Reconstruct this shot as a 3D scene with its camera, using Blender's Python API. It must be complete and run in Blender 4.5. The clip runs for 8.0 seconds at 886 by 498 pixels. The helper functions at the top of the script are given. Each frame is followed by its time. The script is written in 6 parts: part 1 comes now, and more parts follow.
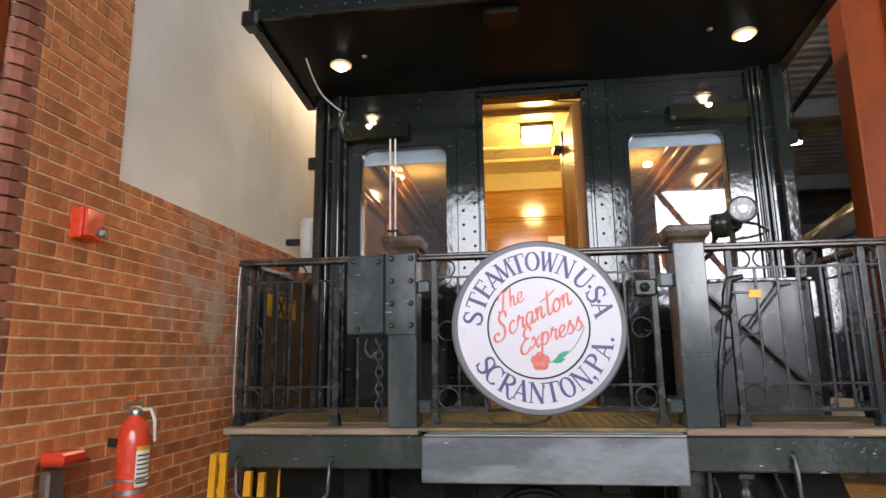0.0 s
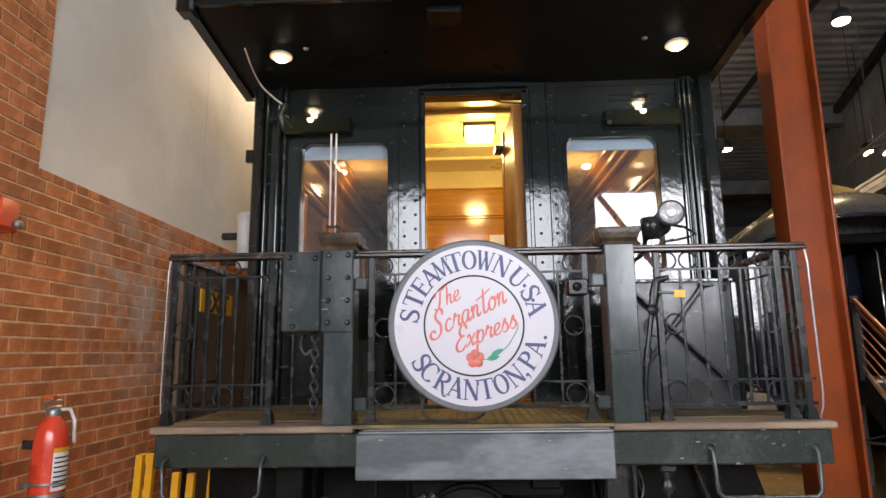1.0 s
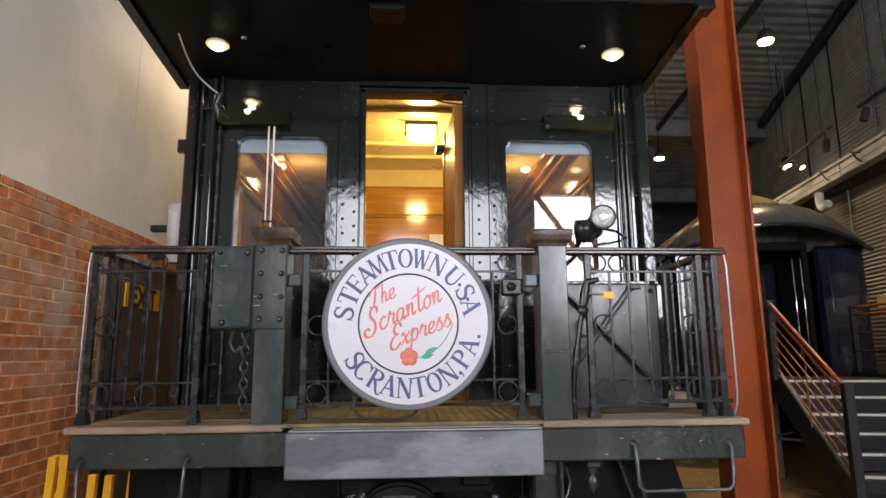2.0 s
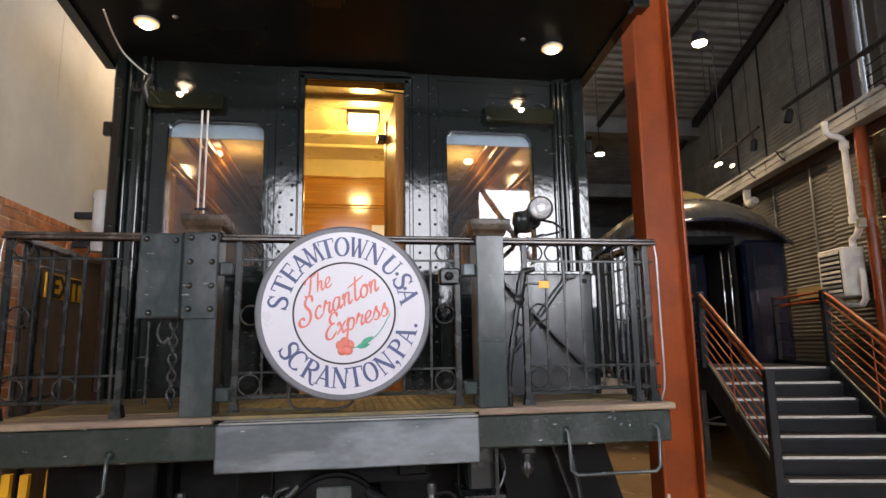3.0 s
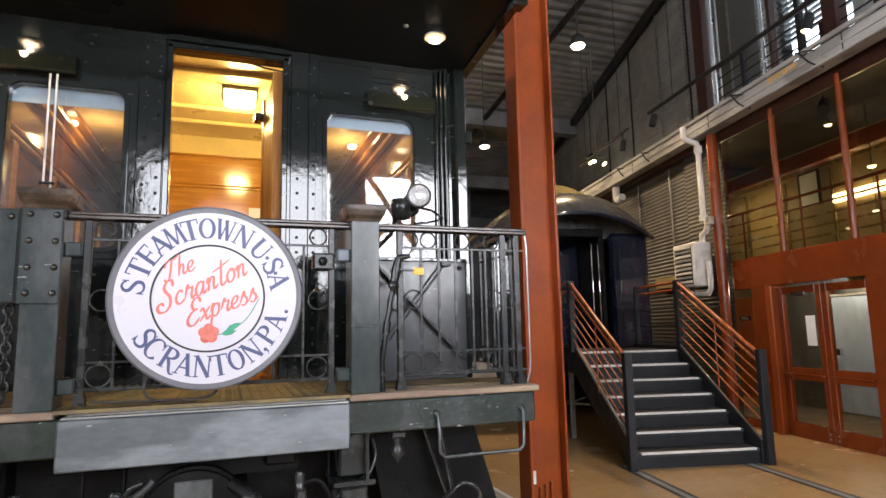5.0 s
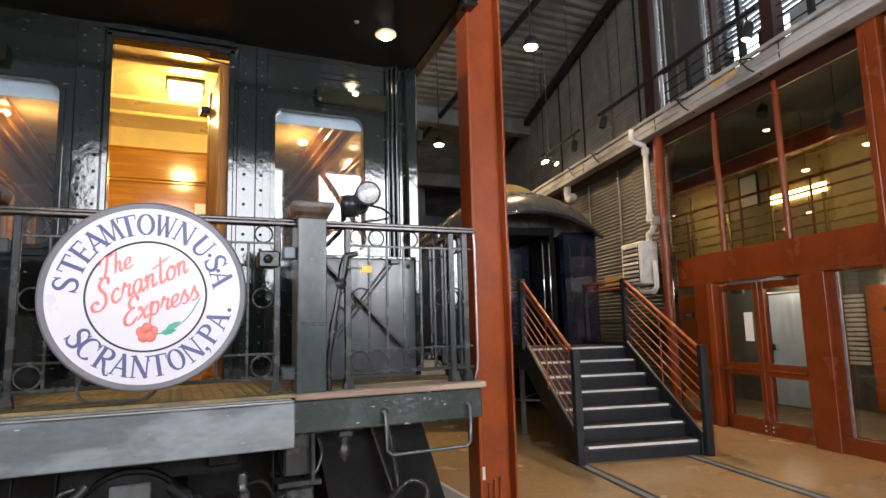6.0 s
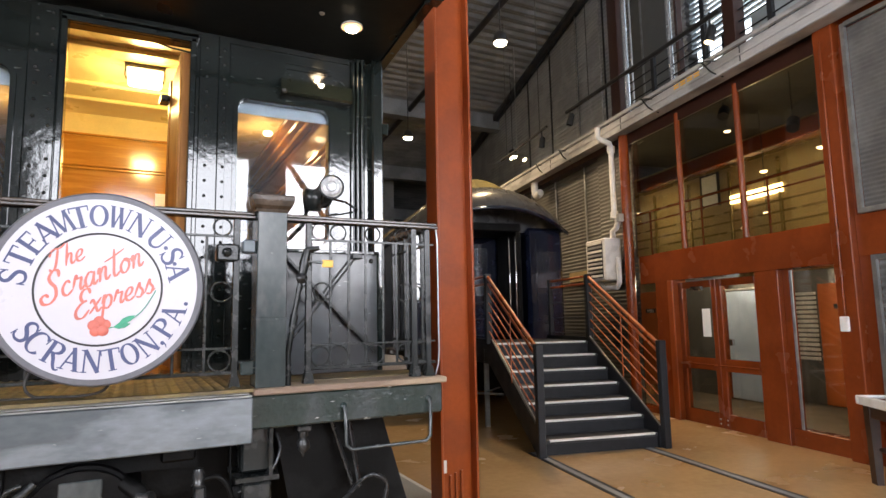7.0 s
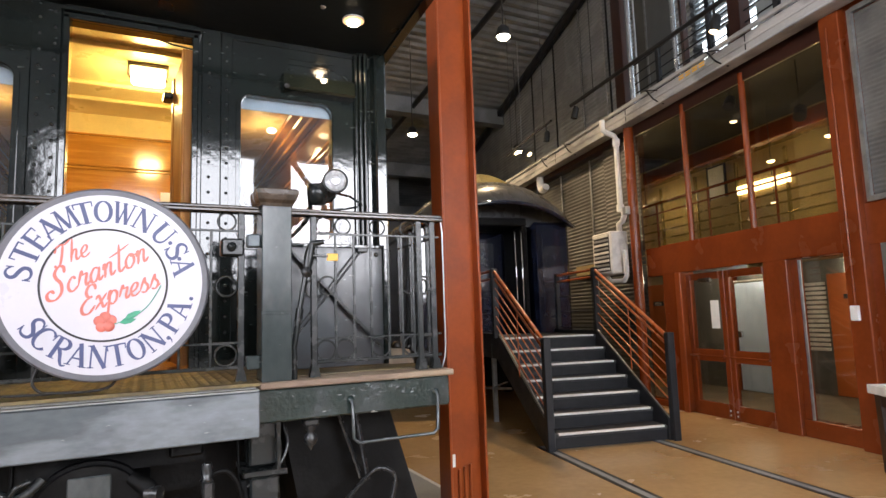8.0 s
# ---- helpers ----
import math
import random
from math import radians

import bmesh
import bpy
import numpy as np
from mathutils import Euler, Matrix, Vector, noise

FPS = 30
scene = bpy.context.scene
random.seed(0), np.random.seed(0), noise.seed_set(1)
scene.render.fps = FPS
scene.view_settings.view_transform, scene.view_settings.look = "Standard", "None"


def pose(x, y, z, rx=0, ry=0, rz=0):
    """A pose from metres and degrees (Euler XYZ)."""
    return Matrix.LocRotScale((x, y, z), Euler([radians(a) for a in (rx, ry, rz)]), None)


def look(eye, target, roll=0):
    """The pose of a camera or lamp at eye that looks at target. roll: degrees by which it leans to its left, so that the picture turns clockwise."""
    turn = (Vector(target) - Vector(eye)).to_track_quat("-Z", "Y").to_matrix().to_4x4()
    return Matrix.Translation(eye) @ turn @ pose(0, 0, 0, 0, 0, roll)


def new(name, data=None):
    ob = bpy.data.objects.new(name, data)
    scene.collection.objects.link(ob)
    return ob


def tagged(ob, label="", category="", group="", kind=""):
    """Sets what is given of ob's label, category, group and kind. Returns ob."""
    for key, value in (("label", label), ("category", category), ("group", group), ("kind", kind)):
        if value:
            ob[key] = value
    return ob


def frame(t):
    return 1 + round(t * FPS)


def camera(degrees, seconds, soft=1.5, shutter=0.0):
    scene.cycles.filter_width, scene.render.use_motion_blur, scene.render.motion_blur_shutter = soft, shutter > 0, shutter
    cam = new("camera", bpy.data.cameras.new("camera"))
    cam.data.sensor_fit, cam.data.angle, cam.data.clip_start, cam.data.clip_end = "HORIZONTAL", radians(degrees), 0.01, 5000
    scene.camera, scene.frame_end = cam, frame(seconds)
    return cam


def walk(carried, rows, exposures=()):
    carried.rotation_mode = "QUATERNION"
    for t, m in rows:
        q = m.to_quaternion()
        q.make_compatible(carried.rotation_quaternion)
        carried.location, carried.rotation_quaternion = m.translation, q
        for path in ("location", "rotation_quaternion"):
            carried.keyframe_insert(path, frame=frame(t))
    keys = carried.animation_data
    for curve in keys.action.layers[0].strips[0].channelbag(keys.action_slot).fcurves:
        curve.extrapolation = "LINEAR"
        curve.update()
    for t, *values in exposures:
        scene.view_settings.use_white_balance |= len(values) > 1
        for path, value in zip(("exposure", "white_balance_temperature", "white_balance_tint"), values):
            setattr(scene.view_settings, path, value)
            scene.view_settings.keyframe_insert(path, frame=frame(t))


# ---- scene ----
cam = camera(73.3, 8.0)
EXPOSE = [(0.0, 0.24), (0.5, 0.2), (1.0, 0.14), (1.5, 0.1), (3.0, 0.1), (4.0, 0.43), (4.7, 0.45), (6.0, 0.49), (8.0, 0.52)]
PATH = [
    (0, (-0.123, -2.772, 1.594), (-0.374, -0.82, 1.953), -0.8),
    (0.5, (-0.098, -2.773, 1.597), (-0.262, -0.81, 1.941), -0.8),
    (1, (-0.089, -2.776, 1.598), (-0.157, -0.807, 1.943), -0.8),
    (1.5, (-0.076, -2.781, 1.595), (-0.045, -0.811, 1.94), -0.7),
    (2.8, (-0.036, -2.77, 1.59), (0.236, -0.814, 1.911), -0.6),
    (3, (-0.025, -2.769, 1.577), (0.282, -0.817, 1.892), -0.9),
    (3.5, (-0.014, -2.769, 1.574), (0.385, -0.833, 1.879), -1.0),
    (4, (0.002, -2.769, 1.573), (0.5, -0.854, 1.863), -1.0),
    (4.5, (0.018, -2.771, 1.57), (0.607, -0.88, 1.846), -1.1),
    (6, (0.063, -2.795, 1.568), (0.874, -0.985, 1.825), -1.5),
    (6.5, (0.079, -2.807, 1.568), (0.945, -1.021, 1.814), -1.5),
    (7, (0.089, -2.82, 1.577), (0.995, -1.052, 1.81), -1.1),
    (7.5, (0.099, -2.817, 1.564), (1.016, -1.054, 1.795), -1.2),
    (8, (0.102, -2.808, 1.552), (0.989, -1.03, 1.776), -1.9),
]
walk(cam, [(t, look(eye, target, roll)) for t, eye, target, roll in PATH], EXPOSE)

# ---- world and large lights ----
world = bpy.data.worlds.new("world")
scene.world = world
world.use_nodes = True
_bg = world.node_tree.nodes["Background"]
_sky = world.node_tree.nodes.new("ShaderNodeTexSky")
_sky.sky_type, _sky.sun_disc = "NISHITA", False
_sky.sun_elevation, _sky.sun_rotation = radians(35), radians(180)
world.node_tree.links.new(_sky.outputs[0], _bg.inputs[0])
_bg.inputs[1].default_value = 0.08
WARM, DAY = (1.0, 0.72, 0.42), (0.93, 0.96, 1.0)


def lamp(name, kind, at, energy, color, radius=0.05, target=None, cone=100):
    d = bpy.data.lights.new(name, kind)
    d.energy, d.color = energy, color
    if kind in ("POINT", "SPOT"):
        d.shadow_soft_size = radius
    if kind == "SPOT":
        d.spot_size, d.spot_blend = radians(cone), 0.6
    ob = new(name, d)
    ob.matrix_world = look(at, target) if target else pose(*at)
    return ob


# ---- materials ----
def material(name, color, rough=0.5, metal=0.0, var=0.25, scale=6.0, fine=60.0, bump=0.1, dist=0.004, other=None, cover=0.5, rvar=0.15,
             stretch=(1, 1, 1), spec=0.5, each=0.0, coat=0.0, chips_glints=0.0):
    """A surface whose colour varies at two scales; other: the colour of worn or stained patches, over the share cover."""
    m = bpy.data.materials.new(name)
    m.use_nodes = True
    nt = m.node_tree
    n, link = nt.nodes, nt.links.new
    b = n["Principled BSDF"]
    tc, mp = n.new("ShaderNodeTexCoord"), n.new("ShaderNodeMapping")
    mp.inputs["Scale"].default_value = stretch
    link(tc.outputs["Object"], mp.inputs["Vector"])
    big, small = n.new("ShaderNodeTexNoise"), n.new("ShaderNodeTexNoise")
    big.inputs["Scale"].default_value, big.inputs["Detail"].default_value = scale, 6
    small.inputs["Scale"].default_value, small.inputs["Detail"].default_value = fine, 4
    for q in (big, small):
        link(mp.outputs[0], q.inputs["Vector"])
    ramp = n.new("ShaderNodeMapRange")
    ramp.inputs["From Min"].default_value = max(0.0, 0.62 - 0.4 * cover)
    ramp.inputs["From Max"].default_value = max(0.05, 0.74 - 0.4 * cover)
    link(big.outputs["Fac"], ramp.inputs["Value"])
    mix = n.new("ShaderNodeMix")
    mix.data_type = "RGBA"
    other = other or tuple(c * (1 - var) for c in color)
    mix.inputs["A"].default_value, mix.inputs["B"].default_value = (*color, 1), (*other, 1)
    link(ramp.outputs[0], mix.inputs["Factor"])
    hsv = n.new("ShaderNodeHueSaturation")
    link(mix.outputs["Result"], hsv.inputs["Color"])
    val = n.new("ShaderNodeMapRange")
    val.inputs["To Min"].default_value, val.inputs["To Max"].default_value = 1 - var, 1 + var
    link(small.outputs["Fac"], val.inputs["Value"])
    last = val.outputs[0]
    if each:
        info, em = n.new("ShaderNodeObjectInfo"), n.new("ShaderNodeMapRange")
        geo = n.new("ShaderNodeNewGeometry")
        add = n.new("ShaderNodeMath")
        add.operation = "ADD"
        frac = n.new("ShaderNodeMath")
        frac.operation = "FRACT"
        link(info.outputs["Random"], add.inputs[0])
        link(geo.outputs["Random Per Island"], add.inputs[1])
        link(add.outputs[0], frac.inputs[0])
        em.inputs["To Min"].default_value, em.inputs["To Max"].default_value = 1 - each, 1 + each
        link(frac.outputs[0], em.inputs["Value"])
        mul = n.new("ShaderNodeMath")
        mul.operation = "MULTIPLY"
        link(last, mul.inputs[0])
        link(em.outputs[0], mul.inputs[1])
        last = mul.outputs[0]
    link(last, hsv.inputs["Value"])
    shade = hsv.outputs[0]
    if chips_glints:
        # small pale scuffs and bare flecks, also glints put into the colour
        cm, fleck, cut, cmix = n.new("ShaderNodeMapping"), n.new("ShaderNodeTexNoise"), n.new("ShaderNodeMapRange"), n.new("ShaderNodeMix")
        cm.inputs["Scale"].default_value = (0.35, 1, 1.3)
        link(tc.outputs["Object"], cm.inputs["Vector"])
        link(cm.outputs[0], fleck.inputs["Vector"])
        fleck.inputs["Scale"].default_value, fleck.inputs["Detail"].default_value = 38, 5
        cut.inputs["From Min"].default_value, cut.inputs["From Max"].default_value = 0.68, 0.74
        cut.inputs["To Max"].default_value = chips_glints
        link(fleck.outputs["Fac"], cut.inputs["Value"])
        cmix.data_type = "RGBA"
        cmix.inputs["B"].default_value = (0.42, 0.45, 0.45, 1)
        link(cut.outputs[0], cmix.inputs["Factor"])
        link(shade, cmix.inputs["A"])
        shade = cmix.outputs["Result"]
    link(shade, b.inputs["Base Color"])
    rr = n.new("ShaderNodeMapRange")
    rr.inputs["To Min"].default_value, rr.inputs["To Max"].default_value = max(0.02, rough - rvar), min(1, rough + rvar)
    link(big.outputs["Fac"], rr.inputs["Value"])
    link(rr.outputs[0], b.inputs["Roughness"])
    b.inputs["Metallic"].default_value = metal
    b.inputs["Specular IOR Level"].default_value = spec
    b.inputs["Coat Weight"].default_value = coat
    b.inputs["Coat Roughness"].default_value = 0.08
    if bump:
        bp = n.new("ShaderNodeBump")
        bp.inputs["Strength"].default_value, bp.inputs["Distance"].default_value = bump, dist
        link(small.outputs["Fac"], bp.inputs["Height"])
        link(bp.outputs[0], b.inputs["Normal"])
        if coat:
            link(bp.outputs[0], b.inputs["Coat Normal"])
    return m


def glow(name, color, strength):
    m = bpy.data.materials.new(name)
    m.use_nodes = True
    b = m.node_tree.nodes["Principled BSDF"]
    b.inputs["Base Color"].default_value = (*color, 1)
    b.inputs["Emission Color"].default_value, b.inputs["Emission Strength"].default_value = (*color, 1), strength
    return m


def glass(name, tint=(1, 1, 1), glare=0.0):
    m = bpy.data.materials.new(name)
    m.use_nodes = True
    n, link = m.node_tree.nodes, m.node_tree.links.new
    n.remove(n["Principled BSDF"])
    clear, gloss, mix = n.new("ShaderNodeBsdfTransparent"), n.new("ShaderNodeBsdfGlossy"), n.new("ShaderNodeMixShader")
    lw, pw, sc = n.new("ShaderNodeLayerWeight"), n.new("ShaderNodeMath"), n.new("ShaderNodeMapRange")
    lw.inputs[0].default_value = 0.5
    pw.operation = "POWER"
    pw.inputs[1].default_value = 4.0
    sc.inputs["To Min"].default_value, sc.inputs["To Max"].default_value = 0.05, 0.9
    clear.inputs[0].default_value = (*tint, 1)
    gloss.inputs["Roughness"].default_value = 0.02
    link(lw.outputs["Facing"], pw.inputs[0])
    link(pw.outputs[0], sc.inputs["Value"])
    link(sc.outputs[0], mix.inputs[0])
    link(clear.outputs[0], mix.inputs[1])
    link(gloss.outputs[0], mix.inputs[2])
    out = mix
    if glare:
        # uneven grey haze, standing in for pale reflections on the panes
        haze, out = n.new("ShaderNodeBsdfDiffuse"), n.new("ShaderNodeMixShader")
        haze.inputs[0].default_value = (0.6, 0.62, 0.65, 1)
        glare_noise, amount = n.new("ShaderNodeTexNoise"), n.new("ShaderNodeMapRange")
        glare_noise.inputs["Scale"].default_value = 3.0
        amount.inputs["To Min"].default_value, amount.inputs["To Max"].default_value = glare * 0.2, glare * 1.8
        link(glare_noise.outputs["Fac"], amount.inputs["Value"])
        link(amount.outputs[0], out.inputs[0])
        link(mix.outputs[0], out.inputs[1])
        link(haze.outputs[0], out.inputs[2])
    link(out.outputs[0], n["Material Output"].inputs[0])
    return m


# pale flecks here imitate speckled highlights on the gloss
PAINT = material("dark_green_paint", (0.0085, 0.0115, 0.0118), 0.07, var=0.3, scale=3, fine=19, bump=0.075, dist=0.01, other=(0.009, 0.013, 0.0125), rvar=0.03, coat=0.35, chips_glints=0.22)
PAINT_WORN = material("worn_green_paint", (0.017, 0.028, 0.026), 0.15, var=0.4, scale=5, fine=32, bump=0.5, dist=0.01, other=(0.03, 0.04, 0.04), cover=0.3, rvar=0.1, chips_glints=1.0)
PAINT_POST = material("rubbed_post_paint", (0.032, 0.042, 0.043), 0.18, var=0.35, scale=4, fine=22, bump=0.1, dist=0.004, other=(0.056, 0.063, 0.066), cover=0.4, rvar=0.08, stretch=(1.4, 1.4, 0.8), chips_glints=0.5)
STEEL_DARK = material("worn_dark_steel", (0.05, 0.052, 0.054), 0.28, 0.5, var=0.4, scale=14, fine=60, bump=0.1)
GATEGREY = material("glossy_grey_gate_sheet", (0.052, 0.06, 0.068), 0.2, var=0.2, scale=3, fine=14, bump=0.12, dist=0.006, other=(0.04, 0.042, 0.046), rvar=0.05, chips_glints=0.3)
BOARD = material("dark_stained_board", (0.12, 0.084, 0.058), 0.45, var=0.35, scale=3, fine=30, bump=0.15, other=(0.15, 0.108, 0.076), stretch=(1, 3, 0.5))
STEEL_WORN = material("bare_buffer_plate", (0.175, 0.195, 0.215), 0.38, 0.35, var=0.3, scale=4, fine=30, bump=0.15, dist=0.003, other=(0.085, 0.1, 0.11), cover=0.5, stretch=(0.6, 1, 1.6), chips_glints=0.8)
IRON = material("black_iron", (0.012, 0.0145, 0.0148), 0.26, spec=0.36, var=0.4, scale=12, fine=90, bump=0.2, dist=0.002, other=(0.026, 0.027, 0.027), cover=0.3)
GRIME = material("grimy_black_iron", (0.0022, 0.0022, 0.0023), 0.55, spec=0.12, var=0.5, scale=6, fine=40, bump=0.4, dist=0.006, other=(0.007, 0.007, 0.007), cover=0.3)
SOFFIT = material("black_soffit_paint", (0.009, 0.0108, 0.011), 0.32, spec=0.22, var=0.3, scale=2, fine=14, bump=0.15, dist=0.008)
BRONZE = material("brown_rail_cap", (0.028, 0.0195, 0.0135), 0.24, var=0.35, scale=8, fine=70, bump=0.15, dist=0.002, other=(0.06, 0.043, 0.032), cover=0.4)
WOODEDGE = material("worn_tan_nosing", (0.27, 0.2, 0.135), 0.6, var=0.2, scale=5, fine=60, bump=0.3, dist=0.003, other=(0.18, 0.125, 0.09), cover=0.4, stretch=(0.5, 3, 3))
MAT_DECK = material("olive_ribbed_mat", (0.16, 0.115, 0.04), 0.6, var=0.35, scale=7, fine=40, bump=0.4, dist=0.004, other=(0.1, 0.075, 0.035), cover=0.4)
CHROME = material("polished_metal", (0.75, 0.76, 0.77), 0.12, 1.0, var=0.1, bump=0.05, rvar=0.05)
GALV = material("galvanised_rod", (0.4, 0.41, 0.41), 0.35, 0.8, var=0.2, bump=0.1)
VARNISH = material("varnished_wood", (0.5, 0.235, 0.04), 0.14, var=0.22, scale=3, fine=26, bump=0.05, dist=0.002, other=(0.42, 0.18, 0.03), cover=0.5, stretch=(0.5, 1, 7), rvar=0.05, coat=0.4)
VARNISH_SATIN = material("satin_varnished_door", (0.42, 0.19, 0.035), 0.45, var=0.22, scale=3, fine=26, bump=0.05, dist=0.002, other=(0.34, 0.14, 0.025), cover=0.5, stretch=(7, 1, 0.5), spec=0.3)
VARNISH_DARK = material("dark_varnished_wood", (0.2, 0.075, 0.02), 0.16, var=0.3, scale=3, fine=26, bump=0.05, dist=0.002, other=(0.12, 0.045, 0.014), cover=0.5, stretch=(7, 1, 0.5), rvar=0.05, coat=0.4)
CREAM = material("cream_paint", (0.78, 0.62, 0.3), 0.3, var=0.08, scale=3, bump=0.05)
SHADE = material("pale_blue_blind", (0.42, 0.55, 0.66), 0.6, var=0.1, scale=4, fine=80, bump=0.1)
REDSTEEL = material("red_brown_steel_paint", (0.285, 0.058, 0.0115), 0.3, spec=0.25, var=0.14, scale=2, fine=30, bump=0.06, dist=0.003, other=(0.23, 0.048, 0.012), cover=0.5, rvar=0.06, coat=0.1)
REDPANEL = material("red_brown_panel", (0.195, 0.04, 0.0095), 0.26, spec=0.3, var=0.15, scale=2, fine=18, bump=0.02, dist=0.003, other=(0.165, 0.033, 0.008), rvar=0.06)
ORANGERAIL = material("orange_brown_handrail", (0.46, 0.11, 0.03), 0.3, var=0.15, scale=4, bump=0.05)
BRICK = material("red_brown_brick", (0.56, 0.2, 0.068), 0.75, var=0.2, scale=14, fine=130, bump=0.5, dist=0.003, other=(0.42, 0.14, 0.048), cover=0.45, each=0.26)
def bloom(m, centre, reach, color):
    """Pale salt bloom in a ragged patch of the wall."""
    n, link = m.node_tree.nodes, m.node_tree.links.new
    b = n["Principled BSDF"]
    old = b.inputs["Base Color"].links[0].from_socket
    geo, sub, noise, fall, cut, mul, mix = (n.new(k) for k in ("ShaderNodeNewGeometry", "ShaderNodeVectorMath", "ShaderNodeTexNoise", "ShaderNodeMapRange", "ShaderNodeMapRange", "ShaderNodeMath", "ShaderNodeMix"))
    sub.operation, mul.operation, mix.data_type = "DISTANCE", "MULTIPLY", "RGBA"
    link(geo.outputs["Position"], sub.inputs[0])
    sub.inputs[1].default_value = centre
    link(geo.outputs["Position"], noise.inputs["Vector"])
    noise.inputs["Scale"].default_value, noise.inputs["Detail"].default_value = 5.5, 6
    fall.inputs["From Min"].default_value, fall.inputs["From Max"].default_value = reach * 0.3, reach
    fall.inputs["To Min"].default_value, fall.inputs["To Max"].default_value = 1, 0
    link(sub.outputs["Value"], fall.inputs["Value"])
    cut.inputs["From Min"].default_value, cut.inputs["From Max"].default_value, cut.inputs["To Max"].default_value = 0.4, 0.6, 0.85
    link(noise.outputs["Fac"], cut.inputs["Value"])
    link(fall.outputs[0], mul.inputs[0])
    link(cut.outputs[0], mul.inputs[1])
    link(mul.outputs[0], mix.inputs["Factor"])
    link(old, mix.inputs["A"])
    mix.inputs["B"].default_value = (*color, 1)
    link(mix.outputs["Result"], b.inputs["Base Color"])


bloom(BRICK, (-2.08, 0.85, 2.0), 0.75, (0.5, 0.4, 0.33))
# slightly purpler brick, darkened for the shading round the corner
BRICK_SHADED = material("purple_brown_corner_brick", (0.3, 0.105, 0.06), 0.6, var=0.25, scale=14, fine=110, bump=0.4, dist=0.003, each=0.25)
MORTAR = material("tan_mortar", (0.78, 0.55, 0.34), 0.9, var=0.2, scale=20, fine=160, bump=0.5, dist=0.003)
PLASTER = material("off_white_plaster", (0.74, 0.715, 0.67), 0.75, var=0.05, scale=1.3, fine=20, bump=0.12, dist=0.003, other=(0.66, 0.635, 0.59), cover=0.45)
FLOORM = material("polished_tan_concrete", (0.53, 0.34, 0.16), 0.24, var=0.16, scale=1.6, fine=14, bump=0.04, dist=0.002, other=(0.475, 0.3, 0.139), cover=0.45, rvar=0.12)
DARKSTEEL = material("charcoal_stair_steel", (0.016, 0.017, 0.02), 0.45, spec=0.3, var=0.2, scale=5, bump=0.1)
TREAD = material("dark_tread_rubber", (0.03, 0.031, 0.034), 0.55, var=0.25, scale=9, bump=0.2)
NOSING = material("pale_nosing_strip", (0.74, 0.74, 0.72), 0.6, var=0.08, scale=20, fine=90, bump=0.1)
CORR = material("grey_corrugated_metal", (0.17, 0.17, 0.165), 0.42, 0.35, var=0.15, scale=1.5, fine=25, bump=0.04, other=(0.12, 0.12, 0.118))
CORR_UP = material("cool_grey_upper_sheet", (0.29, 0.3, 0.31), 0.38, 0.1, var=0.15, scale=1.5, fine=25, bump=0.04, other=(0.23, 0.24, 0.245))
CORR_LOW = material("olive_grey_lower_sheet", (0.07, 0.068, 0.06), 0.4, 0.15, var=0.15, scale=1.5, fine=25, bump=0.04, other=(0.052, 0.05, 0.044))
CORR_DARK = material("dark_corrugated_deck", (0.24, 0.25, 0.26), 0.5, 0.2, var=0.2, scale=1, fine=20, bump=0.05, other=(0.17, 0.176, 0.185))
WHITEMETAL = material("white_painted_metal", (0.72, 0.71, 0.68), 0.4, var=0.08, scale=5, bump=0.05, other=(0.6, 0.59, 0.56), cover=0.4)
GREYBEAM = material("pale_grey_gutter", (0.42, 0.42, 0.42), 0.55, var=0.12, scale=3, bump=0.1, other=(0.25, 0.25, 0.25), cover=0.4, stretch=(1, 0.4, 1))
PANELGREY = material("dark_grey_wall_panel", (0.13, 0.135, 0.13), 0.4, var=0.15, scale=1.5, bump=0.03)
BRIGHTPIPE = material("bright_metal_pipe", (0.62, 0.64, 0.67), 0.22, 0.85, var=0.1, bump=0.03)
LENS = material("frosted_lens_glass", (0.72, 0.73, 0.75), 0.16, 0.2, var=0.35, scale=30, fine=120, bump=0.6, dist=0.004)
# maroon gallery steel; also darkens the red-brown top beam for shade
MAROON = material("dark_maroon_steel", (0.034, 0.012, 0.008), 0.35, var=0.2, scale=2, fine=20, bump=0.03, other=(0.035, 0.012, 0.008))
BLINDGREY = material("blue_grey_blind", (0.36, 0.4, 0.42), 0.5, var=0.1, scale=3, bump=0.03)
NAVY = material("blue_black_car_paint", (0.012, 0.016, 0.034), 0.06, var=0.3, scale=3, fine=20, bump=0.12, dist=0.006, rvar=0.05, coat=0.5)
ROOFGREY = material("grey_roof_canvas", (0.06, 0.06, 0.06), 0.28, var=0.2, scale=3, bump=0.15)
BRASSY = material("olive_gold_roof_paint", (0.34, 0.25, 0.08), 0.25, 0.4, var=0.2, scale=4, bump=0.05)
REDGLOSS = material("red_enamel", (0.74, 0.065, 0.028), 0.25, var=0.08, scale=6, bump=0.03, coat=0.4)
YELLOW = material("yellow_plastic", (0.8, 0.42, 0.02), 0.4, var=0.1, scale=6, bump=0.05)
BLACKGLASS = material("dark_glass_inset", (0.01, 0.011, 0.02), 0.08, var=0.1, bump=0.0, rvar=0.02)
BLACK = material("black_rubber", (0.012, 0.012, 0.013), 0.5, var=0.2, bump=0.1)
SIGNWHITE = material("white_sign_face", (0.53, 0.52, 0.575), 0.3, var=0.02, scale=3, bump=0.02)
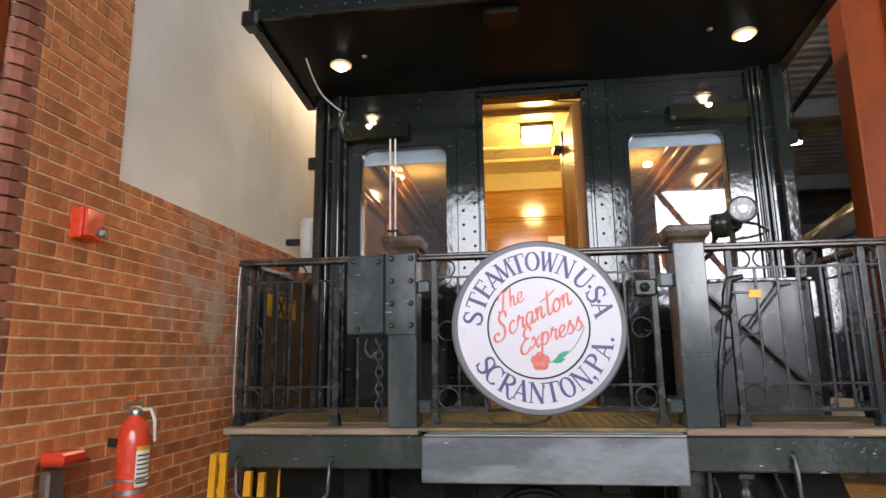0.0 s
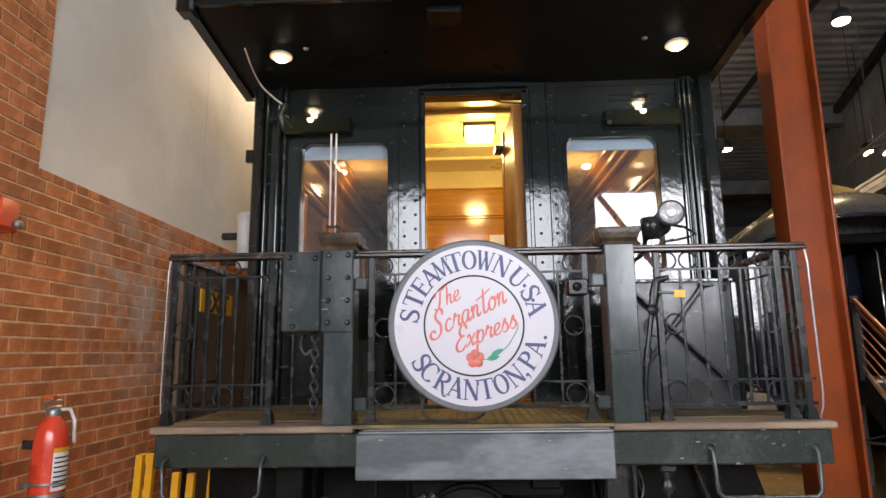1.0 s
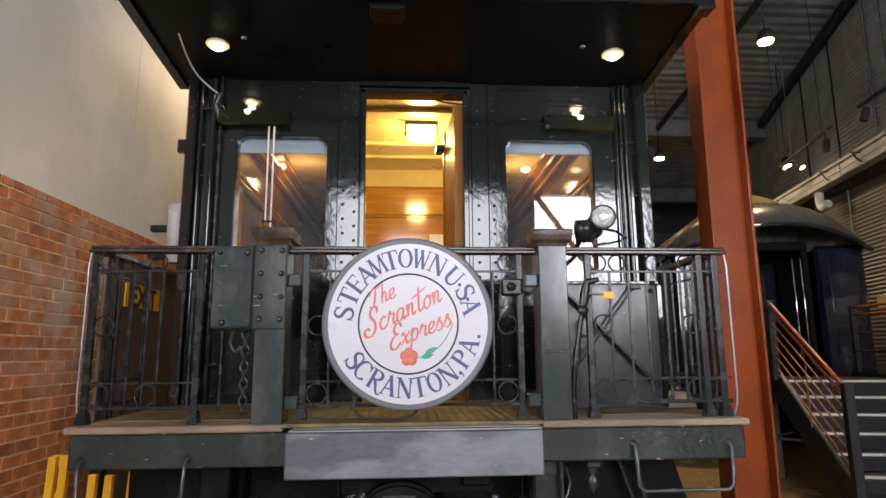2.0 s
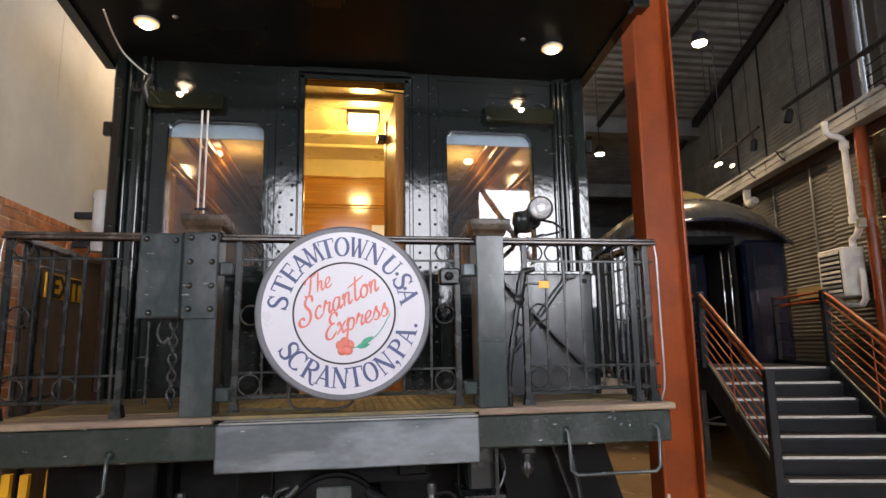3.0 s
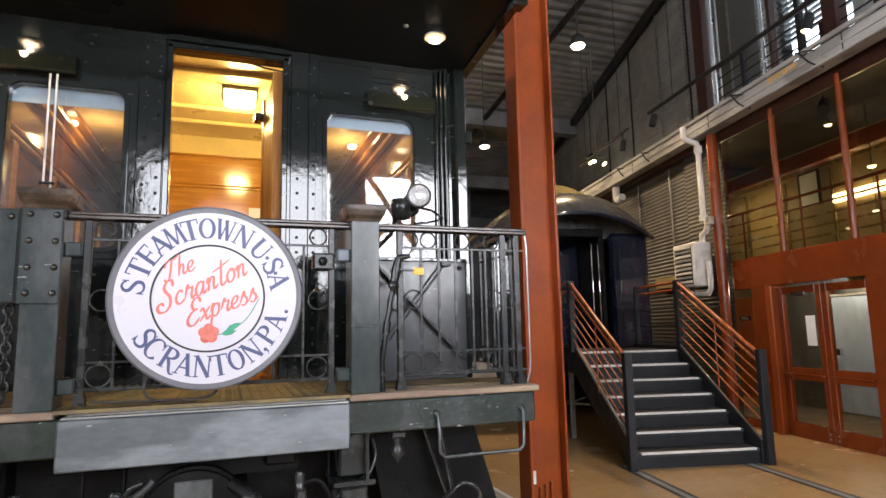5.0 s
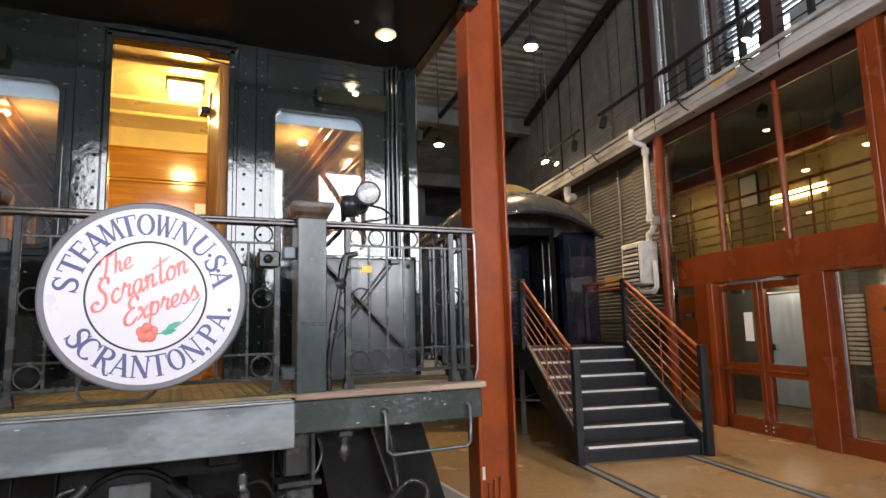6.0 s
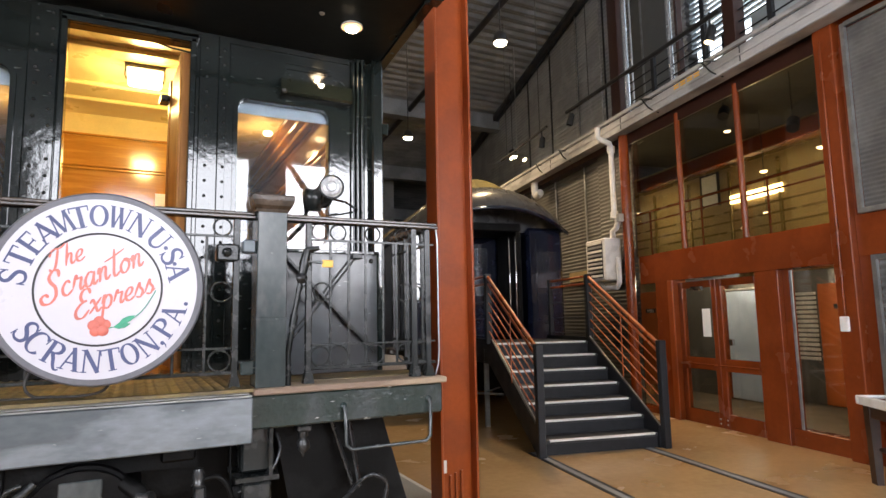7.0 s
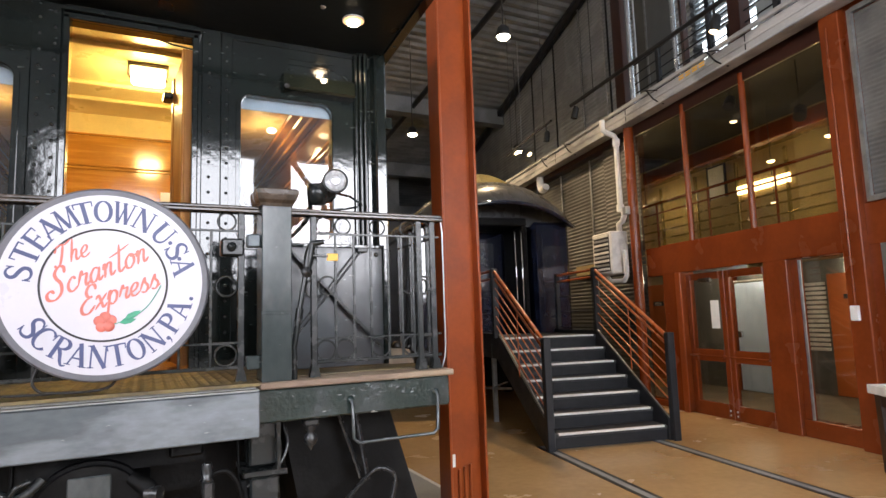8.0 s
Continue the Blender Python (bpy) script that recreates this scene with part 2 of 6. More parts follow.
SIGNGREY = material("grey_sign_rim", (0.12, 0.122, 0.142), 0.45, var=0.12, scale=6, bump=0.08)
INKBLUE = material("navy_lettering", (0.055, 0.07, 0.17), 0.4, var=0.1, bump=0)
INKRED = material("coral_lettering", (0.58, 0.15, 0.115), 0.4, var=0.1, bump=0)
INKGREEN = material("green_leaf_paint", (0.03, 0.28, 0.16), 0.4, var=0.2, bump=0)
INKBLACK = material("black_ink", (0.015, 0.015, 0.017), 0.4, var=0.1, bump=0)
PAPER = material("white_paper", (0.8, 0.8, 0.77), 0.7, var=0.04, bump=0.02)
DARKWOOD = material("dark_table_wood", (0.035, 0.018, 0.012), 0.35, var=0.3, scale=4, bump=0.08)
ROOMTAN = material("tan_room_wall", (0.34, 0.25, 0.11), 0.7, var=0.12, scale=2, bump=0.05)
ROOMFLOOR = material("grey_brown_room_carpet", (0.13, 0.105, 0.075), 0.8, var=0.2, scale=2, fine=50, bump=0.1)
ROOMORANGE = material("orange_room_wall", (0.5, 0.13, 0.03), 0.6, var=0.12, scale=2, bump=0.05)
# pale blue imitates daylight reflected in the steel
BRUSHED_DAYLIT = material("brushed_steel_door", (0.55, 0.68, 0.92), 0.35, 0.3, var=0.1, scale=3, bump=0.03)
HOODGREEN = material("olive_hood_paint", (0.011, 0.0135, 0.0095), 0.035, var=0.2, scale=4, bump=0.0, rvar=0.015)
WALLGREY = material("grey_hall_wall", (0.32, 0.33, 0.34), 0.6, var=0.2, scale=1, bump=0.05)
WALLDARK = material("dark_grey_end_wall", (0.2, 0.21, 0.215), 0.6, var=0.2, scale=1, bump=0.05)
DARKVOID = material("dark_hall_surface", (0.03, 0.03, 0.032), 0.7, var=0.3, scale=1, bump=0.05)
GLASS, GLASS_DIM = glass("clear_glass", (0.9, 0.9, 0.9), 0.03), glass("tinted_glass", (0.8, 0.78, 0.74))
BULB = glow("warm_bulb", (1.0, 0.82, 0.56), 22)
BULB_HALO = glow("warm_reflector", (1.0, 0.6, 0.28), 1.1)
BULB_DIM = glow("warm_lens", (1.0, 0.74, 0.42), 6)
FIXTURE = glow("warm_diffuser", (1.0, 0.76, 0.36), 9)
DAYPANEL = glow("daylight_glazing", (0.92, 0.93, 1.0), 20)
DAYDIM = glow("frosted_daylight_glazing", (0.9, 0.92, 1.0), 12)
FARDAY = glow("far_daylight", (0.85, 0.92, 1.0), 2.6)


# ---- building blocks ----
class Geo:
    """Collects vertices and faces of one mesh."""

    def __init__(self):
        self.v, self.f, self.s = [], [], []

    def add(self, verts, faces, smooth=False):
        k = len(self.v)
        self.v += [tuple(p) for p in verts]
        self.f += [tuple(i + k for i in q) for q in faces]
        self.s += [smooth] * len(faces)
        return self

    def box(self, lo, hi, b=0.0, m=None):
        lo, hi = [min(p, q) for p, q in zip(lo, hi)], [max(p, q) for p, q in zip(lo, hi)]
        b = min([b] + [(h - l) * 0.45 for l, h in zip(lo, hi)])
        if b <= 0:
            vs = [Vector((x, y, z)) for x in (lo[0], hi[0]) for y in (lo[1], hi[1]) for z in (lo[2], hi[2])]
            fs = [(0, 1, 3, 2), (4, 6, 7, 5), (0, 4, 5, 1), (2, 3, 7, 6), (0, 2, 6, 4), (1, 5, 7, 3)]
        else:
            vs, idx = [], {}
            for sx in (0, 1):
                for sy in (0, 1):
                    for sz in (0, 1):
                        for ax in range(3):
                            p = []
                            for k, s_ in enumerate((sx, sy, sz)):
                                e = hi[k] if s_ else lo[k]
                                p.append(e if k == ax else (e - b if s_ else e + b))
                            idx[(sx, sy, sz, ax)] = len(vs)
                            vs.append(Vector(p))
            fs = []
            for ax in range(3):
                o = [k for k in range(3) if k != ax]
                for s_ in (0, 1):
                    q = []
                    for u, w in ((0, 0), (1, 0), (1, 1), (0, 1)):
                        c = [0, 0, 0]
                        c[ax], c[o[0]], c[o[1]] = s_, u, w
                        q.append(idx[(*c, ax)])
                    fs.append(tuple(q))
                for u in (0, 1):
                    for w in (0, 1):
                        c0, c1 = [0, 0, 0], [0, 0, 0]
                        c0[o[0]], c0[o[1]], c1[o[0]], c1[o[1]] = u, w, u, w
                        c1[ax] = 1
                        fs.append((idx[(*c0, o[0])], idx[(*c1, o[0])], idx[(*c1, o[1])], idx[(*c0, o[1])]))
            for sx in (0, 1):
                for sy in (0, 1):
                    for sz in (0, 1):
                        fs.append(tuple(idx[(sx, sy, sz, k)] for k in range(3)))
        if m is not None:
            vs = [m @ v for v in vs]
        return self.add(vs, fs)

    def hose(self, pts, r, n=8, steps=5):
        """A tube along a smooth curve through the points."""
        p = [Vector(q) for q in pts]
        out = [p[0]]
        for i in range(len(p) - 1):
            a, b, c, d = p[max(i - 1, 0)], p[i], p[i + 1], p[min(i + 2, len(p) - 1)]
            for k in range(1, steps + 1):
                t = k / steps
                out.append(0.5 * (2 * b + (c - a) * t + (2 * a - 5 * b + 4 * c - d) * t ** 2 + (3 * b - a - 3 * c + d) * t ** 3))
        return self.tube(out, r, n)

    def tube(self, pts, r, n=8, caps=True):
        pts = [Vector(p) for p in pts]
        rs = r if isinstance(r, (list, tuple)) else [r] * len(pts)
        rings, side = [], None
        for i, p in enumerate(pts):
            d = ((pts[min(i + 1, len(pts) - 1)] - p).normalized() + (p - pts[max(i - 1, 0)]).normalized()).normalized()
            if side is None:
                side = d.orthogonal().normalized()
            side = (side - d * side.dot(d)).normalized()
            up = d.cross(side)
            rings.append([p + rs[i] * (math.cos(2 * math.pi * k / n) * side + math.sin(2 * math.pi * k / n) * up) for k in range(n)])
        vs = [q for ring in rings for q in ring]
        fs = [(i * n + k, i * n + (k + 1) % n, (i + 1) * n + (k + 1) % n, (i + 1) * n + k) for i in range(len(pts) - 1) for k in range(n)]
        self.add(vs, fs, True)
        if caps:
            self.add(rings[0], [tuple(range(n))[::-1]])
            self.add(rings[-1], [tuple(range(n))])
        return self

    def ring(self, c, axis, big, r, n=20, k=6, flat=1.0):
        c, axis = Vector(c), Vector(axis).normalized()
        a = axis.orthogonal().normalized()
        b = axis.cross(a)
        vs = []
        for i in range(n):
            d = math.cos(2 * math.pi * i / n) * a + math.sin(2 * math.pi * i / n) * b
            for j in range(k):
                t = 2 * math.pi * j / k
                vs.append(c + d * (big + r * math.cos(t)) + axis * r * flat * math.sin(t))
        fs = [(i * k + j, ((i + 1) % n) * k + j, ((i + 1) % n) * k + (j + 1) % k, i * k + (j + 1) % k) for i in range(n) for j in range(k)]
        return self.add(vs, fs, True)

    def lathe(self, c, axis, prof, n=24):
        """prof: rows of (radius, height along axis)."""
        c, axis = Vector(c), Vector(axis).normalized()
        a = axis.orthogonal().normalized()
        b = axis.cross(a)
        vs = [c + axis * h + r * (math.cos(2 * math.pi * i / n) * a + math.sin(2 * math.pi * i / n) * b) for r, h in prof for i in range(n)]
        fs = [(j * n + i, j * n + (i + 1) % n, (j + 1) * n + (i + 1) % n, (j + 1) * n + i) for j in range(len(prof) - 1) for i in range(n)]
        self.add(vs, fs, True)
        self.add(vs[:n], [tuple(range(n))[::-1]])
        return self.add(vs[-n:], [tuple(range(n))])

    def prism(self, poly, axis, a, b):
        """A closed outline of (u, v) pairs carried along axis 0, 1 or 2 from a to b."""
        def put(u, v, w):
            return {0: (w, u, v), 1: (u, w, v), 2: (u, v, w)}[axis]
        n = len(poly)
        vs = [put(u, v, a) for u, v in poly] + [put(u, v, b) for u, v in poly]
        fs = [(i, (i + 1) % n, n + (i + 1) % n, n + i) for i in range(n)] + [tuple(range(n))[::-1], tuple(range(n, 2 * n))]
        return self.add(vs, fs)

    def mesh(self, name, mat):
        me = bpy.data.meshes.new(name)
        me.from_pydata(self.v, [], self.f)
        me.polygons.foreach_set("use_smooth", self.s)
        bm = bmesh.new()
        bm.from_mesh(me)
        bmesh.ops.recalc_face_normals(bm, faces=bm.faces)
        bm.to_mesh(me)
        bm.free()
        me.materials.append(mat)
        return me


def G():
    return Geo()


LOCAL = set()


def thing(name, at, label, category, group="", kind="", m=None):
    """An Empty at the base of a thing; with a pose m its parts are given in the thing's own frame."""
    ob = new(name)
    ob.empty_display_size = 0.1
    ob.matrix_basis = m if m is not None else pose(*at)
    if m is not None:
        LOCAL.add(ob.name)
    return tagged(ob, label, category, group, kind)


def part(name, geo, mat, parent, label=""):
    ob = new(name, geo.mesh(name, mat) if isinstance(geo, Geo) else geo)
    ob.parent = parent
    if parent.parent is None and parent.type == "EMPTY" and parent.name not in LOCAL:
        ob.matrix_parent_inverse = parent.matrix_basis.inverted()
    return tagged(ob, label)


def solid(name, geo, mat, label, category, group="", kind=""):
    return tagged(new(name, geo.mesh(name, mat)), label, category, group, kind)


def structure(name, geo, mat, label="", category=""):
    return tagged(new(name, geo.mesh(name, mat)), label or name.replace("_", " "), category or name.split("_")[0], kind="structure")


def rivets(geo, pts, axis, r=0.012):
    for p in pts:
        geo.lathe(p, axis, [(r, 0), (r * 0.85, r * 0.45), (r * 0.45, r * 0.72), (0.0005, r * 0.8)], 8)
    return geo


# ---- large structure ----
HALL_W, HALL_E, HALL_S, HALL_N = -9.0, 24.0, -12.0, 32.0
floor = structure("floor", G().box((HALL_W, HALL_S, -0.2), (HALL_E, HALL_N, 0)), FLOORM, "polished tan concrete floor of the hall", "floor")


def ceiling_z(y):
    return 9.45 - 0.15 * (y - 8)


_g = G()
_ys = [HALL_S + 0.075 * i for i in range(int((HALL_N - HALL_S) / 0.075))]
_prof = [(y, ceiling_z(y) + (0.0, 0.0, 0.05, 0.05)[i % 4]) for i, y in enumerate(_ys)]
_vs = [(x, y, z) for y, z in _prof for x in (HALL_W, HALL_E)]
_g.add(_vs, [(2 * i, 2 * i + 1, 2 * i + 3, 2 * i + 2) for i in range(len(_prof) - 1)])
structure("ceiling", _g, CORR_DARK, "dark ribbed metal roof deck", "ceiling")
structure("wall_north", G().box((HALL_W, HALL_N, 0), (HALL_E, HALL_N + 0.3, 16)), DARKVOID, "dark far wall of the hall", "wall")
structure("wall_far_west", G().box((HALL_W - 0.3, HALL_S, 0), (HALL_W, HALL_N, 2.6)).box((HALL_W - 0.3, HALL_S, 7.2), (HALL_W, HALL_N, 16)).box((HALL_W - 0.3, HALL_S, 2.6), (HALL_W, -11, 7.2)).box((HALL_W - 0.3, -2.5, 2.6), (HALL_W, HALL_N, 7.2)), CORR, "grey sheeted side wall", "wall")
structure("wall_far_east", G().box((HALL_E, HALL_S, 0), (HALL_E + 0.3, HALL_N, 16)), CORR, "grey sheeted side wall", "wall")
# glowing bay added out of view to brighten storefront, stairs and floor
structure("window_3", G().box((HALL_W - 0.28, -11, 2.6), (HALL_W - 0.24, -2.5, 7.2)), DAYDIM, "wide frosted bay of daylight out of view", "window")
# south wall with two wide glazed bays
_g = G()
for lo, hi in (((HALL_W, 0), (-2.2, 14)), ((2.76, 0), (3.78, 14)), ((7.2, 0), (HALL_E, 14)), ((-2.2, 6.2), (2.76, 14)), ((3.78, 6.2), (7.2, 14)), ((-2.2, 0), (2.76, 2.8)), ((3.78, 0), (7.2, 2.6))):
    _g.box((lo[0], HALL_S - 0.3, lo[1]), (hi[0], HALL_S, hi[1]))
structure("wall_south", _g, WALLDARK, "grey wall with two wide glazed bays", "wall")
structure("window_1", G().box((-2.2, HALL_S - 0.28, 2.8), (2.76, HALL_S - 0.24, 6.2)), DAYDIM, "wide frosted bay of daylight out of view", "window")
structure("window_2", G().box((3.78, HALL_S - 0.28, 2.6), (7.2, HALL_S - 0.24, 6.2)), DAYPANEL, "wide clear bay full of daylight", "window")
solid("diagonal_brace", G().tube([(3.8, HALL_S + 0.02, 6.2), (8.0, HALL_S + 0.02, 0.2)], 0.09, 6), DARKSTEEL, "dark steel brace across a glazed bay", "brace")
_g = G()
for x in (0.3,):
    _g.box((x - 0.05, HALL_S - 0.2, 2.8), (x + 0.05, HALL_S - 0.05, 6.2))
structure("window_frame", _g, DARKSTEEL, "dark upright glazing bars", "window")

# tracks let into the floor of the next stall
TRACK = pose(4.17, 2.55, 0, 0, 0, -10.6)
for i, x in enumerate((0.0, 1.37)):
    tr = thing("track_rail", (0, 0, 0), "steel rail flush with the floor between dark flangeways", "rail", "rails in the floor", m=TRACK @ pose(x, 0, 0))
    part("rail_head", G().box((-0.032, -9, -0.05), (0.032, 0.6 + 0.1 * i, 0.004)), WALLGREY, tr)
    for sgn in (-1, 1):
        part("flangeway", G().box((sgn * 0.033, -9, -0.05), (sgn * 0.075, 0.6 + 0.1 * i, 0.003)), BLACK, tr)

structure("pit_cover", G().box((1.75, 0.4, 0.001), (2.52, 9.0, 0.006)), WALLGREY, "grey painted floor strip beside the carriage", "floor strip")
structure("floor_line", G().box((2.52, 0.4, 0.001), (2.56, 9.0, 0.007)), NOSING, "white line on the floor", "floor line")

# west wall: brick below, plaster above
WX = -2.08
COURSE, LEN, JOINT = 0.0678, 0.189, 0.009
wall_west = structure("wall_west", G().box((WX - 0.35, -0.715, 0), (WX - 0.005, 14, 2.487)).box((WX - 0.35, -0.715, 2.487), (WX - 0.005, -0.145, 9.5)).box((WX - 0.35, -0.8, 0), (WX - 0.05, -0.715, 9.5)), MORTAR, "red-brown brick wall with tan mortar joints", "wall")
structure("wall_plaster", G().box((WX - 0.34, -0.144, 2.488), (WX - 0.012, 1.6, 9.6)).box((WX - 0.34, 1.6, 2.488), (WX - 0.0105, 14, 9.6)), PLASTER, "off-white plaster wall above the brick", "wall")


def red_column(name, x, y, w, d, top, label):
    c = thing(name, (x, y, 0), label, "steel column", "red steel columns")
    t = 0.022
    part("flange", G().box((x, y, 0), (x + t, y + d, top), 0.004), REDSTEEL, c)
    part("flange", G().box((x + w - t, y, 0), (x + w, y + d, top), 0.004), REDSTEEL, c)
    part("web", G().box((x + t, y + d / 2 - 0.012, 0), (x + w - t, y + d / 2 + 0.012, top)), REDSTEEL, c)
    return c


col = red_column("steel_column", 2.255, 1.5, 0.34, 0.2, 10.0, "tall red-brown painted steel column beside the carriage")
part("bolt", rivets(G(), [(2.59, 1.6, 2.55)], (0, -1, 0), 0.016), REDSTEEL, col)
part("socket_plate", G().box((2.31, 1.575, 0.35), (2.34, 1.585, 0.45), 0.003), WHITEMETAL, col, "small white socket plate")
for xx in (2.37, 2.42, 2.47):
    part("conduit", G().tube([(xx, 1.575, 0), (xx, 1.575, 0.33 + 0.3 * (xx - 2.37))], 0.011), REDSTEEL, col)
red_column("steel_column", -2.47, -0.96, 0.34, 0.14, 10.0, "red-brown painted steel column at the end of the brick wall")


# ---- observation carriage ----
car = thing("observation_carriage", (0, 5, 0), "dark green observation carriage with an open railed end platform", "railway carriage")
BY = 1.12  # face of the end bulkhead
part("end_sill", G().box((-1.515, 0, 1.1), (1.515, 0.14, 1.249), 0.008), PAINT_WORN, car, "worn green end beam")
part("buffer_plate", G().box((-0.583, -0.05, 1.052), (0.556, -0.003, 1.249), 0.006), STEEL_WORN, car, "bare grey metal buffer plate")
part("plate_lip", G().box((-0.57, -0.05, 1.251), (0.553, 0.1, 1.259), 0.002).box((-0.55, -0.045, 1.262), (0.54, 0.1, 1.268), 0.002), GALV, car)
for a, b in ((-1.535, -0.6), (0.56, 1.535)):
    part("platform_nosing", G().box((a, -0.018, 1.25), (b, 0.2, 1.281), 0.006), WOODEDGE, car, "worn tan platform edge")
_g = G()
_n = 78
_vs = []
for i in range(_n + 1):
    x = -0.6 + 1.16 * i / _n
    z = 1.288 + (0.006 if i % 3 == 1 else 0)
    _vs += [(x, -0.03, z), (x, 1.1, z)]
_g.add(_vs, [(2 * i, 2 * i + 2, 2 * i + 3, 2 * i + 1) for i in range(_n)])
part("tread_mat", _g.box((-0.6, -0.03, 1.27), (0.56, 1.1, 1.285)), MAT_DECK, car, "olive ribbed platform mat")
part("platform_floor", G().box((-1.5, 0.2, 1.2), (-0.602, 1.1, 1.285)).box((0.562, 0.2, 1.2), (1.5, 1.1, 1.285)).box((-0.6, 0.14, 1.2), (0.56, 1.1, 1.262)), MAT_DECK, car)

# platform posts
BIGRIVET = rivets(G(), [(0, 0, 0)], (0, -1, 0), 0.0145).mesh("rivet", PAINT)
for i, x in enumerate((-0.678, 0.64)):
    w = 0.068
    p = part("platform_post", G().box((x - w, 0.0, 1.281), (x + w, 0.15, 2.095), 0.004), PAINT_POST, car, "square rubbed green-grey post")
    prof = [(w + 0.004, 2.09), (w + 0.008, 2.104), (w + 0.02, 2.12), (w + 0.028, 2.145), (w + 0.03, 2.164), (w + 0.024, 2.171)]
    g = G()
    for (r0, z0), (r1, z1) in zip(prof, prof[1:]):
        yc = 0.075
        q = [(x + sx * r, yc + sy * (r + 0.007), z) for r, z in ((r0, z0), (r1, z1)) for sx, sy in ((-1, -1), (1, -1), (1, 1), (-1, 1))]
        g.add(q, [(k, (k + 1) % 4, 4 + (k + 1) % 4, 4 + k) for k in range(4)])
    r = prof[-1][0]
    g.add([(x - r, 0.075 - r, 2.171), (x + r, 0.075 - r, 2.171), (x + r, 0.075 + r, 2.171), (x - r, 0.075 + r, 2.171)], [(0, 1, 2, 3)])
    part("post_cap", g, BRONZE, p, "flared brown cap")
    if i == 0:
        rp = part("riveted_plate", G().box((x - w - 0.01, -0.014, 1.702), (x + w, -0.001, 2.085), 0.004), PAINT_POST, p)
        for sx in (-0.048, 0.044):
            for z in (1.745, 1.848, 1.955, 2.062):
                part("rivet", BIGRIVET, PAINT, rp).matrix_basis = pose(x + sx, -0.014, z)
    else:
        part("weld_band", G().box((x - w - 0.003, -0.003, 1.585), (x + w + 0.003, 0.12, 1.6), 0.002), PAINT_POST, p)
    for zz in (1.37, 1.93):
        sx = 1 if i == 0 else -1
        part("gate_hinge", G().box((x + sx * w, 0.03, zz - 0.03), (x + sx * (w + 0.06), 0.09, zz + 0.03), 0.006), STEEL_WORN if (i and zz > 1.5) else PAINT_POST, p, "grey hinge block")
box_ = part("equipment_box", G().box((-0.955, 0.02, 1.708), (-0.75, 0.2, 2.088), 0.008), PAINT_POST, car, "flat green-grey box hung on the railing")
for x, z in ((-0.925, 2.06), (-0.8, 2.055), (-0.9, 1.732)):
    part("rivet", BIGRIVET, PAINT, box_).matrix_basis = pose(x, 0.02, z)
part("box_edge_strip", G().box((-0.772, 0.0, 1.708), (-0.752, 0.02, 2.09), 0.003), PAINT, box_)


def bar(a, b, w=0.012, d=0.006):
    """A flat bar between two points, w wide and d deep."""
    a, b = Vector(a), Vector(b)
    m = Matrix.Translation(a) @ (b - a).to_track_quat("Z", "Y").to_matrix().to_4x4()
    return G().box((-w / 2, -d / 2, 0), (w / 2, d / 2, (b - a).length), 0.0015, m)


RY = 0.08
Z_TOP, Z_2, Z_3, Z_BOT = 2.062, 1.978, 1.462, 1.352


def railing(name, x0, x1, thin, thick, tops, mids, lows, frame_ends=True):
    r = part(name, G().box((x0, RY - 0.006, Z_BOT - 0.008), (x1, RY + 0.006, Z_BOT + 0.008), 0.002), IRON, car, "wrought black iron railing panel")
    for z in (Z_2, Z_3):
        part("cross_bar", G().box((x0, RY - 0.006, z - 0.005), (x1, RY + 0.006, z + 0.005), 0.001), IRON, r)
    for x in thin:
        part("upright", G().box((x - 0.006, RY - 0.005, Z_BOT), (x + 0.006, RY + 0.005, Z_2 if x not in tops else Z_2), 0.002), IRON, r)
    for x in thick:
        part("upright", G().box((x - 0.015, RY - 0.012, 1.285), (x + 0.015, RY + 0.012, Z_TOP), 0.003), IRON, r)
        part("foot", G().prism([(x - 0.016, 1.335), (x + 0.016, 1.335), (x + 0.026, 1.282), (x - 0.026, 1.282)], 1, RY - 0.025, RY + 0.025), IRON, r)
    for xs, z, rad in ((tops, (Z_2 + Z_TOP) / 2, 0.04), (mids, 1.72, 0.045), (lows, (Z_3 + Z_BOT) / 2, 0.047)):
        for x in xs:
            part("scroll_ring", G().ring((x, RY, z), (0, 1, 0), rad, 0.0045, 22, 6, 1.4), IRON, r)
    return r


railing("side_railing", -1.515, -1.0, (-1.39, -1.33, -1.258, -1.196, -1.1, -1.055), (-1.505, -1.02), (-1.45, -1.224), (-1.45,), (-1.45, -1.24))
railing("centre_gate", -0.545, 0.5, (-0.42, -0.3, -0.17, -0.04, 0.1, 0.23, 0.36), (-0.535, 0.49), (-0.474, 0.427), (-0.474, 0.427), (-0.472, 0.425))
railing("side_railing", 0.82, 1.515, (0.94, 1.035, 1.125, 1.22, 1.295, 1.36), (0.83, 1.395, 1.475), (0.885, 0.98, 1.165, 1.33, 1.42), (0.9, 1.34, 1.42), (0.89, 0.985, 1.175, 1.345, 1.43))
for a, b in ((-1.53, -0.745), (-0.61, 0.572), (0.708, 1.53)):
    part("top_rail", G().box((a, RY - 0.035, Z_TOP), (b, RY + 0.035, Z_TOP + 0.016), 0.004).box((a, RY - 0.024, Z_TOP + 0.016), (b, RY + 0.024, Z_TOP + 0.034), 0.006), BRONZE, car, "brown moulded top rail")
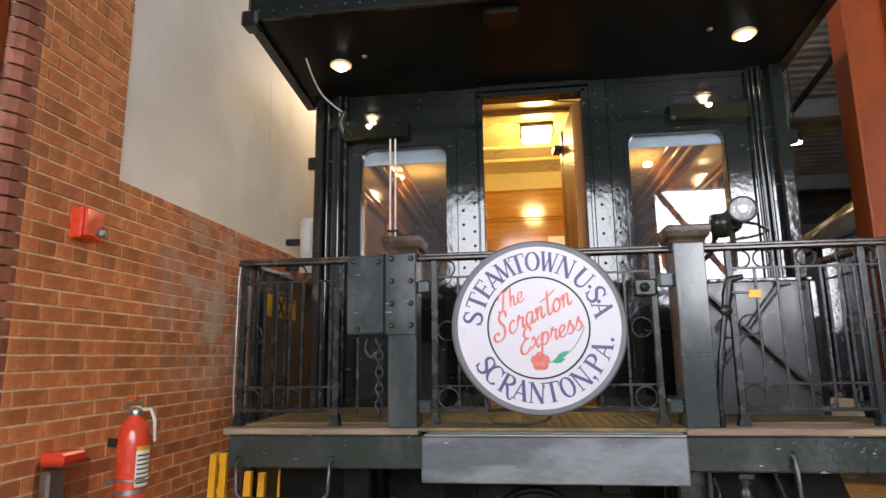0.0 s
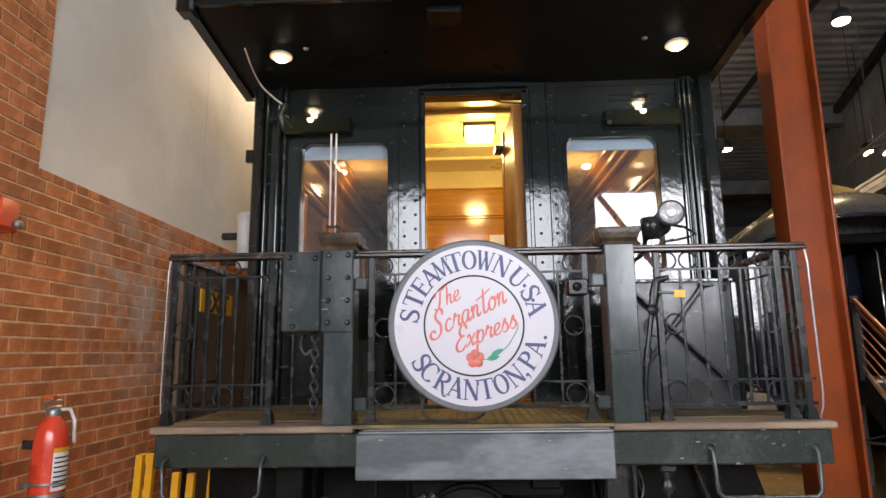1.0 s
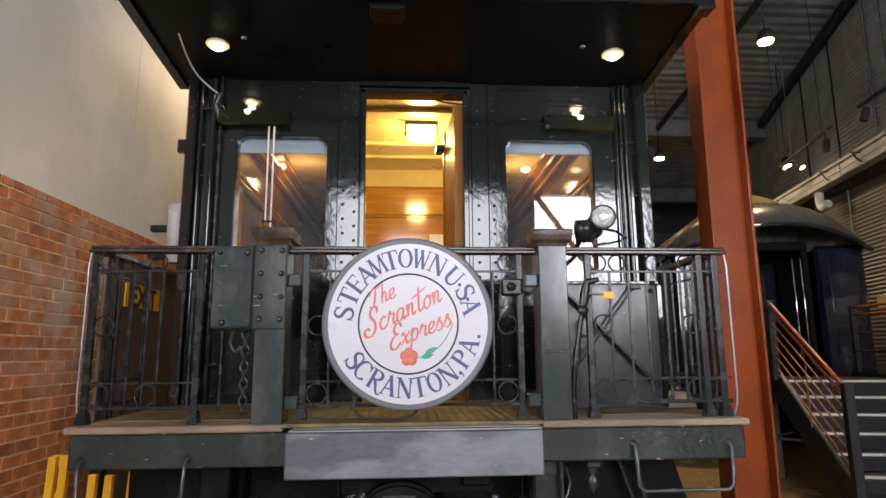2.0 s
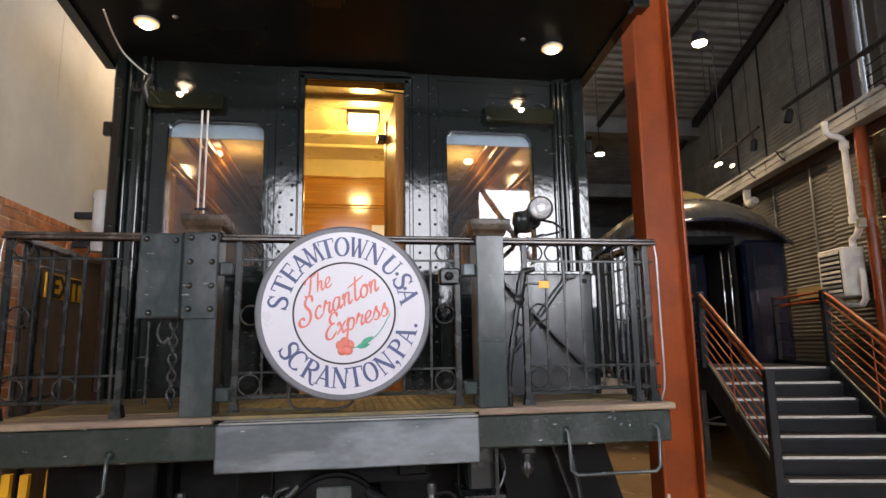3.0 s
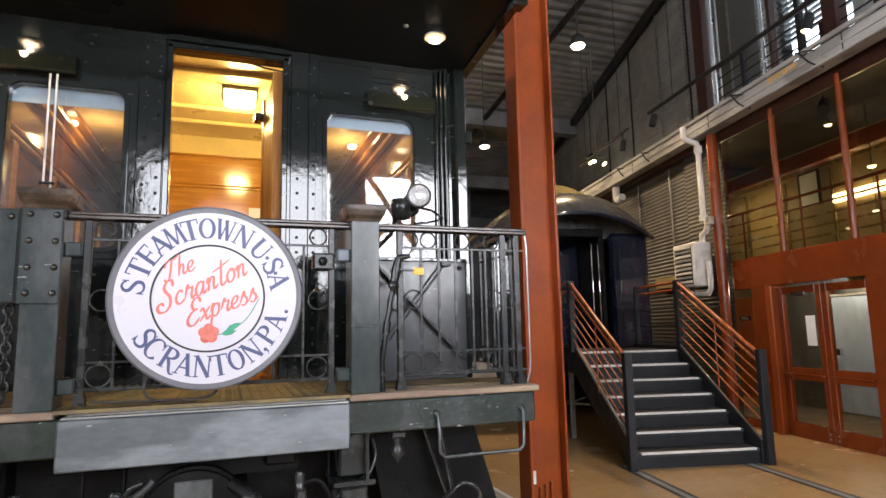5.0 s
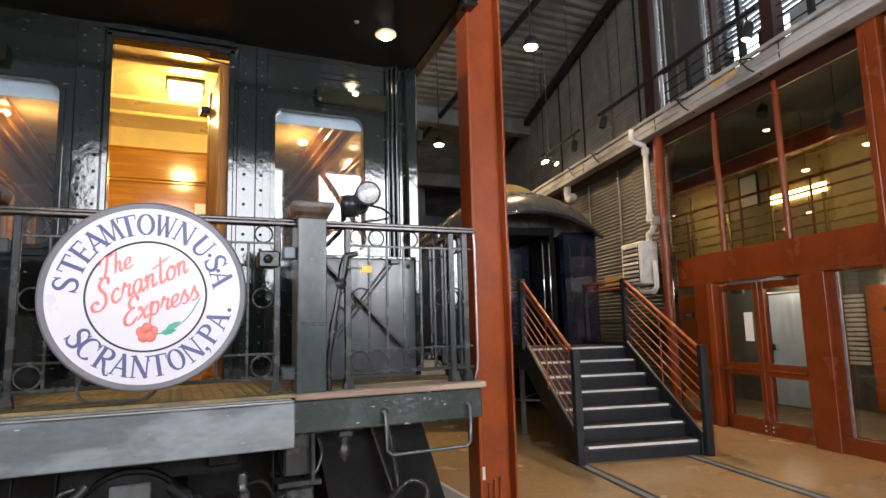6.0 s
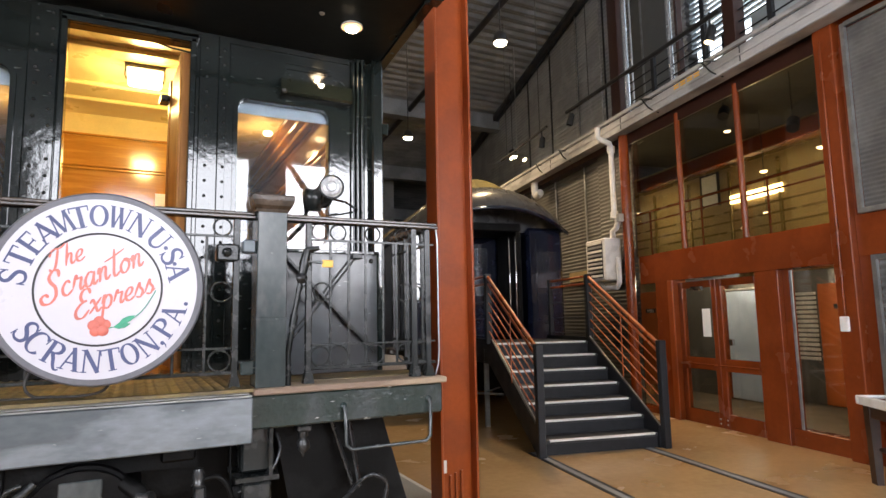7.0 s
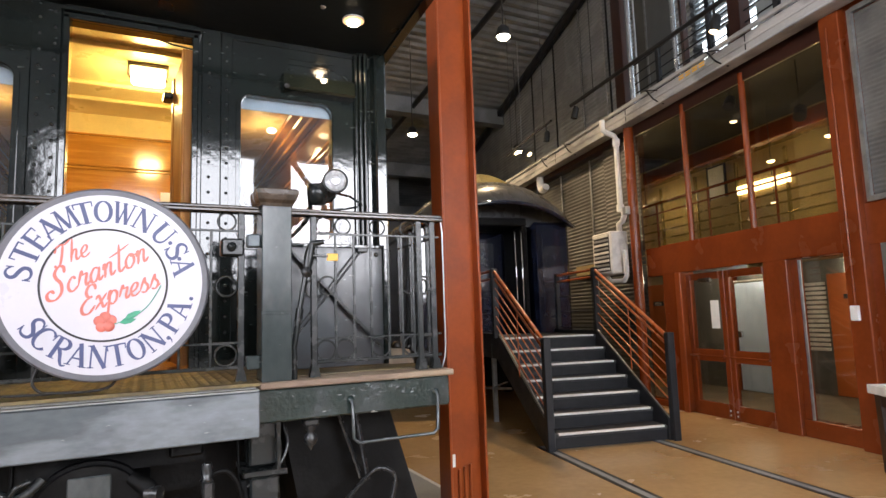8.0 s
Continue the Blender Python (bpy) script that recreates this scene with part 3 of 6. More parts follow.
# return railings along the platform sides
for sx in (-1, 1):
    x = sx * 1.5
    r = part("return_railing", G().box((x - 0.006, RY, Z_BOT - 0.008), (x + 0.006, 0.62, Z_BOT + 0.008), 0.002), IRON, car)
    for z in (Z_2, Z_3):
        part("cross_bar", G().box((x - 0.006, RY, z - 0.005), (x + 0.006, 0.62, z + 0.005), 0.001), IRON, r)
    part("top_rail", G().box((x - 0.03, RY + 0.036, Z_TOP), (x + 0.03, 0.64, Z_TOP + 0.03), 0.005), BRONZE, r)
    for y in (0.2, 0.32, 0.44, 0.62):
        part("upright", G().box((x - 0.008, y - 0.008, 1.29), (x + 0.008, y + 0.008, Z_TOP), 0.002), IRON, r)
    for z in (2.02, 1.72, 1.41):
        part("scroll_ring", G().ring((x, 0.26, z), (1, 0, 0), 0.042, 0.0045, 20, 6, 1.4), IRON, r)
    pts = [(sx * 1.522, 0.06, 2.06), (sx * 1.527, 0.055, 2.0), (sx * 1.527, 0.055, 1.4), (sx * 1.524, 0.06, 1.34), (sx * 1.51, 0.07, 1.285)]
    part("grab_rod", G().tube(pts, 0.0045, 8), GALV, car, "bright curved grab rod")

# end bulkhead with doorway and two windows
DX0, DX1, DZ = -0.335, 0.33, 3.35
WINS = ((-1.18, -0.592), (0.622, 1.222))
WZ0, WZ1 = 2.08, 3.028
bh = part("bulkhead", G().box((DX0, BY, DZ), (DX1, BY + 0.08, 3.55)).box((-0.53, BY, 1.0), (DX0, BY + 0.08, 3.55)).box((DX1, BY, 1.0), (0.56, BY + 0.08, 3.55)), PAINT, car, "glossy dark green end wall")
for x0, x1, z0, z1 in ((-1.5, -1.25, 1.0, 3.55), (1.285, 1.58, 1.0, 3.55), (-1.25, -0.53, 1.0, WZ0 - 0.06), (0.56, 1.285, 1.0, WZ0 - 0.06), (-1.25, -0.53, WZ1 + 0.06, 3.55), (0.56, 1.285, WZ1 + 0.06, 3.55)):
    part("wall_panel", G().box((x0, BY, z0), (x1, BY + 0.08, z1)), PAINT, bh)


def rounded(x0, x1, z0, z1, r, n=6):
    pts = []
    for cx, cz, a0 in ((x1 - r, z1 - r, 0), (x0 + r, z1 - r, 90), (x0 + r, z0 + r, 180), (x1 - r, z0 + r, 270)):
        pts += [(cx + r * math.cos(radians(a0 + 90 * k / n)), cz + r * math.sin(radians(a0 + 90 * k / n))) for k in range(n + 1)]
    return pts


def ring_frame(inner, outer, y0, y1):
    g, n = G(), len(inner)
    vs = [(u, y, v) for y in (y0, y1) for pl in (inner, outer) for u, v in pl]
    fs = []
    for i in range(n):
        j = (i + 1) % n
        fs += [(i, j, n + j, n + i), (2 * n + i, 3 * n + i, 3 * n + j, 2 * n + j), (i, 2 * n + i, 2 * n + j, j), (n + i, n + j, 3 * n + j, 3 * n + i)]
    return g.add(vs, fs)


for a, b in WINS:
    w = part("window", ring_frame(rounded(a, b, WZ0, WZ1, 0.07), rounded(a - 0.075, b + 0.072, WZ0 - 0.065, WZ1 + 0.065, 0.05), BY - 0.02, BY + 0.05), PAINT, car, "round-cornered carriage window")
    part("window_bead", ring_frame(rounded(a - 0.005, b + 0.005, WZ0 - 0.005, WZ1 + 0.005, 0.075), rounded(a - 0.03, b + 0.03, WZ0 - 0.03, WZ1 + 0.03, 0.09), BY - 0.034, BY - 0.021), PAINT, w)
    pane = part("pane", G().box((a - 0.01, BY + 0.02, WZ0 - 0.01), (b + 0.01, BY + 0.026, WZ1 + 0.01)), GLASS, w)
    pane.visible_shadow = False
    part("blind", G().box((a, BY + 0.04, WZ1 - 0.095 if a < 0 else WZ1 - 0.075), (b, BY + 0.05, WZ1 + 0.01)), SHADE, w, "pale blue rolled-up blind")
# riveted door posts
RIVET = rivets(G(), [(0, 0, 0)], (0, -1, 0), 0.0105).mesh("rivet", IRON)
for x0, x1, cols in ((-0.52, -0.375, (-0.48, -0.405)), (0.385, 0.5, (0.43,)), (0.5, 0.57, (0.535,))):
    p = part("riveted_strip", G().box((x0, BY - 0.012, 1.29), (x1, BY, 3.44), 0.004), PAINT, car)
    for k, x in enumerate(cols):
        for i in range(21):
            part("rivet", RIVET, IRON, p).matrix_basis = pose(x, BY - 0.012, 1.4 + 0.097 * i + 0.048 * k)
for x in (DX0, DX1):
    part("door_jamb", G().box((x - 0.035, BY - 0.03, 1.29), (x + 0.002, BY + 0.09, DZ + 0.03), 0.006) if x < 0 else G().box((x - 0.002, BY - 0.03, 1.29), (x + 0.035, BY + 0.09, DZ + 0.03), 0.006), PAINT, bh)
part("door_header", G().box((-0.37, BY - 0.03, DZ + 0.002), (0.37, BY, DZ + 0.04), 0.004).box((-0.38, BY - 0.045, DZ + 0.045), (0.38, BY, DZ + 0.07), 0.004).box((-0.36, BY - 0.02, DZ + 0.075), (0.36, BY, DZ + 0.1), 0.004), PAINT, bh)
for x0, x1, z0 in ((0.57, 0.93, 3.14), (0.57, 1.4, 3.4), (0.93, 1.25, 3.33), (0.93, 1.25, 3.29), (-1.25, -0.53, 3.14)):
    part("upper_seam", G().box((x0, BY - 0.006, z0), (x1, BY, z0 + 0.01)), PAINT, bh)
for a, b in ((-1.3, -0.845), (0.885, 1.375)):
    h = part("window_hood", G().prism([(BY, 3.08), (BY - 0.075, 3.085), (BY - 0.085, 3.1), (BY - 0.075, 3.195), (BY, 3.21)], 0, a, b), HOODGREEN, bh, "sloped metal hood")
part("hood_end", G().lathe((0.905, BY - 0.086, 3.105), (0, -1, 0), [(0.02, 0), (0.018, 0.01), (0.001, 0.014)], 14), STEEL_DARK, bh, "small round fitting")
# corner posts and pipes
part("corner_post", G().box((-1.515, BY - 0.06, 1.0), (-1.45, BY + 0.1, 3.5), 0.012), PAINT, bh)
part("corner_post", G().box((1.53, BY - 0.06, 1.0), (1.615, BY + 0.1, 3.5), 0.012), PAINT, bh)
for x, r, m in ((-1.425, 0.014, PAINT), (-1.345, 0.018, PAINT), (-1.3, 0.008, IRON), (1.43, 0.013, PAINT), (1.465, 0.016, PAINT), (1.4, 0.008, PAINT)):
    part("pipe", G().tube([(x, BY - 0.035, 1.29), (x, BY - 0.035, 3.44)], r), m, bh)
for x in (-1.535, 1.63):
    part("side_bracket", G().box((x - 0.03, BY - 0.05, 2.9), (x + 0.03, BY - 0.01, 2.99), 0.006), PAINT, bh)
for x in (-0.965, -0.93):
    part("white_rod", G().tube([(x, BY - 0.09, 3.07), (x, BY - 0.09, 2.42 if x < -0.94 else 2.3)], [0.006, 0.006]), WHITEMETAL, bh, "thin white rod before the window")
part("rod_clamp", G().box((-0.985, BY - 0.1, 2.42), (-0.91, BY - 0.08, 2.435), 0.003), IRON, bh)

# door folded inward
door = part("end_door", G().box((0.29, BY + 0.1, 1.3), (0.335, BY + 0.72, 3.33), 0.004), VARNISH_SATIN, car, "varnished wooden door swung inward")
door.matrix_basis = Matrix.Translation((0.335, BY + 0.1, 0)) @ pose(0, 0, 0, 0, 0, 4) @ Matrix.Translation((-0.335, -BY - 0.1, 0))
part("door_stile", G().box((0.278, BY + 0.1, 1.3), (0.29, BY + 0.19, 3.33), 0.003).box((0.278, BY + 0.63, 1.3), (0.29, BY + 0.72, 3.33), 0.003), VARNISH_SATIN, door)
part("door_panel", G().box((0.284, BY + 0.2, 2.1), (0.289, BY + 0.62, 3.1)), VARNISH_SATIN, door)
part("door_closer", G().box((0.215, BY + 0.6, 3.16), (0.278, BY + 0.72, 3.21), 0.01), IRON, door, "dark door closer")
part("lock_plate", G().box((0.272, BY + 0.62, 2.2), (0.279, BY + 0.68, 2.4), 0.002), CHROME, door)

# panelled interior
IY = 3.65
inr = part("interior", G().box((-1.46, BY + 0.082, 1.2), (1.5, 9, 1.28)), VARNISH_DARK, car, "warm-lit panelled carriage interior")
IB = 6.6
part("interior_ceiling", G().box((-1.46, BY + 0.082, 3.6), (1.5, IB, 3.64)), CREAM, inr, "cream painted ceiling")
for y in (1.95, 2.75, 3.15):
    part("ceiling_moulding", G().box((-0.72, y - 0.025, 3.565), (0.72, y + 0.025, 3.6), 0.01), CREAM, inr)
part("partition", G().box((-0.72, IY, 1.28), (0.72, IY + 0.05, 3.6)), CREAM, inr)
part("partition_panelling", G().box((-0.72, IY - 0.02, 1.28), (0.72, IY, 3.38), 0.004), VARNISH, inr, "orange varnished panelling")
for z in (3.39, 3.09, 3.06, 2.6, 2.55, 2.0):
    part("panel_moulding", G().box((-0.72, IY - 0.04, z - 0.012), (0.72, IY - 0.021, z + 0.012), 0.006), VARNISH, inr)
part("notice", G().box((0.2, IY - 0.048, 2.73), (0.44, IY - 0.043, 2.86)), PAPER, inr, "white notice")
part("saloon_end", G().box((-1.46, IB, 1.28), (1.5, IB + 0.05, 3.64)), VARNISH_DARK, inr, "dark wood end wall")
for x, s in ((-1.46, 1), (1.5, -1)):
    part("side_panelling", G().box((x, BY + 0.1, 1.28), (x + s * 0.03, IB, 3.6)), VARNISH_DARK, inr, "dark wood panelling")
    for z, d in ((3.55, 0.16), (3.46, 0.11), (3.38, 0.07), (3.02, 0.05), (2.96, 0.05), (2.0, 0.04)):
        part("cornice", G().box((x + s * 0.03, BY + 0.12, z - 0.022), (x + s * (0.03 + d), IB, z + 0.022), 0.012), VARNISH, inr, "gold varnished moulding")
    for y in (2.0, 3.0, 4.0, 5.0, 6.0):
        part("pilaster", G().box((x + s * 0.03, y - 0.05, 1.28), (x + s * 0.07, y + 0.05, 2.93), 0.008), VARNISH, inr)
    q = -0.48 if s > 0 else 0.5
    part("corridor_wall", G().box((q - 0.02, IY + 0.06, 1.28), (q + 0.02, IB, 3.6)), VARNISH_DARK, inr, "dark wood panelling")
    for z in (3.5, 3.42, 3.0, 2.6, 2.0):
        part("corridor_moulding", G().box((q - s * 0.02, IY + 0.06, z - 0.018), (q - s * 0.05, IB, z + 0.018), 0.01), VARNISH, inr)
for x in (-0.45, 0.47):
    part("vestibule_partition", G().box((x - 0.02, BY + 0.1, 1.28), (x + 0.02, BY + 0.3, 3.6), 0.004), VARNISH, inr)
lf = part("ceiling_light", G().box((-0.05, 2.24, 3.5), (0.2, 2.48, 3.6), 0.02), FIXTURE, inr, "square glowing ceiling light")
for lo, hi in (((-0.07, 2.2, 3.57), (0.22, 2.22, 3.6)), ((-0.07, 2.48, 3.57), (0.22, 2.5, 3.6)), ((-0.07, 2.2, 3.49), (-0.058, 2.225, 3.569)), ((0.208, 2.2, 3.49), (0.22, 2.225, 3.569))):
    part("light_bracket", G().box(lo, hi, 0.002), BRONZE, lf)
part("wire", G().tube([(0.05, BY + 0.15, 3.4), (0.15, BY + 0.12, 3.37), (0.22, BY + 0.1, 3.345), (0.33, BY + 0.1, 3.335)], 0.006), BLACK, inr)
lamp("interior_light", "POINT", (0.09, 2.35, 3.42), 44, (1.0, 0.72, 0.26), 0.12)
lamp("saloon_light", "POINT", (-1.15, 3.4, 3.35), 6, (1.0, 0.66, 0.3), 0.06)
lamp("saloon_light", "POINT", (1.15, 3.4, 3.35), 7, (1.0, 0.66, 0.3), 0.06)
for x in (-1.34, 1.2):
    part("wall_light", G().lathe((x, 3.2, 3.48), (0, 0, -1), [(0.04, -0.02), (0.05, 0.0), (0.035, 0.02), (0.001, 0.03)], 16), BULB_DIM, inr, "small glowing lamp")

# body sides, roof and canopy
part("side_wall", G().box((-1.513, BY + 0.1, 1.0), (-1.465, 14, 3.5)), PAINT, car)
part("side_wall", G().box((1.505, BY + 0.1, 1.0), (1.6, 14, 3.5)), PAINT, car)
part("end_wall", G().box((-1.5, 13.9, 1.0), (1.5, 14, 3.9)), PAINT, car)
CF = 0.22
n = 16
arch = [(-1.62 + 3.26 * i / n, 3.72 + 0.5 * math.sin(math.pi * i / n) ** 0.8) for i in range(n + 1)]
part("roof", G().prism([(-1.62, 3.66)] + arch + [(1.64, 3.66)], 1, CF + 0.02, 14), SOFFIT, car, "black arched roof")
g = G()
_a, _b = [(-1.6, CF, 3.525), (1.62, CF, 3.525)], [(1.62, BY + 0.1, 3.43), (-1.6, BY + 0.1, 3.43)]
g.add(_a + _b + [(x, y, z + 0.09) for x, y, z in _a + _b], [(0, 1, 2, 3), (4, 5, 6, 7), (0, 1, 5, 4), (1, 2, 6, 5), (2, 3, 7, 6), (3, 0, 4, 7)])
cn = part("canopy_soffit", g, SOFFIT, car, "black platform canopy underside")
part("canopy_fascia", rivets(G().box((-1.61, CF - 0.03, 3.515), (1.63, CF - 0.001, 3.68), 0.006).box((-1.61, CF - 0.045, 3.51), (1.63, CF - 0.03, 3.535), 0.004), [(-1.55 + 0.085 * i, CF - 0.03, 3.565) for i in range(37)], (0, -1, 0), 0.009), PAINT, cn)
for x in (-1.6, 1.62):
    part("eave_bracket", G().box((x - 0.05, CF - 0.06, 3.47), (x + 0.05, CF + 0.05, 3.57), 0.015), PAINT, cn)
    g = G()
    q = [(x - 0.03, CF, 3.5), (x + 0.03, CF, 3.5), (x + 0.03, BY + 0.1, 3.405), (x - 0.03, BY + 0.1, 3.405)]
    g.add(q + [(a, b, c + 0.2) for a, b, c in q], [(0, 1, 2, 3), (4, 5, 6, 7), (0, 1, 5, 4), (1, 2, 6, 5), (2, 3, 7, 6), (3, 0, 4, 7)])
    part("eave_beam", g, PAINT, cn)
part("vent_hatch", G().box((-0.27, 0.27, 3.485), (-0.07, 0.4, 3.525), 0.008).box((-0.25, 0.255, 3.468), (-0.09, 0.41, 3.484), 0.004), SOFFIT, cn, "small vent plate")
for x in (-1.22, 1.26):
    l = part("canopy_lamp", G().lathe((x, 0.7, 3.475), (0, 0, -1), [(0.03, -0.04), (0.055, -0.01), (0.07, 0.0), (0.072, 0.012)], 20), WHITEMETAL, car, "small round canopy lamp, lit")
    part("bulb", G().lathe((x, 0.7, 3.475), (0, 0, -1), [(0.045, 0.012), (0.04, 0.03), (0.02, 0.042), (0.001, 0.045)], 16), BULB, l)
    # self-glowing ring that imitates the warm halo round the bulb
    part("reflector", G().lathe((x, 0.7, 3.475), (0, 0, -1), [(0.068, 0.006), (0.066, 0.014), (0.046, 0.018)], 20), BULB_HALO, l)
    lamp("canopy_light", "SPOT", (x, 0.7, 3.42), 10, WARM, 0.02, (x, 0.7, 0), 150)
    part("small_knob", rivets(G(), [(x + (0.18 if x < 0 else -0.22), 0.62, 3.475)], (0, 0, -1), 0.018), GALV, cn)
wire = [(-1.398, 0.55, 3.448), (-1.426, 0.75, 3.426), (-1.423, 0.92, 3.387), (-1.375, 1.02, 3.347), (-1.313, 1.08, 3.308)]
part("loose_wire", G().hose(wire, 0.0055), WHITEMETAL, cn, "loose grey wire")
part("junction", G().tube([(-1.3, BY - 0.05, 3.31), (-1.33, BY - 0.06, 3.22), (-1.3, BY - 0.05, 3.12)], [0.02, 0.03, 0.014]).tube([(-1.4, BY - 0.05, 3.2), (-1.28, BY - 0.05, 3.22)], 0.014), IRON, bh)

# unseen lamp added behind the canopy to warm and brighten the plaster
wl = part("wall_washer", G().lathe((-1.72, 3.6, 4.9), (0, 0, -1), [(0.02, -0.2), (0.09, -0.1), (0.1, 0.0)], 14).tube([(-1.72, 3.6, 5.05), (-1.55, 3.6, 4.0)], 0.015), BLACK, car, "small added lamp hidden over the roof edge")
part("bulb", G().lathe((-1.72, 3.6, 4.9), (0, 0, -1), [(0.085, -0.01), (0.06, 0.02), (0.001, 0.03)], 12), BULB, wl)
lamp("wall_light", "POINT", (-1.74, 3.6, 4.8), 310, WARM, 0.08)

# hand brake and lattice behind the right railing
BKY = 0.03
brake = part("hand_brake", G().tube([(0.725, BKY, 1.282), (0.722, BKY, 1.42), (0.752, BKY, 1.618), (0.783, BKY, 1.79)], [0.014, 0.014, 0.012, 0.012]), IRON, car, "black brake lever with a yellow tag")
part("lever_head", G().tube([(0.783, BKY, 1.78), (0.797, BKY, 1.855), (0.81, BKY, 1.922)], [0.018, 0.025, 0.018]).tube([(0.803, BKY, 1.918), (0.866, BKY - 0.01, 1.932)], [0.018, 0.012]), IRON, brake)
part("pivot", G().lathe((0.781, BKY - 0.014, 1.782), (0, -1, 0), [(0.026, 0), (0.026, 0.008), (0.014, 0.01), (0.012, 0.018), (0.001, 0.019)], 14), STEEL_DARK, brake)
part("lever_arm", bar((0.8, BKY - 0.005, 1.864), (0.885, BKY - 0.005, 1.86), 0.028, 0.01), IRON, brake)
part("tag", G().box((0.88, BKY - 0.016, 1.838), (0.935, BKY - 0.01, 1.873), 0.003), YELLOW, brake, "yellow tag")
part("sleeve", G().tube([(0.742, BKY, 1.545), (0.752, BKY, 1.61)], 0.018), IRON, brake)
gs = part("gate_sheet", G().box((0.76, 0.368, 1.3), (1.3, 0.378, 1.95), 0.003), GATEGREY, car, "glossy grey sheet metal gate")
part("gate_edge", G().box((0.755, 0.36, 1.945), (1.31, 0.384, 1.965), 0.004), PAINT, gs)
part("gate_edge", G().box((1.295, 0.36, 1.3), (1.325, 0.384, 1.945), 0.004), PAINT, gs)
part("gate_bolt", BIGRIVET, IRON, gs).matrix_basis = pose(1.26, 0.367, 1.91)
lat = part("lattice", bar((0.777, 0.34, 1.914), (1.268, 0.34, 1.401), 0.04, 0.014), IRON, car, "crossed flat bars behind the railing")
for d in (0.0, 0.028):
    part("lattice_bar", bar((1.15 + d, 0.35, 1.937), (0.836 + d - 0.1, 0.35, 1.42), 0.01, 0.006), IRON, lat)
part("lattice_ring", G().ring((0.9, 0.34, 1.72), (0, 1, 0), 0.05, 0.005, 20), IRON, lat)
part("latch", G().box((1.14, 0.33, 1.92), (1.2, 0.36, 1.945), 0.003), IRON, lat)
part("gate_lock", G().box((0.40, 0.05, 1.86), (0.5, 0.12, 1.94), 0.008).lathe((0.445, 0.05, 1.9), (0, -1, 0), [(0.022, 0), (0.02, 0.02), (0.001, 0.024)], 14), IRON, car, "round black gate lock")
# marker lamp
ml = part("marker_lamp", G().lathe((1.035, 0.56, 2.315), Vector((-0.24, -0.96, 0.05)), [(0.001, -0.17), (0.045, -0.16), (0.06, -0.09), (0.055, 0.0)], 20), IRON, car, "round marker lamp with a clear lens")
ax = Vector((-0.24, -0.96, 0.05))
c = Vector((1.06, 0.47, 2.345))
part("lens_rim", G().ring(c, ax, 0.066, 0.008, 28, 8), STEEL_DARK, ml, "dark steel rim")
part("lens", G().lathe(c, ax, [(0.064, -0.01), (0.06, 0.012), (0.04, 0.02), (0.001, 0.026)], 24), LENS, ml, "clear ribbed lens")
part("reflector_bar", G().ring(c + ax * 0.024, ax, 0.03, 0.004, 18).box((1.03, 0.44, 2.343), (1.09, 0.446, 2.351)), GALV, ml)
part("body", G().lathe((0.975, 0.56, 2.285), (0, 0, 1), [(0.001, -0.07), (0.05, -0.065), (0.06, 0.0), (0.058, 0.05), (0.001, 0.055)], 18), IRON, ml)
part("bracket", G().tube([(0.945, 0.58, 2.22), (0.95, 0.7, 2.15), (0.96, BY - 0.02, 2.12)], 0.014).tube([(1.06, 0.56, 2.3), (1.25, 0.8, 2.33), (1.43, BY - 0.03, 2.34)], 0.008), IRON, ml)
# chain at the left post
ch = part("chain", G().tube([(-0.815, 0.12, 1.72), (-0.815, 0.12, 1.69)], 0.006), IRON, car, "hanging iron chain")
for i in range(10):
    z = 1.685 - 0.039 * i
    part("link", G().ring((0, 0, 0), (1, 0, 0) if i % 2 else (0, 1, 0), 0.018, 0.0055, 14, 6), STEEL_DARK, ch).matrix_basis = Matrix.Translation((-0.815, 0.12, z)) @ Matrix.Diagonal((1, 1, 1.35, 1))
part("hook", G().hose([(-0.87, 0.12, 1.7), (-0.885, 0.12, 1.64), (-0.86, 0.12, 1.6), (-0.835, 0.12, 1.62)], 0.01), IRON, ch)
part("drop_rod", G().tube([(-0.93, 0.14, 1.7), (-0.93, 0.14, 1.33)], 0.007), IRON, ch)

# stirrup steps and running gear below the sill
for a, b, z in ((-1.456, -1.009, 1.12), (0.983, 1.432, 1.152)):
    s = part("stirrup_step", G().tube([(a, -0.012, z + 0.02), (a, -0.03, z), (a + 0.005, -0.03, 0.995), (a + 0.03, -0.03, 0.972), (b - 0.03, -0.03, 0.972), (b - 0.005, -0.03, 0.995), (b, -0.03, z), (b, -0.012, z + 0.02)], 0.0085), PAINT_POST, car, "bent rod stirrup step")
    for q in (a, b):
        part("bolt_eye", rivets(G(), [(q, -0.002, z + 0.02)], (0, -1, 0), 0.018), PAINT_WORN, s)
for x in (0.5, -0.52):
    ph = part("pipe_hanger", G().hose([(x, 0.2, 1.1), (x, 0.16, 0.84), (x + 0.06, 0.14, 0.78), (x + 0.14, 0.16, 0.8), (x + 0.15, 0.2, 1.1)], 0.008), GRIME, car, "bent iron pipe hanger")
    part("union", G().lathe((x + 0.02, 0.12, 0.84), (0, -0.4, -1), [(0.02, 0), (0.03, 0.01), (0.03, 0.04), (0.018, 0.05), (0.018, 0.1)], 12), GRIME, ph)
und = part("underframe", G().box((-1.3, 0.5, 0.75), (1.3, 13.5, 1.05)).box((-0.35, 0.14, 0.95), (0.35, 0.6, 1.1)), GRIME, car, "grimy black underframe")
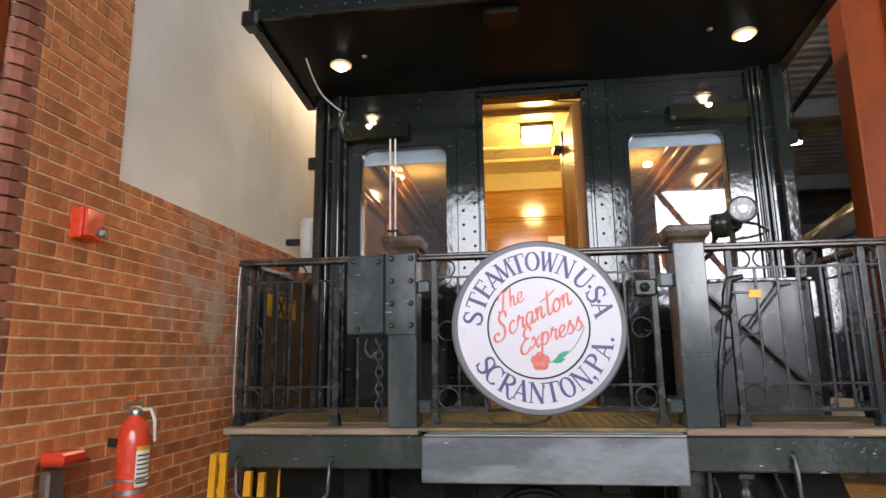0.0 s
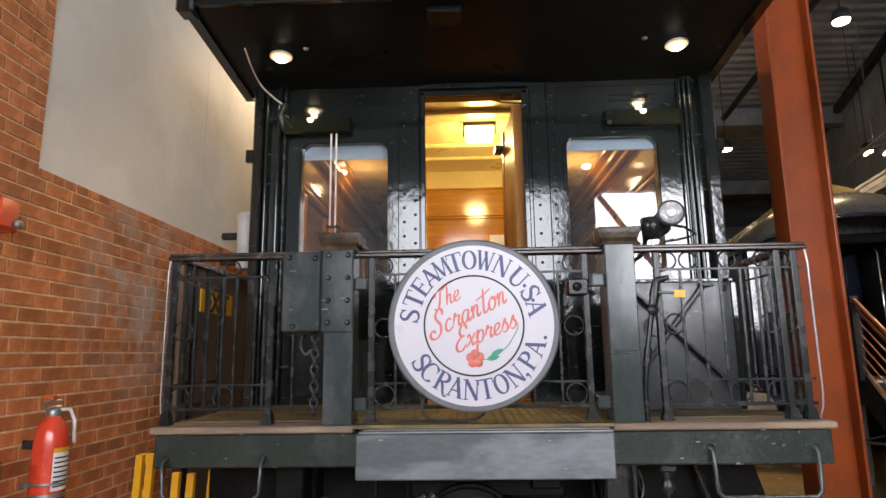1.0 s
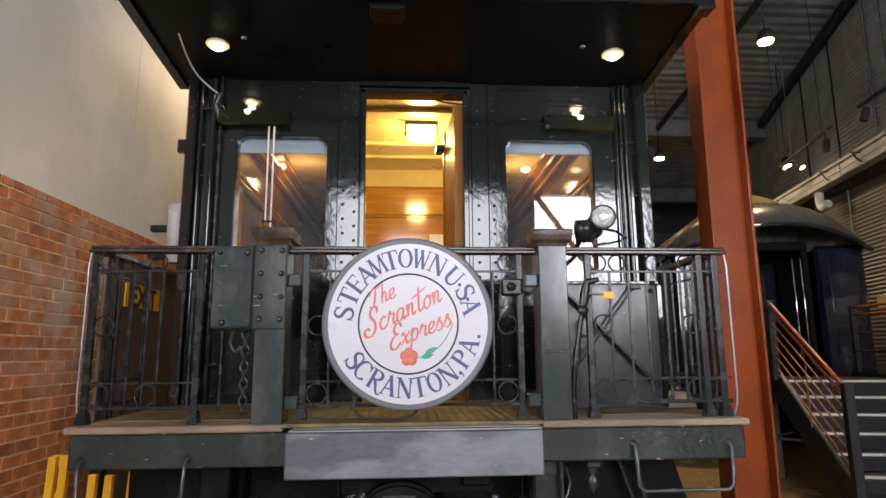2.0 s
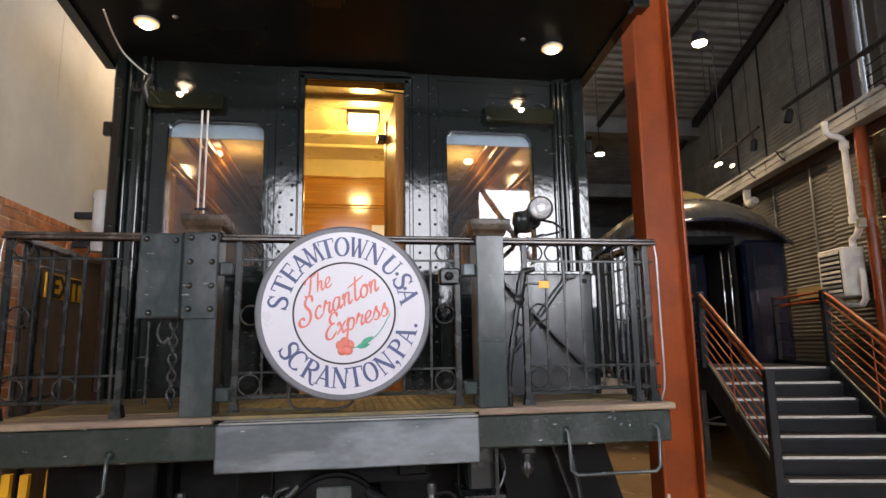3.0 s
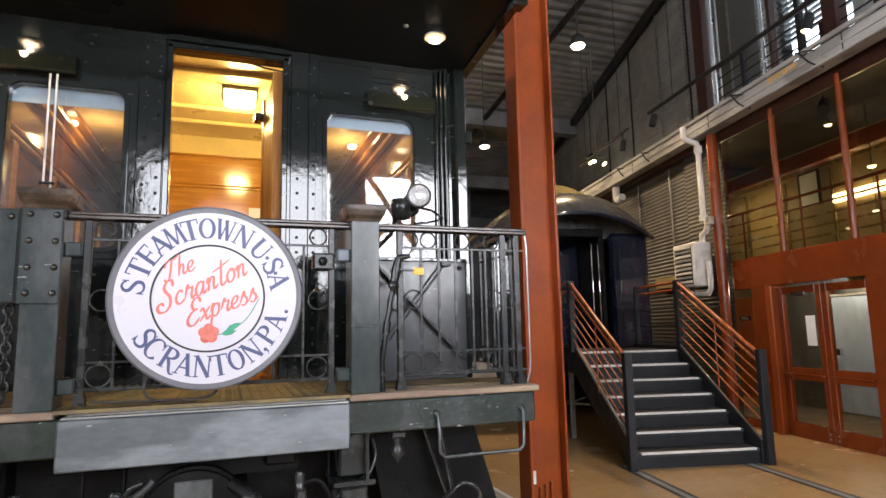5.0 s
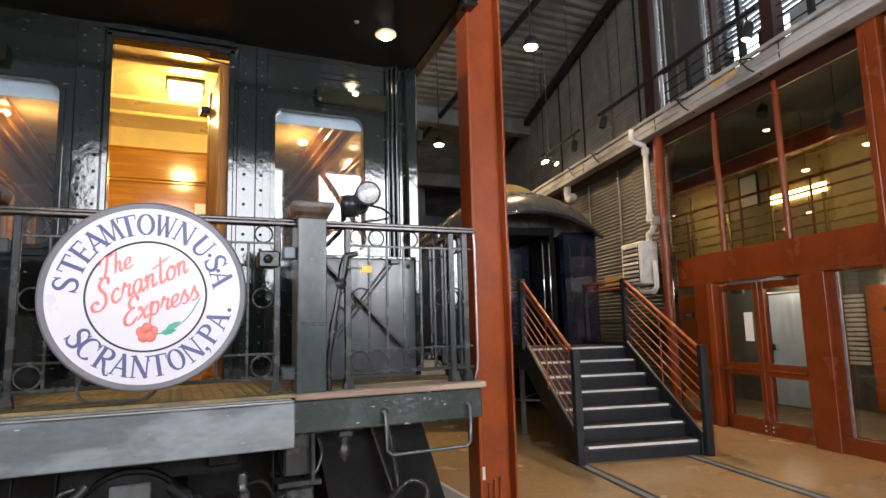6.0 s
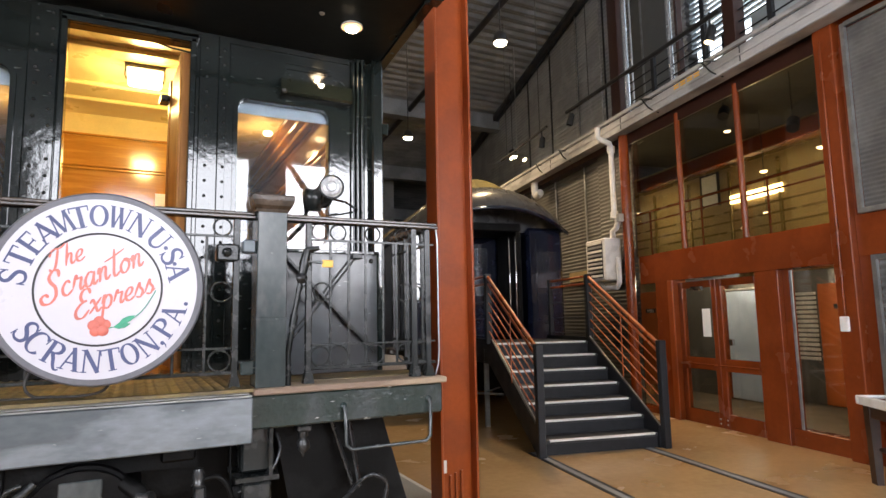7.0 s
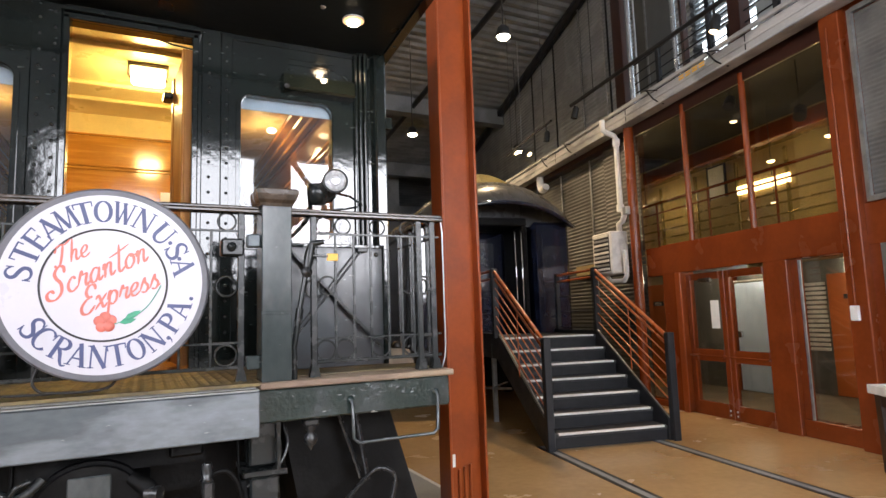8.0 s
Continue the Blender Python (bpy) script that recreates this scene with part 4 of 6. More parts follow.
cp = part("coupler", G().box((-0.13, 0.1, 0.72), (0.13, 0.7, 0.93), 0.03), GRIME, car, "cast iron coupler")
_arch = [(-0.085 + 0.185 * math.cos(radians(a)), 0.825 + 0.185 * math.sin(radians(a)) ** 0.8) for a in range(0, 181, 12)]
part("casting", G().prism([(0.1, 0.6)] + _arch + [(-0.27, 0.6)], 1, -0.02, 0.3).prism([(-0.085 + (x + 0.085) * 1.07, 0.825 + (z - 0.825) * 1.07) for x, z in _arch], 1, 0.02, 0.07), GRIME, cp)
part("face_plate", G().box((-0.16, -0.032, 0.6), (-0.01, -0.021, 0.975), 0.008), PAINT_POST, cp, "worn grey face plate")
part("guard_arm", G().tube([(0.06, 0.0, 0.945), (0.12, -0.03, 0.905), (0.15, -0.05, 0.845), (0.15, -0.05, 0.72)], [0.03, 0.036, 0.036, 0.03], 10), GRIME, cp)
part("lug", G().tube([(0.12, -0.05, 0.885), (0.165, -0.08, 0.885)], 0.03, 12), STEEL_DARK, cp)
part("release_hook", G().hose([(-0.385, -0.04, 0.915), (-0.370, -0.06, 0.955), (-0.335, -0.05, 0.930), (-0.285, -0.05, 0.945), (-0.235, -0.04, 0.990)], 0.02).hose([(-0.345, -0.05, 0.925), (-0.315, -0.07, 0.975), (-0.275, -0.06, 0.990)], 0.011), IRON, cp, "rubbed steel hook")
part("pocket", G().box((0.2, 0.1, 0.98), (0.34, 0.4, 1.04), 0.01), GRIME, cp)
for x, y, z0 in ((0.35, 0.06, 1.0), (-0.75, 0.12, 1.08)):
    hs = part("air_hose", G().hose([(x + 0.02, y, 0.9), (x + 0.08, y - 0.02, 0.91), (x + 0.13, y - 0.02, 0.84), (x + 0.15, y, 0.7)], 0.011), GRIME, car, "rubber air hose with a metal cock")
    part("cock", G().box((x - 0.02, y - 0.03, 0.74), (x + 0.03, y + 0.03, 0.88), 0.01).lathe((x, y, 0.95), (0, 0, -1), [(0.02, 0), (0.026, 0.03), (0.02, 0.06), (0.03, 0.07), (0.001, 0.08)], 12), STEEL_DARK, hs)
vc = part("drain_cock", G().box((0.775, 0.05, 1.06), (0.845, 0.12, 1.09), 0.006).lathe((0.81, 0.08, 1.06), (0, 0, -1), [(0.022, 0), (0.024, 0.02), (0.014, 0.03), (0.03, 0.05), (0.032, 0.075), (0.012, 0.1), (0.001, 0.12)], 14), STEEL_DARK, car, "small grey drain cock under the beam")
part("cable", G().hose([(0.7, 0.15, 1.05), (0.71, 0.12, 0.98), (0.67, 0.1, 0.9), (0.59, 0.08, 0.86), (0.52, 0.08, 0.82)], 0.009), STEEL_DARK, vc)
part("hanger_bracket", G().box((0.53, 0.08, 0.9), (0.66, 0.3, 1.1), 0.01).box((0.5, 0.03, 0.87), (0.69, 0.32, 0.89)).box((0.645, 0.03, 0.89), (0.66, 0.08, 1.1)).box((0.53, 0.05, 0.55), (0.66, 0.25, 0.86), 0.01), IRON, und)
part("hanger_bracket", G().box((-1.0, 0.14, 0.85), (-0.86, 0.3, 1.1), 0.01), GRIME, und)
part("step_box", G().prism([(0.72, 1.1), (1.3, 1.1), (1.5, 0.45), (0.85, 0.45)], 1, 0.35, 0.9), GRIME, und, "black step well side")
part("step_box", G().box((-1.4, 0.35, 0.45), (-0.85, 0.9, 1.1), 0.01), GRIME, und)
part("step_strut", bar((1.0, 0.3, 1.1), (1.11, 0.25, 0.74), 0.05, 0.012), STEEL_DARK, und)
part("step_strut", bar((1.1, 0.3, 1.1), (1.15, 0.25, 0.72), 0.03, 0.012), STEEL_DARK, und)
part("step_hook", G().hose([(0.93, 0.1, 0.63), (1.15, 0.22, 0.76), (1.22, 0.2, 0.78), (1.28, 0.2, 0.73), (1.26, 0.2, 0.62)], 0.011), STEEL_DARK, und)
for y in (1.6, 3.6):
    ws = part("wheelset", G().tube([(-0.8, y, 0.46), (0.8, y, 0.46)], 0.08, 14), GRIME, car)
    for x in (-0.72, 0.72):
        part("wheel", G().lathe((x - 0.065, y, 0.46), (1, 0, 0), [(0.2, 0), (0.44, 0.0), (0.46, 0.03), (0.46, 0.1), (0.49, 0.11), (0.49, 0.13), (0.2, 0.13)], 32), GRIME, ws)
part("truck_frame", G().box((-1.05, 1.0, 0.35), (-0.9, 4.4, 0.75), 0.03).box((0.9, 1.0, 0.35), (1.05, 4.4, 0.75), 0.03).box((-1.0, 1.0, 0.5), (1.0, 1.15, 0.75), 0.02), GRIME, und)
for k in (0.0, 1.0):
    xr = -0.7525 + 1.505 * k
    part("running_rail", G().box((xr - 0.035, -1.3, -0.03), (xr + 0.035, 14, 0.004)), GALV, und)


# ---- round sign on the gate ----
SC, SR, SY = Vector((-0.048, 0, 1.725)), 0.388, -0.075
sign = thing("round_sign", (SC.x, SY, SC.z - SR), "round white sign with blue and red lettering hung on the gate", "sign")
part("drum", G().lathe((SC.x, SY, SC.z), (0, 1, 0), [(SR - 0.008, 0.0), (SR, 0.008), (SR, 0.11), (SR - 0.01, 0.125)], 72), SIGNGREY, sign, "grey rim")
face = part("face", G().lathe((SC.x, SY + 0.004, SC.z), (0, -1, 0), [(SR - 0.029, 0.0), (SR - 0.029, 0.008)], 72), SIGNWHITE, sign, "white face")
FY = SY - 0.0065
part("ring_line", G().ring((SC.x, FY + 0.001, SC.z - 0.004), (0, 1, 0), 0.223, 0.004, 72, 6, 0.5), INKBLACK, face, "thin black ring")



def smooth(pts, steps=5):
    """A smooth curve through flat points."""
    p = [Vector(q) for q in pts]
    out = [p[0]]
    for i in range(len(p) - 1):
        a, b, c, d = p[max(i - 1, 0)], p[i], p[i + 1], p[min(i + 2, len(p) - 1)]
        for k in range(1, steps + 1):
            t = k / steps
            out.append(0.5 * (2 * b + (c - a) * t + (2 * a - 5 * b + 4 * c - d) * t ** 2 + (3 * b - a - 3 * c + d) * t ** 3))
    return out


def stroke(geo, pts, widths, put, lift):
    """A flat painted stroke; put maps the letter's own plane onto the sign's face."""
    p = [Vector(q) for q in pts]
    vs = []
    for i, q in enumerate(p):
        d = p[min(i + 1, len(p) - 1)] - p[max(i - 1, 0)]
        n_ = Vector((-d.y, d.x)).normalized() * widths[i] / 2
        for e in (q + n_, q - n_):
            x, z = put(e.x, e.y)
            vs.append((SC.x + x, FY - 0.0006 - lift - 0.00002 * i, SC.z + z))
    geo.add(vs, [(2 * i, 2 * i + 1, 2 * i + 3, 2 * i + 2) for i in range(len(p) - 1)])


THICK, THIN = 0.165, 0.07


def line(x0, z0, x1, z1, w):
    return [(x0, z0), (x1, z1)], [w, w]


def serif(x, z, half=0.13):
    z = z + 0.025 if z < 0.5 else z - 0.025
    return [(x - half, z), (x, z), (x + half, z)], [0.035, 0.06, 0.035]


def bowl(cx, cz, rx, rz, a0, a1, n=22):
    """Part of an oval, thick at its sides and thin above and below."""
    ang = [radians(a0 + (a1 - a0) * i / n) for i in range(n + 1)]
    return [(cx + rx * math.cos(a), cz + rz * math.sin(a)) for a in ang], [THIN * 0.8 + (THICK - THIN * 0.8) * abs(math.cos(a)) for a in ang]


def capital(ch):
    """Strokes of a bracketed serif capital one unit high, and its width."""
    if ch == "T":
        return [line(0.4, 0, 0.4, 1, THICK), line(0.04, 0.965, 0.76, 0.965, THIN), line(0.055, 0.74, 0.04, 0.99, 0.05), line(0.745, 0.74, 0.76, 0.99, 0.05), serif(0.4, 0, 0.17)], 0.8
    if ch == "E":
        return [line(0.17, 0, 0.17, 1, THICK), line(0.05, 0.965, 0.62, 0.965, THIN), line(0.2, 0.52, 0.5, 0.52, THIN), line(0.05, 0.035, 0.66, 0.035, THIN), line(0.61, 0.76, 0.62, 0.99, 0.05), line(0.5, 0.42, 0.5, 0.62, 0.05), line(0.68, 0.27, 0.65, 0.01, 0.05)], 0.7
    if ch == "A":
        return [line(0.1, 0, 0.4, 1, THIN), line(0.36, 1, 0.68, 0, THICK), line(0.2, 0.33, 0.58, 0.33, THIN), serif(0.1, 0), serif(0.68, 0, 0.16)], 0.8
    if ch == "M":
        return [line(0.1, 0, 0.16, 1, THIN), line(0.17, 1, 0.47, 0.08, THICK), line(0.47, 0.05, 0.8, 1, THIN), line(0.81, 1, 0.88, 0, THICK), serif(0.1, 0), serif(0.88, 0, 0.16), serif(0.1, 1, 0.1), serif(0.88, 1, 0.1)], 1.0
    if ch == "N":
        return [line(0.13, 0, 0.13, 1, THIN), line(0.13, 1, 0.68, 0.0, THICK), line(0.68, 0, 0.68, 1, THIN), serif(0.13, 0), serif(0.08, 1, 0.1), serif(0.68, 1)], 0.8
    if ch == "W":
        return [line(0.1, 1, 0.34, 0, THICK), line(0.34, 0, 0.56, 0.95, THIN), line(0.48, 1, 0.72, 0, THICK), line(0.72, 0, 0.95, 1, THIN), serif(0.1, 1, 0.14), serif(0.5, 1, 0.12), serif(0.95, 1)], 1.05
    if ch == "U":
        pts, wid = bowl(0.41, 0.33, 0.25, 0.3, 180, 360)
        return [line(0.16, 0.33, 0.16, 1, THICK), line(0.66, 0.33, 0.66, 1, THIN), (pts, [THICK + (THIN - THICK) * i / (len(pts) - 1) for i in range(len(pts))]), serif(0.16, 1, 0.16), serif(0.66, 1)], 0.82
    if ch == "O":
        return [bowl(0.4, 0.5, 0.31, 0.47, 0, 360, 32)], 0.8
    if ch == "C":
        return [bowl(0.43, 0.5, 0.34, 0.47, 42, 318, 30), line(0.7, 0.66, 0.7, 0.98, 0.05)], 0.76
    if ch == "S":
        pts = smooth([(0.54, 0.8), (0.42, 0.94), (0.25, 0.95), (0.12, 0.8), (0.17, 0.62), (0.36, 0.5), (0.54, 0.34), (0.52, 0.12), (0.33, 0.03), (0.15, 0.08), (0.06, 0.24)], 4)
        m_ = len(pts) - 1
        return [(pts, [THIN + (THICK - THIN) * math.sin(math.pi * i / m_) ** 1.5 for i in range(m_ + 1)]), line(0.56, 0.7, 0.55, 0.98, 0.05), line(0.05, 0.02, 0.05, 0.32, 0.05)], 0.62
    if ch in "RP":
        out = [line(0.17, 0, 0.17, 1, THICK), bowl(0.34, 0.74, 0.26, 0.225, -90, 90), line(0.17, 0.965, 0.34, 0.965, THIN), line(0.17, 0.515, 0.34, 0.515, THIN), serif(0.17, 0, 0.16), serif(0.1, 1, 0.1)]
        if ch == "R":
            leg = smooth([(0.3, 0.51), (0.45, 0.3), (0.58, 0.05), (0.72, -0.1), (0.86, -0.04)], 4)
            out.append((leg, [THICK * 0.9 - (THICK * 0.9 - 0.05) * (i / (len(leg) - 1)) ** 2 for i in range(len(leg))]))
        return out, 0.7
    dot = [bowl(0.1, 0.1 if ch in ".," else 0.45, 0.045, 0.045, 0, 360, 10)]
    dot[0] = (dot[0][0], [0.1] * len(dot[0][0]))
    if ch == ",":
        dot.append(([(0.14, 0.08), (0.13, -0.06), (0.05, -0.18)], [0.08, 0.06, 0.02]))
    return dot, 0.2


def arc_letter(ch, angle, r, h, top):
    a = radians(angle)
    strokes, wide = capital(ch)
    g_ = G()

    def put(u, v):
        u, v = (u - wide / 2) * h * (1.06 if top else 1.02) * {"M": 0.82, "W": 0.84, "O": 0.93}.get(ch, 1.0), v * h
        if top:
            return (r + v) * math.sin(a) + u * math.cos(a), (r + v) * math.cos(a) - u * math.sin(a)
        return (r - v) * math.sin(a) - u * math.cos(a), (r - v) * math.cos(a) + u * math.sin(a)

    for k, (pts, wid) in enumerate(strokes):
        stroke(g_, pts, wid, put, 0.00012 * k)
    part("letter", g_, INKBLUE, face)


for _text, _angles, _r, _h, _top in (
        ("STEAMTOWNU\u00b7S\u00b7A", (-82, -67, -54, -42, -29, -16, -3, 11.5, 27, 45, 54, 62, 69, 76), 0.248, 0.088, True),
        ("SCRANTON,PA.", (235, 224, 210, 197, 183.5, 170, 156.5, 142.5, 134, 124.5, 111.5, 101.5), 0.332, 0.088, False)):
    for _ch, _a in zip(_text, _angles):
        arc_letter(_ch, _a, _r, _h, _top)

# brush script, in units of the small letters' height
SCRIPT = {}
SCRIPT["T"] = (1.15, [[(-0.1, 1.2), (0.0, 1.6), (0.35, 1.75), (0.8, 1.7), (1.3, 1.95)], [(0.62, 1.72), (0.5, 0.9), (0.3, 0.15), (0.0, 0.0), (-0.2, 0.2)]])
SCRIPT["h"] = (0.95, [[(0.3, 1.95), (0.22, 1.0), (0.12, 0.0)], [(0.15, 0.4), (0.4, 0.95), (0.62, 0.85), (0.58, 0.3), (0.7, 0.02), (0.98, 0.25)]])
SCRIPT["e"] = (0.85, [[(0.0, 0.3), (0.5, 0.5), (0.64, 0.85), (0.4, 1.0), (0.12, 0.65), (0.16, 0.18), (0.45, 0.0), (0.9, 0.25)]])
SCRIPT["S"] = (1.25, [[(1.15, 1.5), (1.1, 1.95), (0.75, 2.05), (0.45, 1.7), (0.55, 1.3), (0.85, 0.85), (0.85, 0.25), (0.45, -0.1), (-0.05, 0.0), (-0.2, 0.4), (0.1, 0.6), (0.35, 0.35)]])
SCRIPT["c"] = (0.85, [[(0.68, 0.78), (0.45, 1.0), (0.14, 0.65), (0.14, 0.22), (0.42, 0.0), (0.88, 0.28)]])
SCRIPT["r"] = (0.85, [[(0.0, 0.3), (0.26, 1.12), (0.34, 0.86), (0.64, 0.86), (0.54, 0.32), (0.64, 0.03), (0.88, 0.28)]])
SCRIPT["a"] = (1.0, [[(0.7, 0.88), (0.4, 1.0), (0.1, 0.6), (0.14, 0.1), (0.44, 0.06), (0.68, 0.5), (0.76, 0.98)], [(0.76, 0.98), (0.68, 0.3), (0.78, 0.02), (1.02, 0.28)]])
SCRIPT["n"] = (1.0, [[(0.02, 0.6), (0.16, 1.0), (0.19, 0.5), (0.14, 0.0)], [(0.17, 0.45), (0.42, 0.96), (0.64, 0.88), (0.6, 0.35), (0.7, 0.02), (1.0, 0.28)]])
SCRIPT["t"] = (0.72, [[(0.36, 2.0), (0.3, 1.0), (0.25, 0.28), (0.4, 0.0), (0.75, 0.28)], [(-0.45, 1.3), (0.2, 1.45), (1.15, 1.75)]])
SCRIPT["o"] = (0.9, [[(0.4, 1.0), (0.1, 0.62), (0.14, 0.14), (0.42, 0.0), (0.72, 0.36), (0.66, 0.86), (0.4, 1.0), (0.62, 0.78), (0.92, 0.86)]])
SCRIPT["E"] = (1.15, [[(1.15, 1.55), (1.0, 1.95), (0.6, 1.95), (0.4, 1.55), (0.55, 1.15), (0.85, 1.1), (0.4, 0.95), (0.05, 0.5), (0.15, 0.02), (0.6, -0.1), (1.1, 0.35)]])
SCRIPT["x"] = (0.92, [[(0.0, 0.75), (0.2, 1.0), (0.42, 0.5), (0.62, 0.0), (0.9, 0.25)], [(0.86, 1.0), (0.42, 0.5), (-0.05, 0.0)]])
SCRIPT["p"] = (0.95, [[(0.0, 0.45), (0.22, 1.08), (0.1, 0.0), (0.0, -0.85)], [(0.15, 0.6), (0.45, 1.0), (0.74, 0.76), (0.7, 0.25), (0.42, 0.0), (0.12, 0.2)]])
SCRIPT["s"] = (0.85, [[(0.0, 0.2), (0.36, 1.1), (0.42, 0.78), (0.66, 0.4), (0.46, 0.0), (0.1, 0.12)], [(0.46, 0.02), (0.88, 0.28)]])
for _word, _x, _z, _h, _turn in (("The", -0.166, 0.064, 0.043, 25), ("Scranton", -0.184, -0.064, 0.052, 25.5), ("Express", -0.08, -0.122, 0.049, 21.5)):
    _c, _s = math.cos(radians(_turn)), math.sin(radians(_turn))
    run = 0.0
    for k, _ch in enumerate(_word):
        wide, strokes = SCRIPT[_ch]
        g = G()

        def put(u, v, run=run, h=_h, x0=_x, z0=_z, c_=_c, s_=_s):
            u, v = (run + u + 0.38 * v) * h * 0.95, v * h
            return x0 + u * c_ - v * s_, z0 + u * s_ + v * c_

        for j, pts in enumerate(strokes):
            p_ = smooth(pts, 6)
            wid = []
            for i in range(len(p_)):
                d = (p_[min(i + 1, len(p_) - 1)] - p_[max(i - 1, 0)]).normalized()
                end = min(1.0, 0.45 + 0.2 * min(i, len(p_) - 1 - i))
                wid.append((0.1 + 0.12 * abs(d.y)) * end * (1.15 if _ch in "STE" else 1.0))
            stroke(g, p_, wid, put, 0.00012 * (j + 2 * (k % 3)))
        part("letter", g, INKRED, face)
        run += wide
fl = G()
for k in range(5):
    a = radians(72 * k + 20)
    fl.lathe((SC.x + 0.003 + 0.021 * math.cos(a), FY, SC.z - 0.153 + 0.021 * math.sin(a)), (0, -1, 0), [(0.021, 0.0), (0.02, 0.0010 + 0.0002 * k), (0.001, 0.0012 + 0.0002 * k)], 14)
part("painted_flower", fl, INKRED, face, "red painted flower")
lf_ = G()
for dx, dz, tn, ln in ((0.098, -0.128, 32, 0.036), (0.082, -0.15, 12, 0.032)):
    m = Matrix.Translation((SC.x + dx, FY, SC.z + dz)) @ pose(0, 0, 0, 0, -tn, 0)
    lf_.add([m @ Vector(p) for p in ((-ln, 0, 0), (-ln * 0.3, -0.001, 0.013), (ln * 0.4, -0.001, 0.01), (ln, 0, 0), (ln * 0.3, -0.001, -0.011), (-ln * 0.4, -0.001, -0.011))], [(0, 1, 2, 3, 4, 5)])
part("painted_leaf", lf_.hose([(SC.x + 0.035, FY, SC.z - 0.16), (SC.x + 0.09, FY, SC.z - 0.142), (SC.x + 0.15, FY, SC.z - 0.095), (SC.x + 0.19, FY, SC.z - 0.03), (SC.x + 0.2, FY, SC.z - 0.008)], 0.002, 5), INKGREEN, face, "green painted leaves")
part("hanger", G().box((SC.x - 0.2, SY + 0.12, 1.965), (SC.x - 0.17, 0.1, 1.985), 0.002).box((SC.x + 0.17, SY + 0.12, 1.965), (SC.x + 0.2, 0.1, 1.985), 0.002), IRON, sign)
cab = [(-0.27, 0.02, 1.42), (-0.29, 0.0, 1.35), (-0.26, -0.01, 1.31), (-0.2, 0.0, 1.302), (-0.12, -0.01, 1.3), (-0.05, 0.0, 1.305), (-0.01, 0.0, 1.33), (0.0, 0.02, 1.38)]
solid("power_cable", G().hose(cab, 0.006, 8).hose([(-0.5, 0.06, 1.302), (-0.38, 0.02, 1.302), (-0.26, 0.0, 1.3), (-0.15, 0.03, 1.3)], 0.005, 8), BLACK, "black cable looped on the platform under the sign", "cable")
crd = thing("folded_card", (1.42, 0.45, 1.29), "tan folded card leaning on the platform", "card")
part("sheet", G().prism([(1.3, 1.29), (1.5, 1.29), (1.47, 1.37), (1.36, 1.38)], 1, 0.42, 0.45), WOODEDGE, crd)
part("brown_cap", G().lathe((1.41, 0.46, 1.38), (0, 0, 1), [(0.03, 0), (0.032, 0.02), (0.02, 0.035), (0.001, 0.04)], 14), BRONZE, crd, "small brown cap")

# ---- things on the brick wall ----
al = thing("alarm_box", (WX, -0.38, 2.13), "red wall alarm box with a small grey lamp on brick", "alarm box")
part("body", G().box((WX + 0.002, -0.455, 2.135), (WX + 0.065, -0.315, 2.275), 0.008), REDGLOSS, al)
part("front_cover", G().box((WX + 0.067, -0.448, 2.142), (WX + 0.083, -0.375, 2.268), 0.006), REDGLOSS, al)
part("strobe", G().box((WX + 0.066, -0.37, 2.15), (WX + 0.1, -0.325, 2.185), 0.01), GALV, al, "small grey lamp")
ex = thing("fire_extinguisher", (WX + 0.13, -0.05, 0.72), "red fire extinguisher with a white label hung on brick", "fire extinguisher")
EX, EYY = WX + 0.13, -0.068
part("cylinder", G().lathe((EX, EYY, 0), (0, 0, 1), [(0.062, 0.72), (0.07, 0.74), (0.07, 1.22), (0.064, 1.27), (0.055, 1.31), (0.03, 1.335), (0.028, 1.36)], 32), REDGLOSS, ex)
part("valve", G().lathe((EX, EYY, 0), (0, 0, 1), [(0.028, 1.34), (0.032, 1.35), (0.032, 1.37), (0.02, 1.385)], 16).box((EX - 0.02, EYY - 0.07, 1.375), (EX + 0.02, EYY + 0.03, 1.39), 0.005).box((EX - 0.018, EYY - 0.06, 1.405), (EX + 0.018, EYY + 0.03, 1.416), 0.004), GALV, ex, "metal valve and levers")
part("wall_bracket", G().box((WX + 0.001, EYY - 0.01, 1.2), (EX - 0.05, EYY + 0.01, 1.24), 0.004), IRON, ex)
part("strap", G().ring((EX, EYY, 1.06), (0, 0, 1), 0.0715, 0.006, 28, 6).box((EX - 0.06, EYY - 0.1, 1.05), (EX - 0.03, EYY - 0.06, 1.075), 0.004), GALV, ex, "metal strap")
part("seal_tag", G().box((EX - 0.03, EYY - 0.045, 1.412), (EX + 0.02, EYY - 0.01, 1.44), 0.005), ORANGERAIL, ex, "orange tag")
part("hose", G().tube([(EX + 0.02, EYY, 1.37), (EX + 0.045, EYY + 0.045, 1.37), (EX + 0.06, EYY + 0.06, 1.32), (EX + 0.06, EYY + 0.07, 1.22)], 0.008, 10), WHITEMETAL, ex, "pale hose")


def wrap(z0, z1, r, a0=-75, a1=75, k=14):
    q = [(EX + r * math.cos(radians(a)), EYY + r * math.sin(radians(a)), z) for a in [a0 + (a1 - a0) * i / k - 35 for i in range(k + 1)] for z in (z0, z1)]
    return G().add(q, [(2 * i, 2 * i + 2, 2 * i + 3, 2 * i + 1) for i in range(k)], True)


